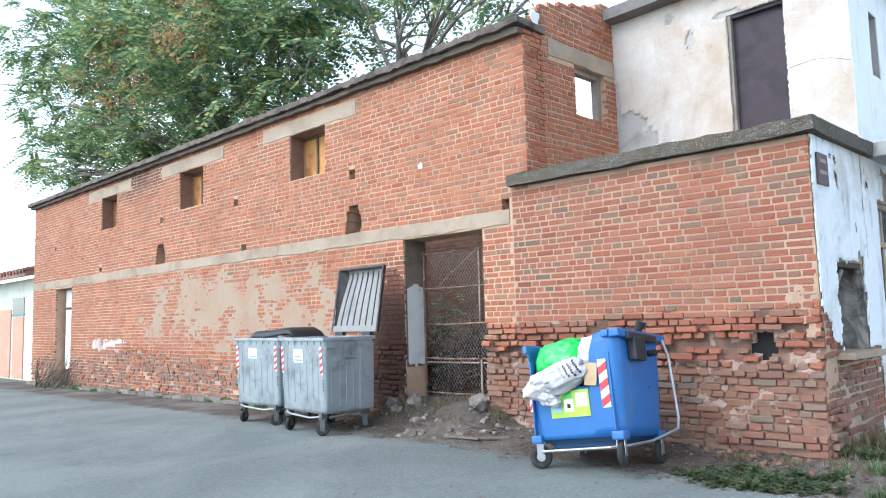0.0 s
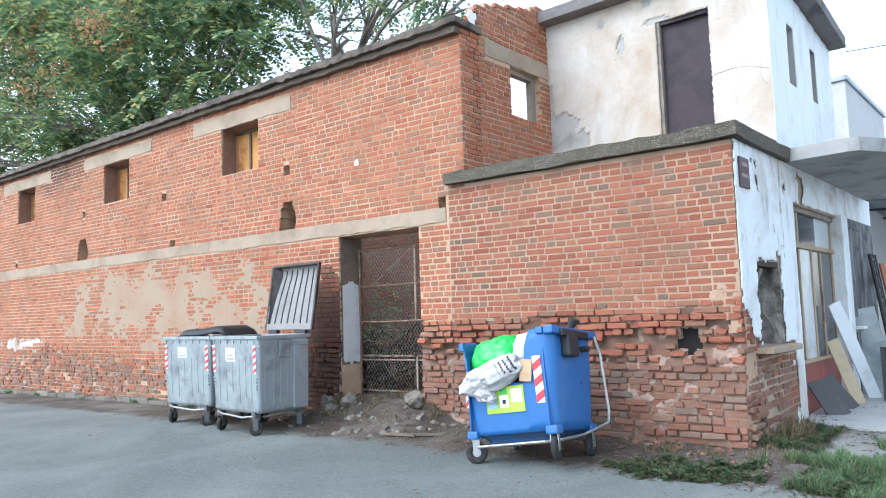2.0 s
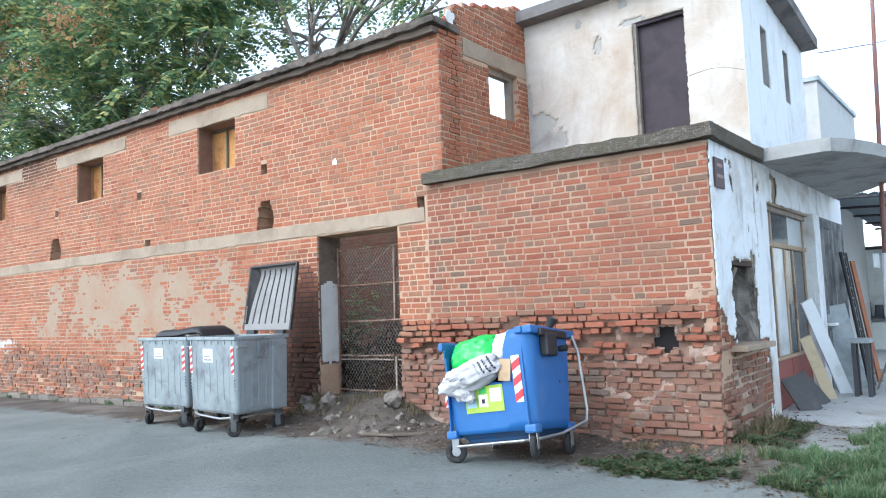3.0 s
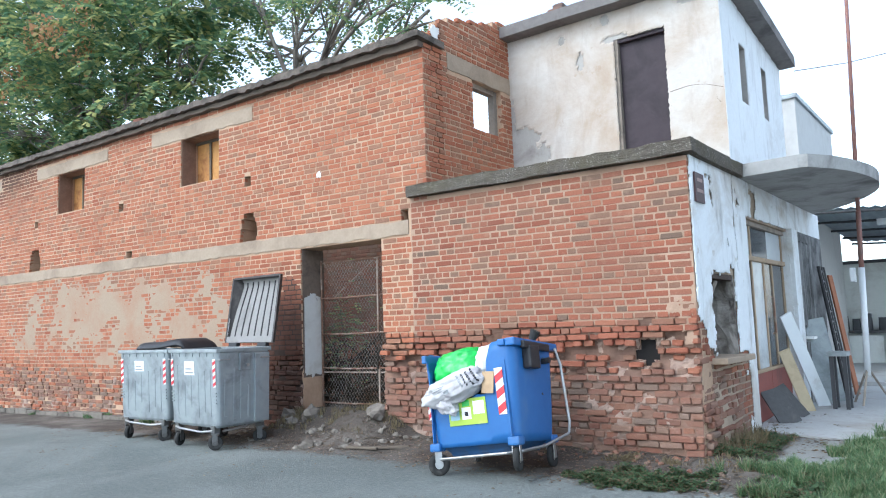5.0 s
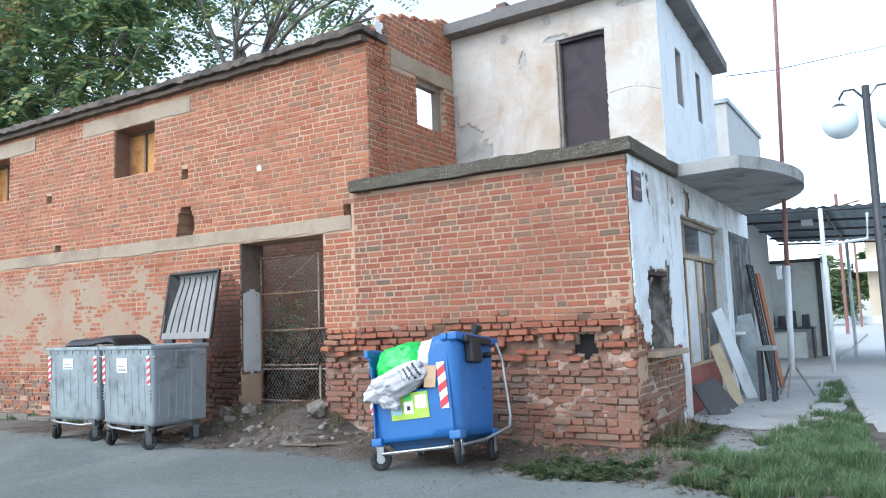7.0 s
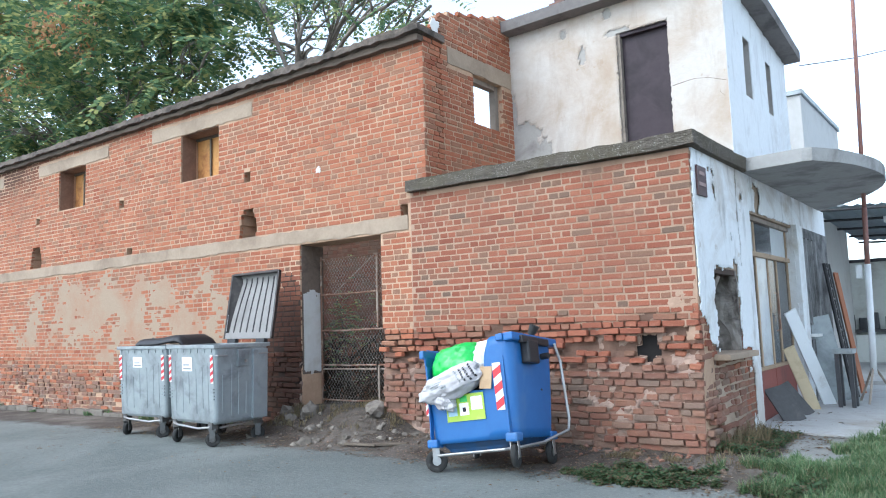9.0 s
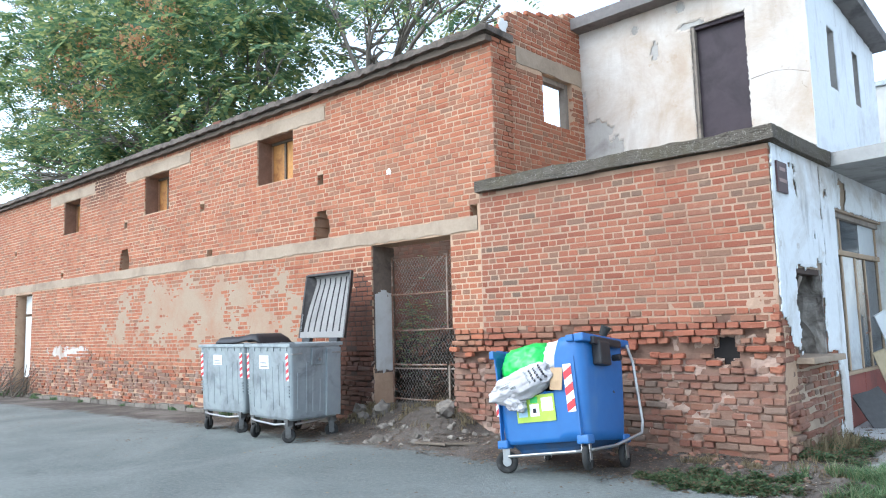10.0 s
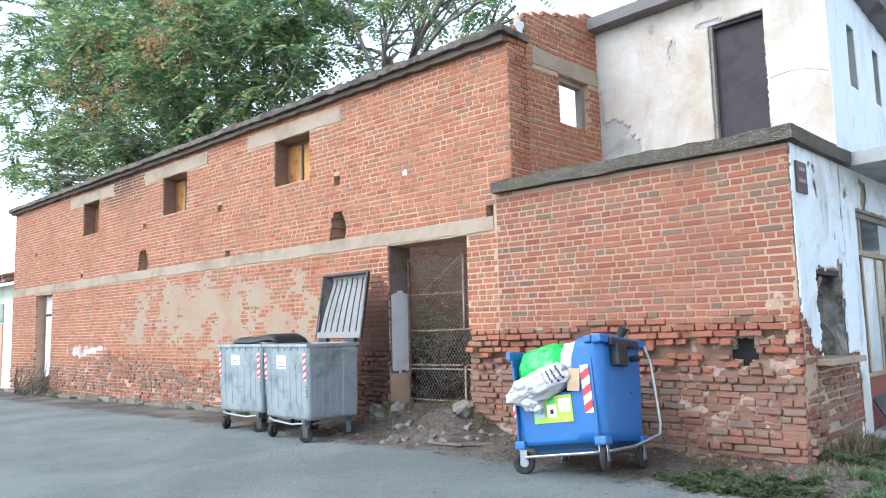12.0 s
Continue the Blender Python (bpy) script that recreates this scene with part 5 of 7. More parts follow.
    for u, z, w, h in notices:
        s = part("sticker", box(0, w, -0.0045, 0.0, 0, h, 0, face_m(u, z) @ pose(0, -0.004, 0)), M_WHITE, t, "white notice sticker")
        part("print_bar", box(w * 0.1, w * 0.9, -0.0065, -0.004, h * 0.12, h * 0.24, 0, face_m(u, z) @ pose(0, -0.004, 0)), M_GREYINK, s)
        part("print_bar", box(w * 0.12, w * 0.75, -0.0065, -0.004, h * 0.40, h * 0.50, 0, face_m(u, z) @ pose(0, -0.004, 0)), M_GREYINK, s)
    # undercarriage
    for x, y, a in ((-0.40, -0.32, 25), (0.40, -0.33, -40), (-0.40, 0.32, 20), (0.40, 0.32, -30)):
        wheel_parts(t, (x, y, 0), 0.088, a, M_RUBBER, M_DARKIRON)
        part("castor_mount", box(x - 0.042, x + 0.042, y - 0.042, y + 0.042, 0.205, 0.29, 0.006), M_DARKIRON, t)
    part("push_bar", tube([(-0.40, -0.37, 0.25), (-0.25, -0.40, 0.235), (0.2, -0.40, 0.215), (0.40, -0.37, 0.235)], 0.014, 8), M_STEEL, t)
    part("push_bar", tube([(0.43, -0.25, 0.22), (0.44, 0.05, 0.24), (0.43, 0.30, 0.28)], 0.014, 8), M_STEEL, t)
    # lid
    L = W * 0.97
    if lid_open:
        lm = pose(0.03, D / 2 + 0.02, Z1 + 0.05, -9, 0, 0)
        H = 0.90
        prof = [(0.02, 0.0), (0.025, 0.09), (0.033, 0.22), (0.045, 0.36), (0.06, 0.50), (0.075, 0.62), (0.088, 0.72), (0.095, 0.79), (0.09, 0.85), (0.07, 0.885), (0.03, H)]
        xs = [-L / 2 + 0.03 + (L - 0.06) * k / 8 for k in range(9)]
        bm = bmesh.new()
        grid = [[bm.verts.new(lm @ Vector((x * (1 - 2.2 * d), d, z))) for x in xs] for d, z in prof]
        outer = [[bm.verts.new(lm @ Vector((x * (1 - 2.2 * d), d + 0.02, z + (0.012 if z > 0.75 else 0)))) for x in xs] for d, z in prof]
        for g in (grid, outer):
            for a, b in zip(g, g[1:]):
                for k in range(8):
                    bm.faces.new((a[k], a[k + 1], b[k + 1], b[k]))
        for a, b in ((grid[0], outer[0]), (grid[-1], outer[-1])):
            for k in range(8):
                bm.faces.new((a[k], a[k + 1], b[k + 1], b[k]))
        lid = part("lid", bm, M_LIDIN, t, "open lid, curved and ribbed grey inside with dark edge", True)
        for k in range(6):
            u = -L * 0.36 + k * L * 0.144
            part("lid_groove", tube([lm @ Vector((u * (1 - 2.2 * d), d - 0.003, z)) for d, z in prof[1:-2]], 0.009, 5), M_BLACKPL, lid)
        for sx in (-1, 1):
            bm = bmesh.new()
            x0, x1 = sx * (L / 2 - 0.03), sx * L / 2
            pts = [(-0.012, 0.0)] + [(d + 0.02, z) for d, z in prof] + [(-0.012, H)]
            fa = [bm.verts.new(lm @ Vector((x0 * (1 - 2.2 * max(0.0, d - 0.02)), d, z))) for d, z in pts]
            fb = [bm.verts.new(lm @ Vector((x1 * (1 - 2.2 * max(0.0, d - 0.02)), d, z))) for d, z in pts]
            bm.faces.new(fa)
            bm.faces.new(fb)
            for k in range(len(pts)):
                bm.faces.new((fa[k], fa[(k + 1) % len(pts)], fb[(k + 1) % len(pts)], fb[k]))
            part("lid_edge", bm, M_LIDRIM, lid)
        part("lid_edge", box(-L / 2 + 0.032, L / 2 - 0.032, -0.012, 0.05, H - 0.02, H + 0.012, 0.006, lm), M_LIDRIM, lid)
        part("lid_edge", box(-L / 2 + 0.032, L / 2 - 0.032, -0.012, 0.018, 0.0, 0.085, 0.006, lm), M_LIDIN, lid)
        for s in (-1, 1):
            part("reflector", box(s * (L / 2 - 0.022) - 0.012, s * (L / 2 - 0.022) + 0.012, -0.006, 0.002, 0.1, 0.34, 0, lm), M_WHITE, lid)
            part("hinge", tube([lm @ Vector((s * L * 0.3 - 0.07, 0, -0.03)), lm @ Vector((s * L * 0.3 + 0.07, 0, -0.03))], 0.018, 8), M_STEEL, t)
            part("hinge_lug", box(s * L * 0.3 - 0.09, s * L * 0.3 + 0.09, -0.03, 0.03, -0.06, 0.0, 0.006, lm), M_BLACKPL, t)
    else:
        bm = bmesh.new()
        rows = []
        for i in range(9):
            y = -D * 0.22 + D * 0.70 * i / 8
            rows.append([bm.verts.new((x, y, Z1 + 0.012 + 0.085 * min(1.0, (i + 0.15) / 1.2, (8.3 - i) / 1.0) * (1 - abs(x / (L / 2)) ** 10) + 0.05 * smooth01(-0.1, 0.5, x))) for x in [(-0.5 + j / 12) * L + 0.08 for j in range(13)]])
        for a, b in zip(rows, rows[1:]):
            for j in range(12):
                bm.faces.new((a[j], a[j + 1], b[j + 1], b[j]))
        r = bmesh.ops.extrude_face_region(bm, geom=bm.faces[:])
        for v in [g for g in r["geom"] if isinstance(g, bmesh.types.BMVert)]:
            v.co.z -= 0.03
        lid = part("lid", bm, M_BLACKPL, t, "half-shifted black plastic lid", True)
        for x in (-0.3, 0.05):
            part("lid_grip", tube([(x - 0.06, 0.02, Z1 + 0.08), (x, 0.0, Z1 + 0.1), (x + 0.06, 0.02, Z1 + 0.08)], 0.01, 6), M_BLACKPL, lid)
    return t


metal_bin(pose(-7.146, -0.972, -0.005, 0, 0, 2.5), "galvanised steel waste container with a half-open black lid", False, [(-0.18, 0.93, 0.2, 0.14)])
metal_bin(pose(-5.789, -1.126, 0.0, 0, 0, -3.8), "galvanised steel waste container with its ribbed lid standing open", True, [(-0.18, 0.90, 0.22, 0.17)])

from mathutils.bvhtree import BVHTree

# ---- blue plastic bin with a broken front, full of bags ----
M_BLUE = worn("faded_blue_plastic", (0.02, 0.105, 0.31), (0.032, 0.145, 0.39), (0.07, 0.16, 0.32), 0.52, 0.75, 1.6, 9, 0.42, relief=0.1, spec=0.45)
M_BLUEDARK = worn("shaded_blue_underside", (0.02, 0.06, 0.14), (0.03, 0.08, 0.18), (0.05, 0.06, 0.08), 0.5, 0.7, 3, 9, 0.5, relief=0.1)
M_GREENBAG = worn("green_plastic_film", (0.03, 0.42, 0.06), (0.05, 0.55, 0.09), (0.02, 0.30, 0.05), 0.5, 0.7, 4, 8, 0.28, relief=0.1, spec=0.6)
M_SACK = worn("grey_white_sack", (0.44, 0.425, 0.43), (0.56, 0.545, 0.55), (0.34, 0.315, 0.33), 0.5, 0.7, 3, 14, 0.6, relief=0.3)
M_WHITEBAG = worn("white_plastic_bag", (0.72, 0.72, 0.72), (0.80, 0.80, 0.80), (0.6, 0.6, 0.62), 0.55, 0.75, 4, 10, 0.35, relief=0.1, spec=0.5)
M_CARD = worn("cardboard", (0.42, 0.29, 0.17), (0.50, 0.36, 0.22), (0.34, 0.23, 0.14), 0.5, 0.7, 4, 16, 0.8, relief=0.1)
M_LIME = worn("lime_green_print", (0.35, 0.50, 0.06), (0.42, 0.58, 0.09), (0.5, 0.6, 0.2), 0.55, 0.75, 4, 12, 0.45, relief=0)
M_INK = worn("black_print", (0.02, 0.02, 0.025), (0.04, 0.04, 0.045), (0.1, 0.1, 0.1), relief=0)
M_SKYBLUE = worn("pale_blue_print", (0.35, 0.55, 0.68), (0.45, 0.63, 0.74), (0.6, 0.7, 0.75), relief=0)

BW, BD, BZ0, BZ1 = 1.04, 0.845, 0.25, 1.16
bin_m = pose(-1.635, -1.135, 0.015) @ pose(0, 0, 0, -7.0, 0, 0) @ pose(0, 0, 0, 0, -7.8, 0)
blue = thing("waste_container", bin_m, "dented blue plastic waste container, front broken open, overfilled with bags", "bin")


def broken_top(x, y):
    """Height of the tub's edge: the front is torn away down to the bags."""
    if y > -BD / 2 + 0.10:
        return BZ1
    tear = min(smooth01(-0.50, -0.43, x), smooth01(0.30, 0.20, x))
    tear = max(tear, 0.0)
    low = 0.655 + 0.06 * smooth01(-0.1, 0.2, x) + 0.03 * noise.noise(Vector((x * 9, 0, 0)))
    if x > 0.2:
        low = max(low, 0.98)
    return BZ1 + (low - BZ1) * tear - (0.05 if x < -0.42 else 0)


def outline(w, d, rr):
    pts = []
    def arc(cx, cy, a0):
        for k in range(6):
            a = radians(a0 + 18 * k)
            pts.append((cx + rr * math.cos(a), cy + rr * math.sin(a)))
    arc(w / 2 - rr, d / 2 - rr, 0)
    arc(-w / 2 + rr, d / 2 - rr, 90)
    arc(-w / 2 + rr, -d / 2 + rr, 180)
    for k in range(1, 30):
        pts.append((-w / 2 + rr + (w - 2 * rr) * k / 30, -d / 2))
    arc(w / 2 - rr, -d / 2 + rr, 270)
    return pts


bm = bmesh.new()
skins = []
for inset in (0.0, 0.014):
    levels = []
    top_pts = outline(BW * 0.98 - 2 * inset, BD * 0.98 - 2 * inset, 0.09)
    low_pts = outline(BW * 0.88 - 2 * inset, BD * 0.86 - 2 * inset, 0.09)
    for k in range(11):
        f = k / 10
        row = []
        for (x0, y0), (x1, y1) in zip(low_pts, top_pts):
            top = broken_top(x1, y1)
            z = BZ0 + inset + (top - BZ0 - inset) * f
            g = (z - BZ0) / (BZ1 - BZ0)
            bulge = 0.012 * math.sin(math.pi * g)
            x, y = x0 + (x1 - x0) * g, y0 + (y1 - y0) * g
            row.append(bm.verts.new((x * (1 + bulge), y * (1 + bulge), z)))
        levels.append(row)
    skins.append(levels)
    for a, b in zip(levels, levels[1:]):
        n = len(a)
        for k in range(n):
            bm.faces.new((a[k], a[(k + 1) % n], b[(k + 1) % n], b[k]))
    bm.faces.new(levels[0])
n = len(skins[0][-1])
for k in range(n):
    bm.faces.new((skins[0][-1][k], skins[0][-1][(k + 1) % n], skins[1][-1][(k + 1) % n], skins[1][-1][k]))
body = part("body", bm, M_BLUE, blue, "faded blue tub with a torn front", True)
# base under the tub in a darker blue that holds its shade
part("underside", tapered_tub(BW * 0.70, BD * 0.7, BW * 0.84, BD * 0.82, 0.17, BZ0 + 0.02, 0.02, 0.08), M_BLUEDARK, blue, "base in a darker, shaded blue")
part("rim_bar", box(BW / 2 - 0.07, BW / 2 + 0.03, -BD / 2 - 0.01, BD / 2 + 0.02, BZ1 - 0.06, BZ1 + 0.015, 0.015), M_BLUE, blue)
part("rim_bar", box(-BW / 2 - 0.03, BW / 2 - 0.07, BD / 2 - 0.05, BD / 2 + 0.03, BZ1 - 0.06, BZ1 + 0.015, 0.015), M_BLUE, blue)
part("rim_bar", box(-BW / 2 - 0.02, -BW / 2 + 0.03, -BD / 2 + 0.04, BD / 2 - 0.05, BZ1 - 0.09, BZ1 - 0.01, 0.012), M_BLUE, blue)
part("rim_bar", box(BW * 0.36, BW / 2 - 0.07, -BD / 2 - 0.02, -BD / 2 + 0.05, BZ1 - 0.05, BZ1 + 0.012, 0.012), M_BLUE, blue)
for x in (-BW * 0.42, BW * 0.40):
    part("corner_rib", box(x - 0.006, x + 0.006, -BD * 0.49, -BD * 0.43, 0.3, 0.98, 0.004, pose(0, 0, 0)), M_BLUE, blue)
# trunnion block, lifting knob
part("trunnion_block", box(BW / 2 - 0.02, BW / 2 + 0.07, -0.22, -0.02, 0.90, 1.12, 0.02), M_BLACKPL, blue, "black plastic hinge block")
part("hinge_arm", box(BW / 2 + 0.01, BW / 2 + 0.06, -0.30, 0.22, 1.08, 1.15, 0.015), M_BLACKPL, blue)
part("hinge_pin", tube([(BW / 2 + 0.02, 0.10, 0.98), (BW / 2 + 0.10, 0.10, 0.98)], 0.03, 12), M_BLACKPL, blue)
part("lid_knob", tube([(BW / 2 - 0.02, 0.02, 1.19), (BW / 2 + 0.03, 0.02, 1.27)], [0.035, 0.05], 14), M_RUBBER, blue, "black rubber knob")
bm = tube([(BW / 2 + 0.05, 0.34, 1.12), (BW / 2 + 0.075, 0.38, 0.95), (BW / 2 + 0.09, 0.40, 0.40), (BW / 2 + 0.08, 0.38, 0.30), (BW / 2 - 0.02, 0.05, 0.20), (BW / 2 - 0.06, -0.30, 0.17), (0.35, -0.40, 0.16), (-0.36, -0.42, 0.15)], 0.014, 8)
part("pedal_bar", bm, M_STEEL, blue, "bent steel pedal bar")
for x, y, a in ((-0.44, -0.34, -52), (0.42, -0.34, 15), (-0.42, 0.33, 30), (0.42, 0.33, 8)):
    wheel_parts(blue, (x, y, 0), 0.104, a, M_RUBBER, M_STEEL)
    part("castor_mount", box(x - 0.06, x + 0.06, y - 0.06, y + 0.06, 0.22, 0.30, 0.02), M_BLUE, blue)


def bin_front(u, z):
    g = (z - BZ0) / (BZ1 - BZ0)
    return pose(u, -BD * (0.86 + 0.12 * g) / 2 - 0.012 * math.sin(math.pi * g) * 0.5 - 0.006, z, 3.2, 0, 0)


hazard_strip(blue, bin_front(0.30, 0.50), 0.085, 0.42, 3)
hazard_strip(blue, bin_front(-0.485, 0.52), 0.03, 0.28, 3)
fm = bin_front(-0.25, 0.44)
label_ob = part("label_sheet", box(0, 0.42, -0.003, 0.0, 0, 0.24, 0, fm), M_LIME, blue, "torn green recycling label")
part("print_square", box(0.15, 0.25, -0.0055, -0.003, 0.05, 0.16, 0, fm), M_WHITE, label_ob)
part("print_bar", box(0.185, 0.22, -0.0075, -0.0055, 0.08, 0.12, 0, fm), M_INK, label_ob)
part("print_shape", box(0.02, 0.12, -0.0055, -0.003, 0.05, 0.21, 0, fm), M_SKYBLUE, label_ob)
part("print_shape", box(0.28, 0.40, -0.0055, -0.003, 0.09, 0.21, 0, fm), M_WHITE, label_ob)
part("print_shape", box(0.16, 0.24, -0.0055, -0.003, 0.17, 0.225, 0, fm), M_GREENBAG, label_ob)


def bag_mesh(sx, sy, sz, seed, crumple=0.16, waist=None):
    bm = bmesh.new()
    bmesh.ops.create_icosphere(bm, subdivisions=5, radius=1.0)
    for v in bm.verts:
        d = v.co.normalized()
        k = 1 + crumple * noise.fractal(d * 1.7 + Vector((seed, 0, 0)), 0.7, 2.0, 5)
        k += crumple * 0.5 * (abs(noise.noise(d * 4.5 + Vector((0, seed, 0)))) - 0.2)
        q = d * k
        v.co = Vector((math.copysign(abs(q.x) ** 0.85, q.x) * sx, math.copysign(abs(q.y) ** 0.85, q.y) * sy, math.copysign(abs(q.z) ** 0.85, q.z) * sz))
        if waist:
            v.co.y *= 1 - waist * smooth01(0.55 * sx, sx, v.co.x)
            v.co.z *= 1 - waist * smooth01(0.55 * sx, sx, v.co.x)
    return bm


def bag(name, local, bm, material, label):
    ob = link_mesh(name, bm, material, None, "", True)
    ob.matrix_world = bin_m @ local
    return tagged(ob, label, "bag")


bag("rubbish_bag", pose(-0.20, -0.10, 0.98, 0, -8, 10), bag_mesh(0.30, 0.30, 0.21, 2.0, 0.14), M_GREENBAG, "bright green plastic rubbish bag in the container")
sack_bm = bag_mesh(0.34, 0.15, 0.135, 5.0, 0.22)
sack_tree = BVHTree.FromBMesh(sack_bm)
sack = bag("rubbish_sack", pose(-0.13, -0.41, 0.79, 0, -17, 8), sack_bm, M_SACK, "crumpled grey-white printed sack hanging from the container")


def printed_bar(x0, x1, z0, z1, material):
    """A line of print laid on the sack's folds."""
    vs, fs = [], []
    for i in range(9):
        for j in range(3):
            p = Vector((x0 + (x1 - x0) * i / 8, -1, z0 + (z1 - z0) * j / 2))
            hit = sack_tree.ray_cast(p, Vector((0, 1, 0)))[0]
            vs.append((p.x, (hit.y if hit else -0.02) - 0.003, p.z))
    for i in range(8):
        for j in range(2):
            fs.append((i * 3 + j, (i + 1) * 3 + j, (i + 1) * 3 + j + 1, i * 3 + j + 1))
    raw_mesh("print_bar", vs, fs, material, sack)


bag("rubbish_sack", pose(-0.24, -0.45, 0.64, 0, 35, 0), bag_mesh(0.14, 0.08, 0.07, 8.0, 0.3), M_SACK, "crumpled loose end of a grey-white sack")
for x0 in (0.10, 0.148, 0.196, 0.244):
    z = -0.075 + 0.03 * rng.random()
    while z < 0.075:
        w = rng.uniform(0.012, 0.026)
        printed_bar(x0 - z * 0.3, x0 + 0.019 - z * 0.3, z, z + w, M_GREYINK if x0 < 0.14 else M_INK)
        z += w + 0.005
for x0, x1, z0, z1 in ((-0.20, -0.06, 0.03, 0.037), (-0.20, -0.08, 0.012, 0.018), (-0.18, -0.05, -0.008, -0.002), (-0.08, -0.02, -0.05, -0.02)):
    printed_bar(x0, x1, z0, z1, M_GREYINK)
bag("plastic_bag", pose(0.16, -0.20, 0.98, 10, 0, 0), bag_mesh(0.13, 0.18, 0.19, 11.0, 0.2), M_WHITEBAG, "white plastic carrier bag stuffed in the container")
bag("plastic_bag", pose(0.32, 0.02, 1.10), bag_mesh(0.17, 0.2, 0.09, 13.0, 0.2), M_WHITEBAG, "white plastic bag on top of the rubbish")
bag("wrapper", pose(0.20, -0.14, 1.16, 20, 10, 0), bag_mesh(0.08, 0.06, 0.03, 17.0, 0.3), M_RED, "crumpled red wrapper on top of the rubbish")
card = link_mesh("cardboard_piece", box(-0.06, 0.06, -0.004, 0.004, -0.10, 0.10), M_CARD)
card.matrix_world = bin_m @ pose(0.225, -0.415, 0.80, -4, 6, 4)
tagged(card, "torn piece of brown cardboard in the container", "cardboard")
bag("rubbish_bag", pose(0.05, 0.12, 0.72), bag_mesh(0.42, 0.28, 0.22, 19.0, 0.15), M_BLACKPL, "black rubbish bag inside the container")


# ---- things along the shop wall ----
def on_side(name, bm, material, label, category, group=""):
    ob = link_mesh(name, bm, material)
    ob.matrix_world = SIDE
    return tagged(ob, label, category, group)


def plank(a, b, w, th, turn=0.0):
    a, b = Vector(a), Vector(b)
    m = (b - a).to_track_quat("Z", "Y").to_matrix().to_4x4()
    L = (b - a).length
    return box(-w / 2, w / 2, -th / 2, th / 2, 0, L, 0.003, Matrix.Translation(a) @ m @ pose(0, 0, 0, 0, 0, turn))


M_PALEBOARD = worn("white_coated_board", (0.68, 0.72, 0.74), (0.76, 0.79, 0.8), (0.5, 0.5, 0.48), 0.58, 0.75, 3, 10, 0.5, relief=0.1)
M_PINE = worn("raw_pine", (0.46, 0.38, 0.25), (0.56, 0.47, 0.32), (0.36, 0.28, 0.18), 0.5, 0.7, 3, 12, 0.75, relief=0.2)
M_SLATE = worn("dark_bitumen_sheet", (0.06, 0.06, 0.06), (0.10, 0.10, 0.10), (0.14, 0.13, 0.12), 0.55, 0.75, 3, 20, 0.8, relief=0.5)
M_ORANGEWOOD = worn("orange_brown_plank", (0.26, 0.10, 0.05), (0.34, 0.14, 0.07), (0.18, 0.08, 0.05), 0.5, 0.7, 3, 10, 0.6, relief=0.2)
M_DARKMETAL = worn("dark_painted_metal", (0.05, 0.055, 0.06), (0.09, 0.09, 0.095), (0.14, 0.10, 0.08), 0.55, 0.75, 3, 16, 0.55, 0.4, relief=0.2)
M_WHITEPOST = worn("chipped_white_post", (0.62, 0.64, 0.65), (0.72, 0.74, 0.75), (0.40, 0.33, 0.28), 0.58, 0.75, 4, 14, 0.5, relief=0.15)
M_REDPOST = worn("rusty_red_post", (0.24, 0.12, 0.10), (0.32, 0.17, 0.14), (0.2, 0.14, 0.13), 0.5, 0.7, 4, 20, 0.7, 0.2, relief=0.2)
on_side("board", plank((0.28, 4.30, 0.07), (0.03, 3.48, 1.40), 0.17, 0.025, 60), M_PALEBOARD, "long white coated board leaning on the shop front", "board", "leaning boards")
on_side("board", plank((0.22, 3.62, 0.07), (0.03, 3.24, 0.93), 0.15, 0.025, 60), M_PINE, "raw pine board leaning on the shop front", "board", "leaning boards")
for y, w, lean_over in ((2.42, 0.27, 16), (2.98, 0.25, 24)):
    slab_m = pose(0.24, y, 0.09, 0, 0, 38) @ pose(0, 0, 0, -32, 0, 0) @ pose(0, 0, 0, 0, -lean_over, 0)
    on_side("bitumen_sheet", rough_up(box(-w / 2, w / 2, -0.011, 0.011, 0, 0.48, 0.003, slab_m), 0.008, 6), M_SLATE, "broken dark slab leaning on the red panel", "slab", "leaning dark slabs")
on_side("plank", plank((0.40, 5.6, 0.08), (0.10, 5.9, 2.05), 0.12, 0.03, 20), M_ORANGEWOOD, "orange-brown plank leaning on the wall", "plank")
on_side("plank", plank((0.46, 5.9, 0.08), (0.16, 6.2, 2.0), 0.10, 0.03, 20), M_ORANGEWOOD, "orange-brown plank leaning on the wall", "plank")
on_side("sheet_metal", plank((0.26, 4.85, 0.08), (0.06, 4.75, 1.30), 0.42, 0.01, 85), M_ZINC, "grey sheet metal leaning on the wall", "metal sheet")
rack = thing("metal_rack", SIDE @ pose(0.36, 5.0, 0.10), "black metal lattice leaning against the wall", "rack")
for s in (0.0, 0.16, 0.34):
    part("stile", tube([(0.1, s, 0), (-0.16, s + 0.1, 2.0)], 0.028, 6), M_BLACKPL, rack)
for k in range(13):
    f = (k + 0.5) / 13
    part("rung", tube([(0.1 - 0.26 * f, 0.1 * f, 2 * f), (0.1 - 0.26 * f, 0.16 + 0.1 * f, 2 * f)], 0.022, 5), M_DARKMETAL, rack)
stand = thing("trestle", SIDE @ pose(0.54, 4.05, 0.07), "dark metal trestle with a flat top", "trestle")
for x in (-0.08, 0.08):
    for y in (-0.10, 0.10):
        part("leg", box(x - 0.025, x + 0.025, y - 0.025, y + 0.025, 0.03, 0.74, 0.004), M_DARKMETAL, stand)
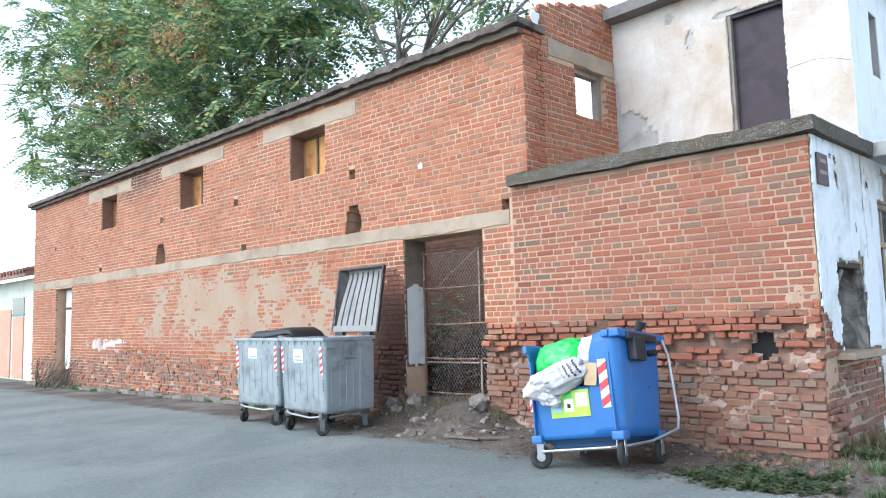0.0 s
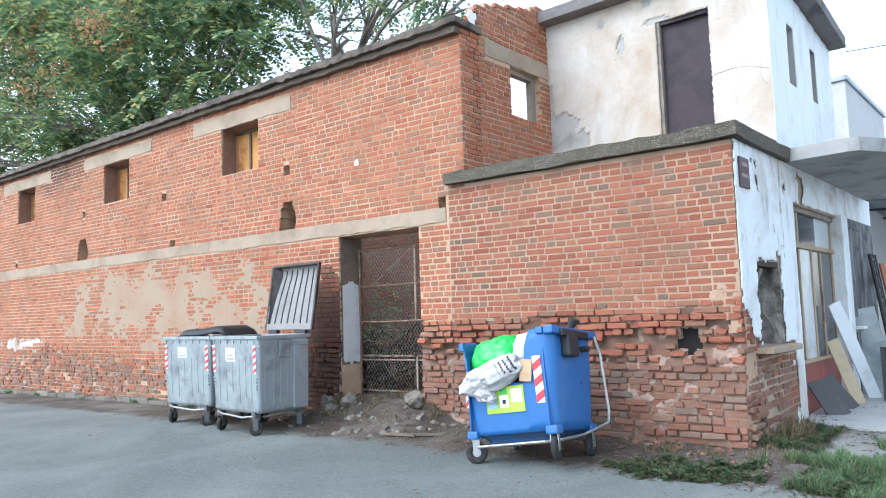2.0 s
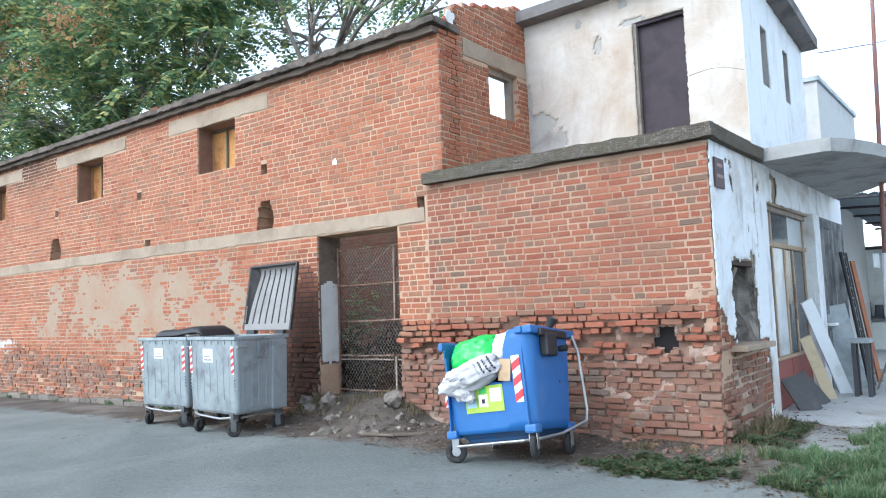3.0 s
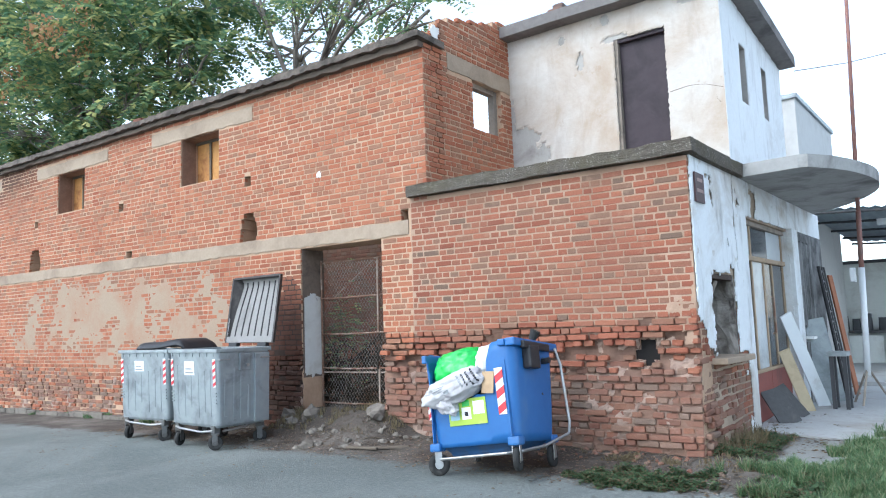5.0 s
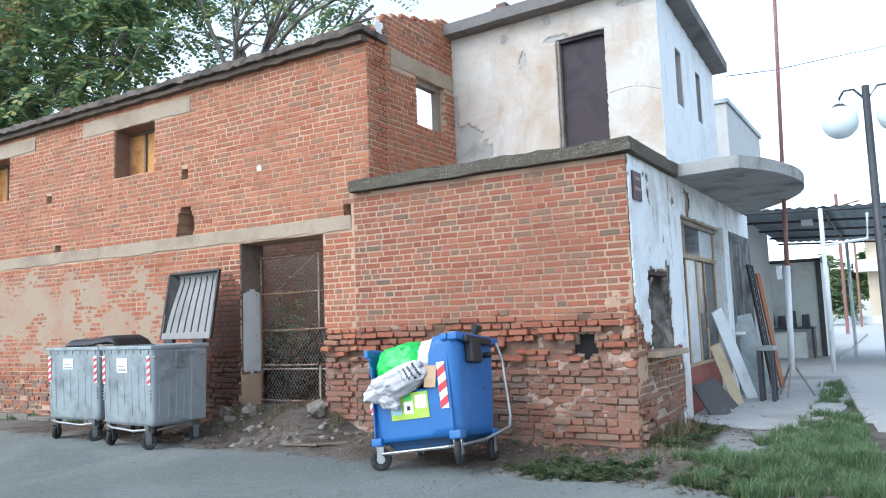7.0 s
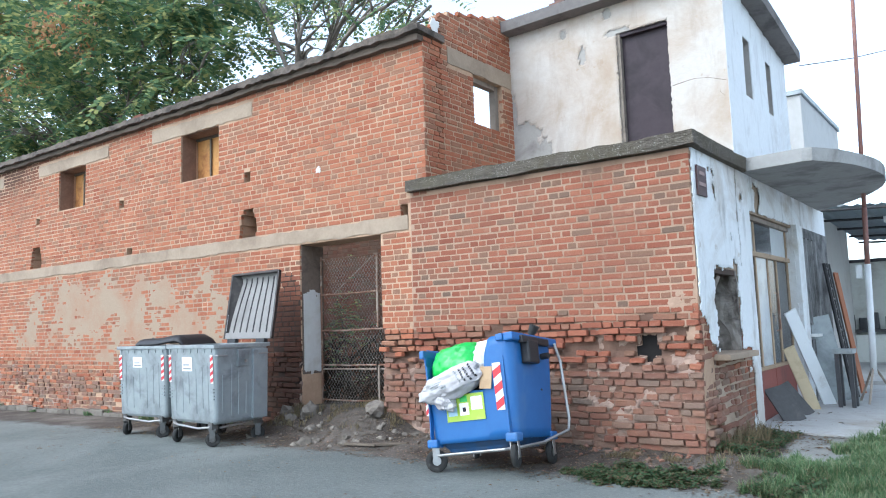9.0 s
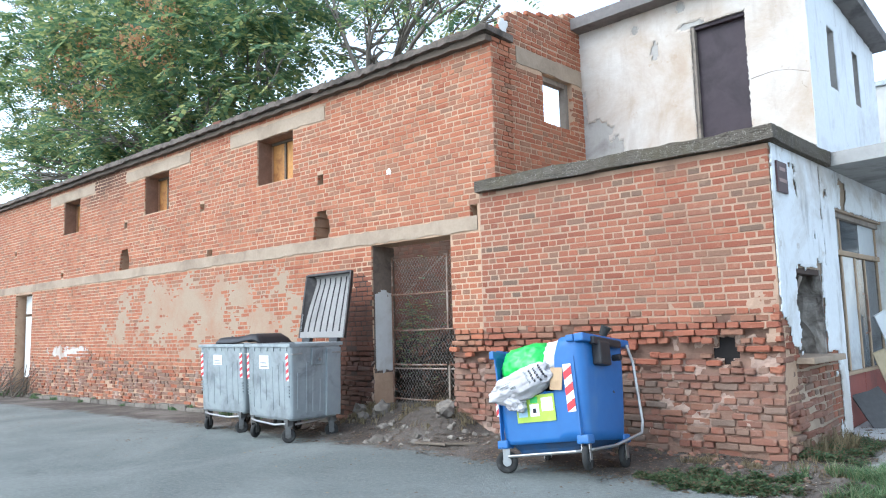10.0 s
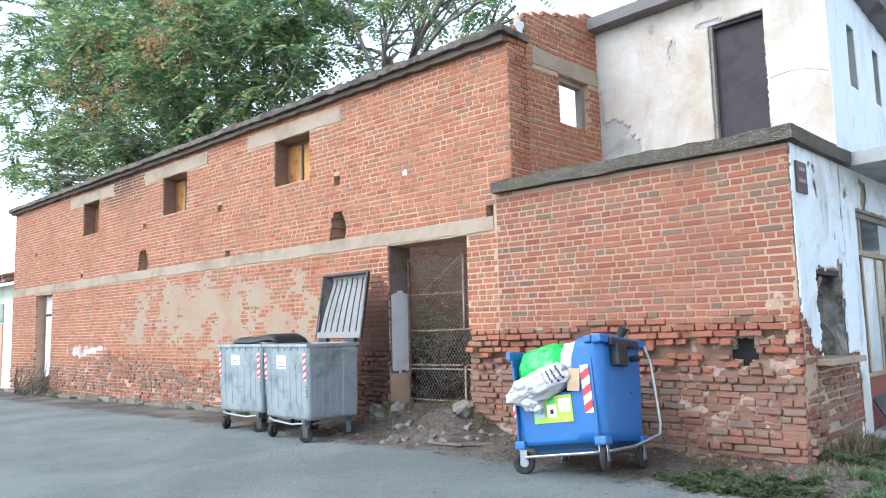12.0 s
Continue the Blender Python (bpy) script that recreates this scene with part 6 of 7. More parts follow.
part("top_bar", box(-0.12, 0.12, -0.16, 0.16, 0.74, 0.80, 0.006), M_ZINC, stand)
part("foot_bar", box(-0.28, 0.38, -0.14, -0.09, 0.0, 0.03, 0.004), M_RUST, stand)
part("foot_bar", box(-0.30, 0.30, 0.09, 0.14, 0.0, 0.03, 0.004), M_RUST, stand)
shelf = on_side("wall_shelf", box(-0.02, 0.16, 4.55, 4.95, 1.02, 1.06, 0.005), M_WHITEPAINT, "small white shelf on the grimy wall", "shelf")

# tall pole in its tripod
pole = thing("utility_pole", SIDE @ pose(0.78, 4.68, 0.07), "thin tall pole, white below and rusty above, on a tripod", "pole")
part("lower_tube", tube([(0, 0, 0.42), (0.045, 0.0, 1.95)], 0.042, 12), M_WHITEPOST, pole, "white painted tube", True)
part("upper_tube", tube([(0.045, 0, 1.95), (0.07, 0.0, 2.75)], 0.034, 12), M_REDPOST, pole, "rusty red tube", True)
part("top_tube", tube([(0.07, 0, 2.75), (0.23, 0.0, 7.6)], [0.03, 0.024], 10), M_REDPOST, pole, "", True)
for a in (20, 140, 260):
    c, s = math.cos(radians(a)), math.sin(radians(a))
    part("leg", tube([(0, 0, 0.55), (c * 0.30, s * 0.30, 0)], 0.016, 6), M_OLDWOOD, pole)
part("box", box(-0.10, -0.03, -0.06, 0.03, 1.75, 1.95, 0.005), M_WHITEPOST, pole)

# lean-to with corrugated roof
lean = thing("lean_to_roof", SIDE, "corrugated grey metal lean-to roof on white posts", "shelter")
M_CORR = worn("corrugated_metal", (0.20, 0.25, 0.28), (0.28, 0.33, 0.36), (0.15, 0.17, 0.18), 0.5, 0.7, 1, 8, 0.5, 0.4, relief=0.1)
bm = bmesh.new()
rows = []
for j, y in enumerate((8.5, 11.5, 14.5)):
    row = []
    for i in range(161):
        x = -0.6 + i * 0.05
        row.append(bm.verts.new((x, y, 3.36 - 0.035 * (y - 8.5) - 0.05 * (x - 0.3) + 0.018 * math.sin(i * math.pi / 2))))
    rows.append(row)
for a, b in zip(rows, rows[1:]):
    for i in range(160):
        bm.faces.new((a[i], a[i + 1], b[i + 1], b[i]))
part("roof_sheet", bm, M_CORR, lean, "corrugated metal sheet", True)
for y in (8.55, 10.0, 11.5, 13.0, 14.4):
    z = 3.32 - 0.035 * (y - 8.5)
    part("purlin", tube([(-0.6, y, z + 0.02), (7.4, y, z - 0.38)], 0.028, 6), M_DARKMETAL, lean)
part("rafter", tube([(1.02, 8.5, 3.24), (1.02, 14.4, 3.05)], 0.03, 6), M_DARKMETAL, lean)
for x, y in ((1.02, 8.25), (5.2, 8.6), (1.05, 14.2)):
    part("post", tube([(x, y, 0.0), (x, y, 3.25 - 0.03 * (y - 8.5))], 0.04, 12), M_WHITEPOST, lean, "white steel post", True)
part("bracket", tube([(1.02, 8.25, 2.55), (1.75, 8.3, 2.62), (1.78, 8.3, 3.1)], 0.03, 6), M_WHITEPOST, lean)
part("lamp_box", box(0.55, 0.75, 9.4, 9.6, 3.08, 3.2, 0.01), M_WHITEPOST, lean)
M_SHED = worn("pale_grey_sheet", (0.60, 0.62, 0.59), (0.70, 0.72, 0.69), (0.42, 0.40, 0.37), 0.5, 0.7, 1, 10, 0.6, relief=0.1)
shed = thing("storage_shed", SIDE @ pose(-1.0, 13.4, 0.0), "grey sheet-metal storage shed under the lean-to", "shed")
part("wall_panel", box(-1.6, 1.45, 0, 0.05, 0.05, 2.55, 0.01), M_SHED, shed)
part("wall_panel", box(1.40, 1.45, 0.05, 2.5, 0.05, 2.55, 0.01), M_SHED, shed)
part("roof_edge", box(-1.7, 1.5, -0.1, 2.6, 2.55, 2.63, 0.01), M_DARKMETAL, shed)
part("corner_post", box(1.36, 1.48, -0.05, -0.005, 0, 2.6, 0.005), M_DARKMETAL, shed)
bench = thing("work_bench", SIDE @ pose(-0.2, 12.9, 0.0), "metal work bench with odds and ends", "bench")
part("bench_top", box(-0.7, 0.5, -0.25, 0.25, 0.86, 0.92, 0.005), M_DARKMETAL, bench)
for x in (-0.65, 0.45):
    part("leg", box(x - 0.03, x + 0.03, -0.2, 0.2, 0, 0.86, 0.005), M_DARKMETAL, bench)
part("front_board", box(-0.5, 0.3, -0.2, -0.17, 0.1, 0.8, 0.005), M_SHED, bench)
for x, h in ((-0.5, 0.35), (-0.25, 0.28), (0.0, 0.4), (0.3, 0.3)):
    jug = link_mesh("canister", tapered_tub(0.18, 0.16, 0.16, 0.14, 0, h, 0.01, 0.04), M_DARKMETAL)
    jug.matrix_world = SIDE @ pose(-0.2 + x, 12.9, 0.92)
    tagged(jug, "dark metal canister on the work bench", "canister", "canisters on the bench")

# neighbouring block, street lamp, cable
block = thing("building", SIDE @ pose(-2.4, 8.7, 0), "plain grey rendered block behind the house", "building")
part("wall", box(-1.5, 1.80, 0, 4, 0, 5.75, 0.01), worn("pale_grey_render", (0.46, 0.455, 0.44), (0.54, 0.535, 0.52), (0.40, 0.39, 0.37), 0.5, 0.72, 0.8, 8, relief=0.2), block)
part("roof_trim", box(-1.55, 1.85, -0.05, 4.05, 5.75, 5.85, 0.01), M_ZINC, block, "pale metal roof trim")
lamp = thing("street_lamp", SIDE @ pose(2.09, 2.42, -0.03), "dark lamp post with white globe lights on curved arms", "street lamp")
M_GLOBE = worn("opal_globe", (0.66, 0.74, 0.76), (0.72, 0.79, 0.81), (0.55, 0.62, 0.64), 0.55, 0.75, 2, 6, 0.2, relief=0, spec=0.6)
part("post", tube([(0, 0, 0), (0, 0, 0.6), (0, 0, 3.95)], [0.07, 0.05, 0.04], 12), M_DARKMETAL, lamp, "", True)
for s in (-1, 1):
    arm = [(0, 0, 3.55), (s * 0.02, 0, 3.80), (s * 0.12, 0, 3.93), (s * 0.22, 0, 3.93), (s * 0.27, -0.01, 3.85), (s * 0.28, -0.02, 3.76)]
    part("arm", tube(arm, 0.014, 8), M_DARKMETAL, lamp, "", True)
    bm = bmesh.new()
    bmesh.ops.create_uvsphere(bm, u_segments=32, v_segments=18, radius=0.195, matrix=pose(s * 0.28, -0.02, 3.56))
    g = part("globe", bm, M_GLOBE, lamp, "white opal globe", True)
    part("cap", tube([(s * 0.28, -0.02, 3.735), (s * 0.28, -0.02, 3.775)], [0.09, 0.05], 14), M_DARKMETAL, g)
cable = link_mesh("overhead_cable", tube([(0.09, 5.15, 5.21), (0.6, 7.0, 5.72), (1.2, 9.2, 6.42), (1.99, 12.03, 7.3), (4.5, 21, 10.2)], 0.008, 5), M_BLACKPL)
cable.matrix_world = SIDE
tagged(cable, "thin black overhead cable", "cable")

# paved apron, kerb
M_APRON = worn("worn_concrete_paving", (0.32, 0.325, 0.315), (0.47, 0.475, 0.465), (0.30, 0.28, 0.25), 0.5, 0.7, 1.3, 20, relief=0.5)
ap = []
for k in range(40):
    a = 2 * math.pi * k / 40
    r = 1 + 0.16 * noise.noise(Vector((math.cos(a) * 2, math.sin(a) * 2, 3)))
    ap.append((0.68 + 0.84 * r * math.copysign(abs(math.cos(a)) ** 0.7, math.cos(a)), 4.45 + 2.95 * r * math.copysign(abs(math.sin(a)) ** 0.7, math.sin(a))))
apron = link_mesh("pavement", prism(ap, -0.05, 0.106), M_APRON)
apron.matrix_world = SIDE
tagged(apron, "cracked concrete paving before the shop", "pavement", kind="structure")
slab = link_mesh("floor", prism([(-3, 7.55), (1.25, 7.55), (0.75, 13), (0.6, 30), (-3, 30)], -0.05, 0.16), M_APRON)
slab.matrix_world = SIDE
tagged(slab, "concrete floor of the lean-to", "floor", kind="structure")
kerb = new("kerb")
kerb.matrix_world = pose(1.95, 2.2, 0, 0, 0, 4.2)
tagged(kerb, "row of pale concrete kerb stones", "kerb", kind="structure")
for k in range(24):
    part("kerb_stone", rough_up(box(-0.07, 0.07, k * 0.98, k * 0.98 + 0.96, -0.1, 0.13, 0.012), 0.004, 5), M_APRON, kerb)


# ---- distance down the side street ----
M_BEIGE = worn("beige_render", (0.55, 0.46, 0.34), (0.62, 0.53, 0.40), (0.48, 0.40, 0.30), 0.5, 0.7, 0.4, 4, relief=0.1)
far = thing("house", pose(2.2, 56, 0), "beige apartment house with white balconies down the street", "house")
part("wall", box(0, 14, 0, 10, 0, 8.2), M_BEIGE, far)
part("roof", prism([(-0.5, -0.5), (14.5, -0.5), (14.5, 10.5), (-0.5, 10.5)], 8.2, 8.5), M_TILE, far)
for z in (3.9, 6.6):
    part("balcony", box(-0.9, 6, -1.3, 0, z, z + 0.9, 0.03), M_WHITEPAINT, far)
for z in (1.2, 5.0, 7.2):
    for x in (1.0, 3.4, 6.5):
        w = part("window", box(x, x + 1.2, -0.06, -0.02, z, z + 1.2), M_GLASSDARK, far)
        part("frame", box(x - 0.1, x + 1.3, -0.075, -0.062, z - 0.1, z), M_WHITEPAINT, w)
tree("tree", (-0.4, 50, 0), (-0.4, 50, 1.5), [(-0.8, 50, 3.2, 1.1), (0.2, 50, 2.6, 1.0), (-1.4, 50, 2.4, 0.9), (0.6, 50, 1.6, 0.8), (-0.4, 50, 4.0, 0.9)], 60, 14, "small round street tree in the distance", 0.3, 0.12)
tree("tree", (4.5, 78, 0), (4.5, 78, 3), [(4, 78, 6, 2.4), (6, 78, 5, 2.2), (2.5, 78, 4.5, 2.0), (0.5, 80, 4.0, 2.0), (-2, 80, 5, 2.2)], 40, 15, "leafy trees far down the street", 0.45, 0.2)
lowwall = tagged(link_mesh("garden_wall", box(0.9, 9, 51.5, 51.8, -0.05, 0.65, 0.02), M_WHITEPAINT), "low white garden wall down the street", "garden wall")
for x, y, h in ((1.15, 30, 6.5), (1.6, 44, 7.5)):
    pl = thing("utility_pole", pose(x, y, 0), "distant thin street pole with a short arm", "pole", "distant poles")
    part("shaft", tube([(0, 0, 0), (0, 0, h)], 0.07, 8), M_REDPOST, pl)
    part("arm", tube([(0, 0, h - 0.6), (0.9, 0, h - 0.4)], 0.04, 6), M_REDPOST, pl)

# ---- low neighbour at the far end of the long wall ----
nb = thing("outbuilding", pose(-21.45, 0.25, -0.1), "low pale outbuilding with orange metal doors and tiled roof", "outbuilding")
M_PALEGREEN = worn("pale_green_render", (0.52, 0.54, 0.44), (0.60, 0.61, 0.51), (0.44, 0.42, 0.34), 0.5, 0.7, 1, 8, relief=0.2)
M_ORANGEDOOR = worn("faded_orange_door", (0.55, 0.25, 0.16), (0.62, 0.31, 0.21), (0.5, 0.34, 0.26), 0.5, 0.7, 2, 8, 0.6, relief=0.1)
part("wall", box(-9, 0.2, 0, 4, 0, 3.1), M_PALEGREEN, nb)
part("door", box(-2.35, -1.35, -0.03, 0.0, 0.05, 1.95, 0.006), M_ORANGEDOOR, nb)
part("door", box(-3.9, -2.6, -0.03, 0.0, 0.05, 2.2, 0.006), M_ORANGEDOOR, nb)
wn_ = part("window", box(-2.45, -1.35, -0.02, 0.0, 2.05, 2.55), M_GLASSDARK, nb)
part("window_frame", box(-2.5, -1.3, -0.03, 0.0, 1.98, 2.05), worn("blue_green_paint", (0.12, 0.28, 0.28), (0.18, 0.34, 0.34), (0.2, 0.25, 0.24)), wn_)
bm = bmesh.new()
q = [bm.verts.new(p) for p in ((-9, -0.45, 3.12), (0.15, -0.45, 3.12), (0.15, 4, 4.1), (-9, 4, 4.1), (-9, -0.45, 3.24), (0.15, -0.45, 3.24), (0.15, 4, 4.22), (-9, 4, 4.22))]
for f in ((3, 2, 1, 0), (4, 5, 6, 7), (0, 1, 5, 4), (1, 2, 6, 5), (2, 3, 7, 6), (3, 0, 4, 7)):
    bm.faces.new([q[k] for k in f])
part("roof", bm, M_TILE, nb)
for k in range(14):
    part("eave_tile", tube([(0.05 - k * 0.3, -0.5, 3.27), (0.05 - k * 0.3, -0.1, 3.37)], 0.075, 8), M_TILE, nb)


# ---- rubble, sticks, weeds, grass ----
M_STONE = worn("pale_rubble", (0.12, 0.105, 0.088), (0.25, 0.22, 0.185), (0.075, 0.063, 0.053), 0.5, 0.7, 5, 20, relief=0.7, vary=0.3)


def rock(rng, s, flat=0.6):
    bm = bmesh.new()
    bmesh.ops.create_icosphere(bm, subdivisions=2, radius=1)
    k = rng.uniform(0, 50)
    f = Vector((rng.uniform(0.7, 1.3), rng.uniform(0.6, 1.1), flat * rng.uniform(0.7, 1.2)))
    for v in bm.verts:
        n = 1 + 0.55 * noise.noise(v.co * 1.3 + Vector((k, 0, 0))) + 0.12 * noise.noise(v.co * 4 + Vector((k, 3, 0)))
        v.co = Vector((v.co.x * f.x, v.co.y * f.y, v.co.z * f.z)) * n * s
    return bm


def put_rock(rng, x, y, s, flat=0.6, label="pale lump of rubble lying on the soil", mat=None):
    ob = link_mesh("stone", rock(rng, s, flat), mat or M_STONE)
    ob.matrix_world = pose(x, y, ground_height(x, y) + s * flat * 0.35, 0, 0, rng.uniform(0, 360))
    tagged(ob, label, "stone", "rubble at the doorway")


rng = random.Random(21)
for x, y, s in ((-4.42, -0.92, 0.10), (-4.34, -0.84, 0.07), (-4.52, -1.0, 0.06), (-5.05, -0.22, 0.16), (-5.3, -0.35, 0.11), (-4.1, 0.02, 0.17), (-3.98, -0.14, 0.12), (-4.0, -0.66, 0.07), (-3.8, -0.72, 0.05), (-3.55, -0.55, 0.06), (-4.75, -0.5, 0.06), (-5.5, -0.2, 0.13)):
    put_rock(rng, x, y, s)
for _ in range(70):
    x = rng.uniform(-6.2, -2.6)
    put_rock(rng, x, rng.uniform(-1.0, -0.05), rng.uniform(0.012, 0.045), 0.7, "small stone scattered on the soil")
for _ in range(45):
    x = rng.uniform(-2.6, 0.3)
    put_rock(rng, x, rng.uniform(-0.6, -0.08) if x < 0 else rng.uniform(-0.8, 1), rng.uniform(0.012, 0.035), 0.7, "small stone or brick chip at the wall foot", M_BRICK_OLD)
for x, y, a in ((-3.6, -0.85, 10), (-3.3, -0.7, 35)):
    ob = link_mesh("rotten_plank", rough_up(box(-0.2, 0.2, -0.04, 0.04, 0, 0.025, 0.004), 0.006, 9), M_BARK)
    ob.matrix_world = pose(x, y, ground_height(x, y) + 0.008, 0, 0, a)
    tagged(ob, "dark rotten bit of wood on the soil", "plank")


def blades(name, places, rng, hgt, material, label, spread=0.5, width=0.006):
    vs, fs = [], []
    for x, y in places:
        z = ground_height(x, y)
        h = hgt * rng.uniform(0.3, 1.25) * (0.75 + 0.7 * blot(x, y, 50, 2.5))
        a = rng.uniform(0, 6.28)
        dx, dy = math.cos(a), math.sin(a)
        l = h * spread * rng.uniform(0.2, 1.2)
        w = width * rng.uniform(0.7, 1.6)
        o = len(vs)
        vs.extend(((x - dy * w, y + dx * w, z - 0.01), (x + dy * w, y - dx * w, z - 0.01), (x + dx * l * 0.4 + dy * w * 0.7, y + dy * l * 0.4 - dx * w * 0.7, z + h * 0.65), (x + dx * l * 0.4 - dy * w * 0.7, y + dy * l * 0.4 + dx * w * 0.7, z + h * 0.65), (x + dx * l, y + dy * l, z + h)))
        fs.extend(((o, o + 1, o + 2, o + 3), (o + 3, o + 2, o + 4)))
    ob = raw_mesh(name, vs, fs, material)
    return tagged(ob, label, "grass", kind="stuff")


def scatter(rng, n, x0, x1, y0, y1, keep):
    out = []
    while len(out) < n:
        for _ in range(2000):
            x, y = rng.uniform(x0, x1), rng.uniform(y0, y1)
            if keep(x, y):
                out.append((x, y))
            if len(out) >= n:
                break
    return out


def lawn(x, y):
    if x < -0.9 or x + 0.073 * y > 2.0:
        return False
    edge = -1.18 + 0.25 * blot(x, y, 5, 2)
    if y < edge:
        return False
    n = blot(x, y, 40, 1.6)
    if x < 0.15 and y > -0.75 + 0.2 * n:
        return False
    if y > -0.45 + 0.3 * n and x < 0.55 + 0.75 * smooth01(-0.3, 1.5, y) + 0.3 * n:
        return False
    fine = blot(x, y, 77, 6.0)
    return n + 0.5 * fine > 0.08 or (x > 1.0 and y < 2 and n + 0.6 * fine > -0.35)


blades("grass", scatter(rng, 34000, 0.2, 2.2, -1.4, 6.5, lambda x, y: lawn(x, y) and (x > 0.9 or blot(x, y, 91, 5) < (x - 0.2) * 1.4)), rng, 0.115, M_GRASS, "ragged green grass verge", 1.1, 0.0035)


def low_weeds(name, places, rng, material, label):
    """Creeping weeds: small round leaves in loose tiers over the soil."""
    vs, fs = [], []
    for x, y in places:
        z = ground_height(x, y) + 0.07 * rng.random() ** 1.4 * (0.7 + blot(x, y, 33, 4))
        for _ in range(3):
            p = Vector((x + rng.uniform(-0.02, 0.02), y + rng.uniform(-0.02, 0.02), z + rng.uniform(0.0, 0.015)))
            a, l = rng.uniform(0, 6.28), rng.uniform(0.008, 0.017)
            d, e = Vector((math.cos(a), math.sin(a), rng.uniform(-0.3, 0.6))) * l, Vector((-math.sin(a), math.cos(a), rng.uniform(-0.5, 0.5))) * l * 0.75
            o = len(vs)
            vs.extend(((p - d)[:], (p - d * 0.2 + e)[:], (p + d)[:], (p - d * 0.2 - e)[:]))
            fs.append((o, o + 1, o + 2, o + 3))
    return tagged(raw_mesh(name, vs, fs, material), label, "weeds", kind="stuff")


M_WEED = leaf_material("creeping_weed", (0.06, 0.11, 0.06), (0.115, 0.18, 0.08), (0.22, 0.14, 0.095))
low_weeds("creeping_weeds", scatter(rng, 7500, -1.0, 1.1, -1.35, -0.6, lambda x, y: lawn(x, y) or ((x + 0.35) / 0.65) ** 2 + ((y + 1.02) / 0.2) ** 2 + 0.9 * blot(x, y, 15, 5) < 0.8), rng, M_WEED, "dark creeping weeds at the road edge")
low_weeds("creeping_weeds", scatter(rng, 2200, 0.05, 0.55, 0.0, 1.5, lambda x, y: blot(x, y, 16, 4) > 0.0), rng, M_WEED, "creeping weeds at the corner of the wall")
blades("dry_grass", scatter(rng, 2600, -0.9, 1.7, -1.3, 3.0, lambda x, y: lawn(x, y) or (-0.3 < x < 0.6 and -0.5 < y < 1.6 and blot(x, y, 3, 3) > 0)), rng, 0.07, M_DRY, "dry straw-coloured grass", 0.9, 0.003)
blades("corner_weeds", scatter(rng, 420, 0.0, 0.5, 0.15, 1.3, lambda x, y: x > 0.05 and (x - 0.05) ** 2 * 4 + (y - 0.7) ** 2 < 0.4), rng, 0.19, M_DRY, "tall pale weeds at the corner of the wall", 0.9, 0.004)
blades("wall_foot_weeds", scatter(rng, 3200, -20, -6.2, -0.5, -0.06, lambda x, y: blot(x, 0, 3, 1.2) > 0.1 and y > -0.12 - 0.35 * max(0, blot(x, 0, 9, 2))), rng, 0.12, M_GRASS, "low weeds along the wall foot", 0.7, 0.006)
blades("dry_weeds", scatter(rng, 1800, -5.6, -3.6, -0.5, 0.35, lambda x, y: blot(x, y, 12, 2) > 0.0), rng, 0.09, M_DRY, "dry weeds in the doorway", 0.7, 0.004)
blades("dry_weeds", scatter(rng, 900, -2.2, 0.0, -0.5, -0.1, lambda x, y: blot(x, y, 13, 2) > 0.15), rng, 0.055, M_DRY, "dry weeds at the wall foot", 1.2, 0.003)

# shrub and dead branches behind the gate, near-black for the deep shade inside
bm = bmesh.new()
for _ in range(300):
    a = Vector((rng.uniform(-7.4, -4.1), rng.uniform(0.55, 2.4), rng.uniform(0.0, 0.75)))
    b = a + Vector((rng.uniform(-0.9, 0.9), rng.uniform(-0.2, 0.4), rng.uniform(0.1, 0.8)))
    limb(bm, a, b, 0.018, 0.006, rng, 0.25, 5)
tagged(link_mesh("brushwood", bm, worn("shade_dark_brush", (0.035, 0.03, 0.024), (0.10, 0.085, 0.068), (0.025, 0.02, 0.017))), "tangle of dead branches behind the gate", "branches", kind="stuff")
vs, fs = [], []
for _ in range(150):
    p = Vector((rng.gauss(-5.55, 0.16), rng.gauss(0.95, 0.2), rng.gauss(1.35, 0.33)))
    leaf_spray(vs, fs, rng, p, Vector((rng.uniform(-1, 1), rng.uniform(-1, 1), rng.uniform(-0.3, 0.6))).normalized(), 0.16, 4, 0.06)
shrub = thing("shrub", pose(0, 0, 0), "dark green shrub growing behind the gate", "shrub")
raw_mesh("foliage", vs, fs, M_LEAF, shrub)
part("stem", tube([(-5.55, 0.95, 0.2), (-5.5, 0.98, 0.9), (-5.58, 0.93, 1.7)], [0.02, 0.016, 0.006], 6), M_BARK, shrub)
bm = bmesh.new()
for _ in range(46):
    a = Vector((rng.uniform(-19.9, -17.9), rng.uniform(-0.5, -0.05), -0.08))
    b = a + Vector((rng.uniform(-0.2, 0.9), rng.uniform(-0.1, 0.4), rng.uniform(0.1, 0.85)))
    limb(bm, a, b, 0.016, 0.005, rng, 0.15, 4)
tagged(link_mesh("brushwood", bm, M_BARK), "heap of dark cut branches by the far door", "branches", kind="stuff")
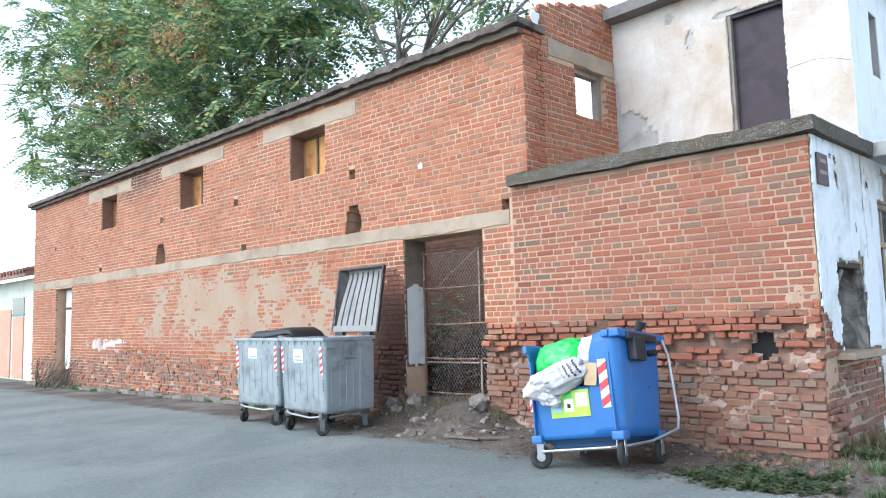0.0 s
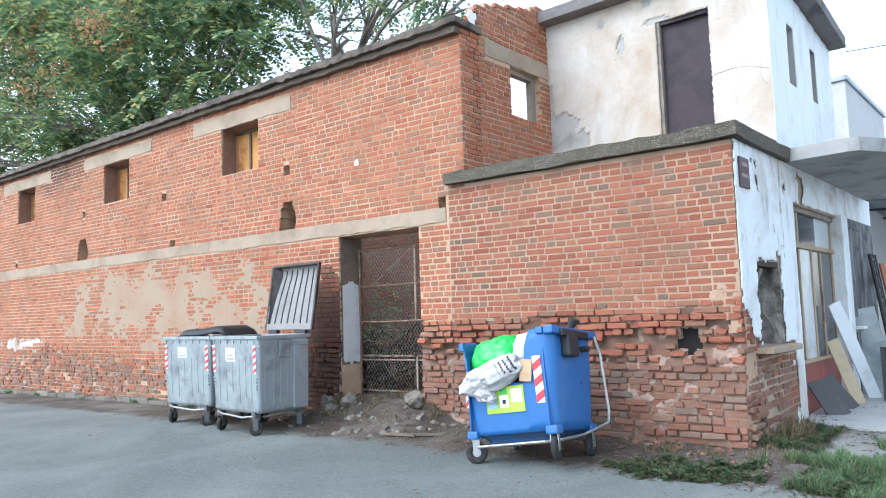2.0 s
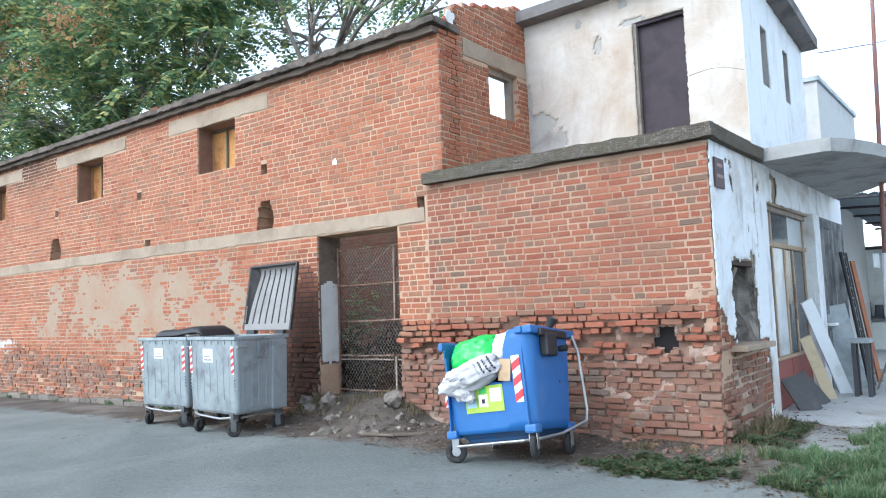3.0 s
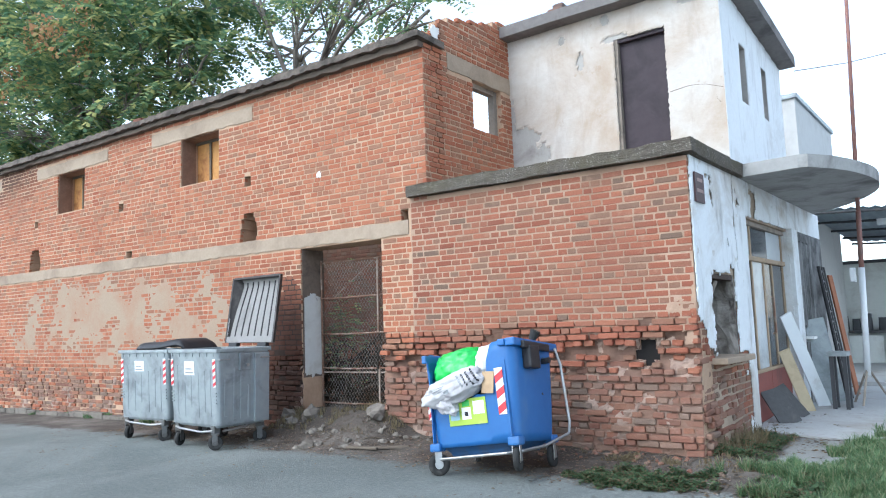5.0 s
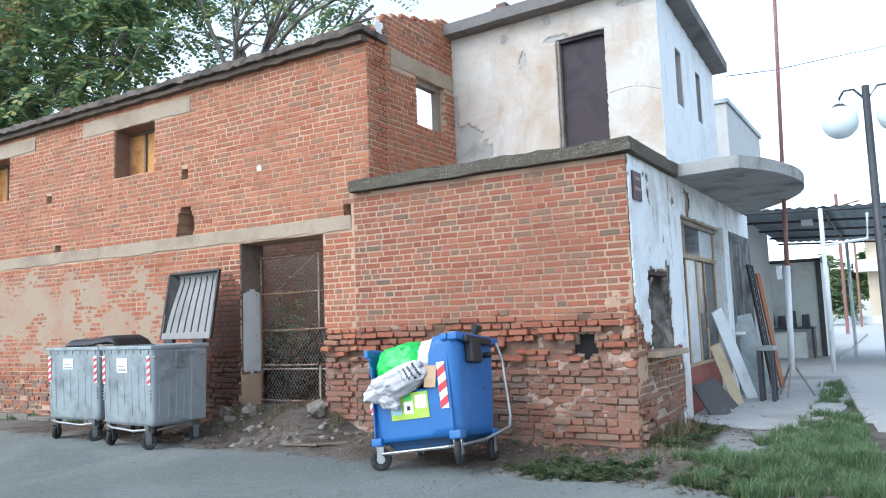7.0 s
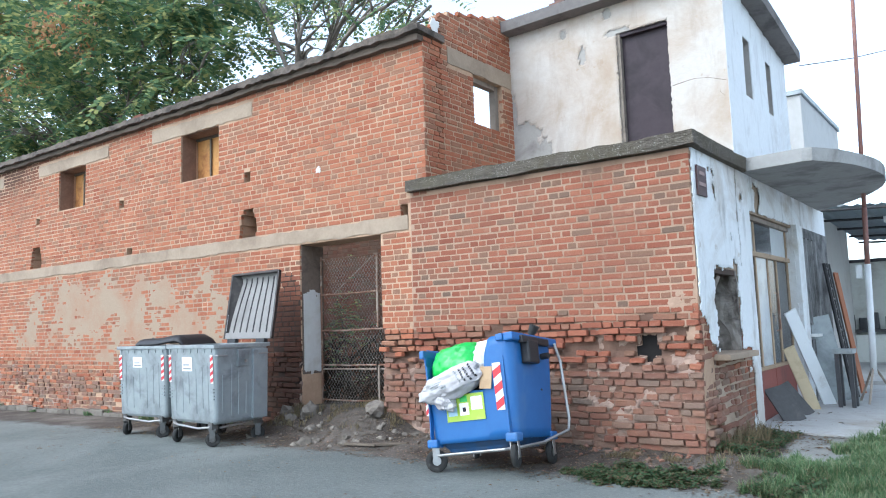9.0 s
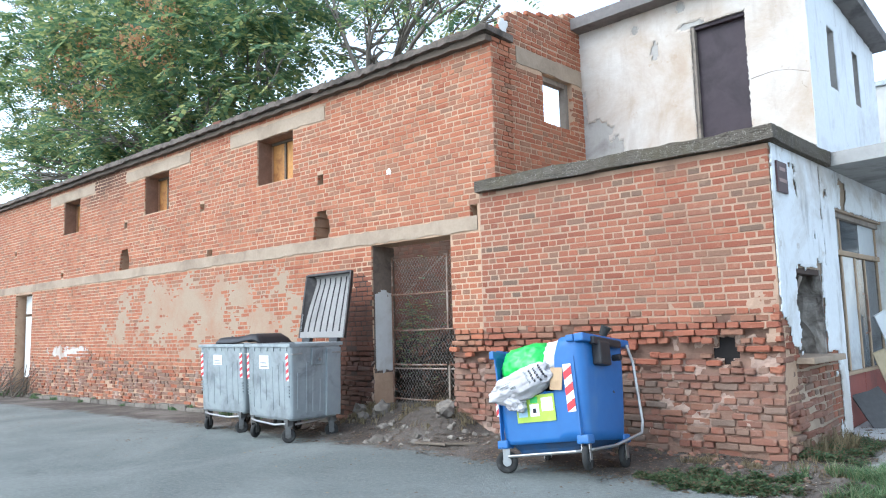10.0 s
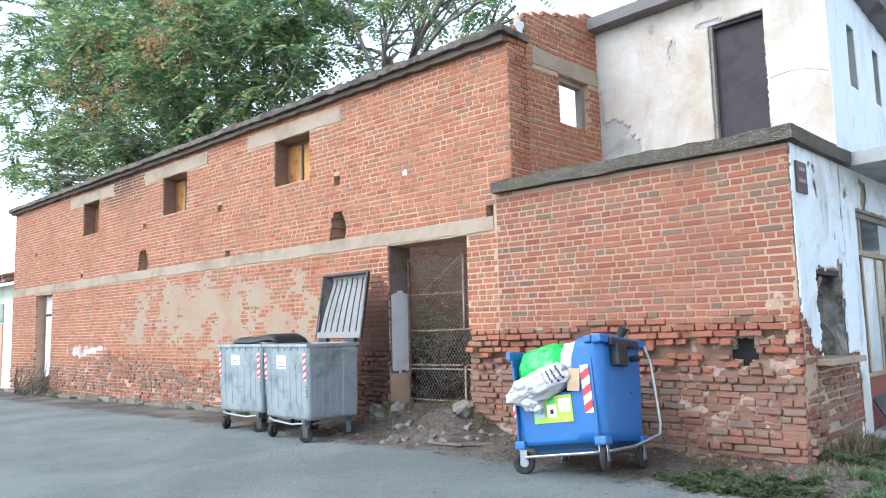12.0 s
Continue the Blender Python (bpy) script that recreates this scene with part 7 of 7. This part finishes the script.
# plinth stones along the foot of the long wall
plinth = new("plinth")
tagged(plinth, "low uneven stone plinth at the foot of the wall", "plinth", kind="structure")
x = -21.2
while x < -6.4:
    w = rng.uniform(0.35, 0.7)
    part("plinth_stone", rough_up(box(x, x + w - 0.02, -0.14, 0.0, -0.2, -0.02 + 0.05 * rng.random() + 0.1 * smooth01(-20, -8, x) - 0.03, 0.015), 0.012, 5), M_STONE, plinth)
    x += w


# ---- litter of dead leaves and crumbs on the soil ----
def litter(name, places, rng, size, material, label):
    vs, fs = [], []
    for x, y in places:
        z = ground_height(x, y) + 0.006
        a, l = rng.uniform(0, 6.28), size * rng.uniform(0.4, 1.5)
        c, s = math.cos(a) * l, math.sin(a) * l
        t = rng.uniform(0, 0.4) * l
        o = len(vs)
        vs.extend(((x - c, y - s, z), (x + s * 0.5, y - c * 0.5, z + t), (x + c, y + s, z + t * 0.5), (x - s * 0.5, y + c * 0.5, z)))
        fs.append((o, o + 1, o + 2, o + 3))
    return tagged(raw_mesh(name, vs, fs, material), label, "litter", kind="stuff")


M_DEADLEAF = leaf_material("dead_leaf", (0.07, 0.05, 0.035), (0.16, 0.11, 0.065), (0.28, 0.22, 0.14))
M_CRUMB = worn("brick_crumbs", (0.16, 0.10, 0.075), (0.28, 0.19, 0.145), (0.3, 0.27, 0.23), vary=0.4, relief=0)


def soil_strip(x, y):
    return y > -1.25 + 0.3 * blot(x, y, 2, 2) and (blot(x, y, 6, 1.5) > -0.15 or x > -6.3)


litter("leaf_litter", scatter(rng, 5200, -8.5, 1.2, -1.5, -0.02, soil_strip), rng, 0.018, M_DEADLEAF, "dead leaves and litter on the soil")
litter("rubble_crumbs", scatter(rng, 4200, -7.5, 0.4, -1.2, -0.02, soil_strip), rng, 0.012, M_CRUMB, "crumbs of brick and mortar at the wall foot")
litter("leaf_litter", scatter(rng, 700, -16, 2.0, -3.4, -1.1, lambda x, y: blot(x, y, 22, 0.9) > 0.1), rng, 0.016, M_DEADLEAF, "dead leaves blown on the asphalt")
litter("leaf_litter", scatter(rng, 1500, 0.1, 1.6, 0.2, 3.6, lambda x, y: blot(x, y, 14, 2) > -0.1), rng, 0.02, M_DEADLEAF, "dead leaves and chips before the shop")
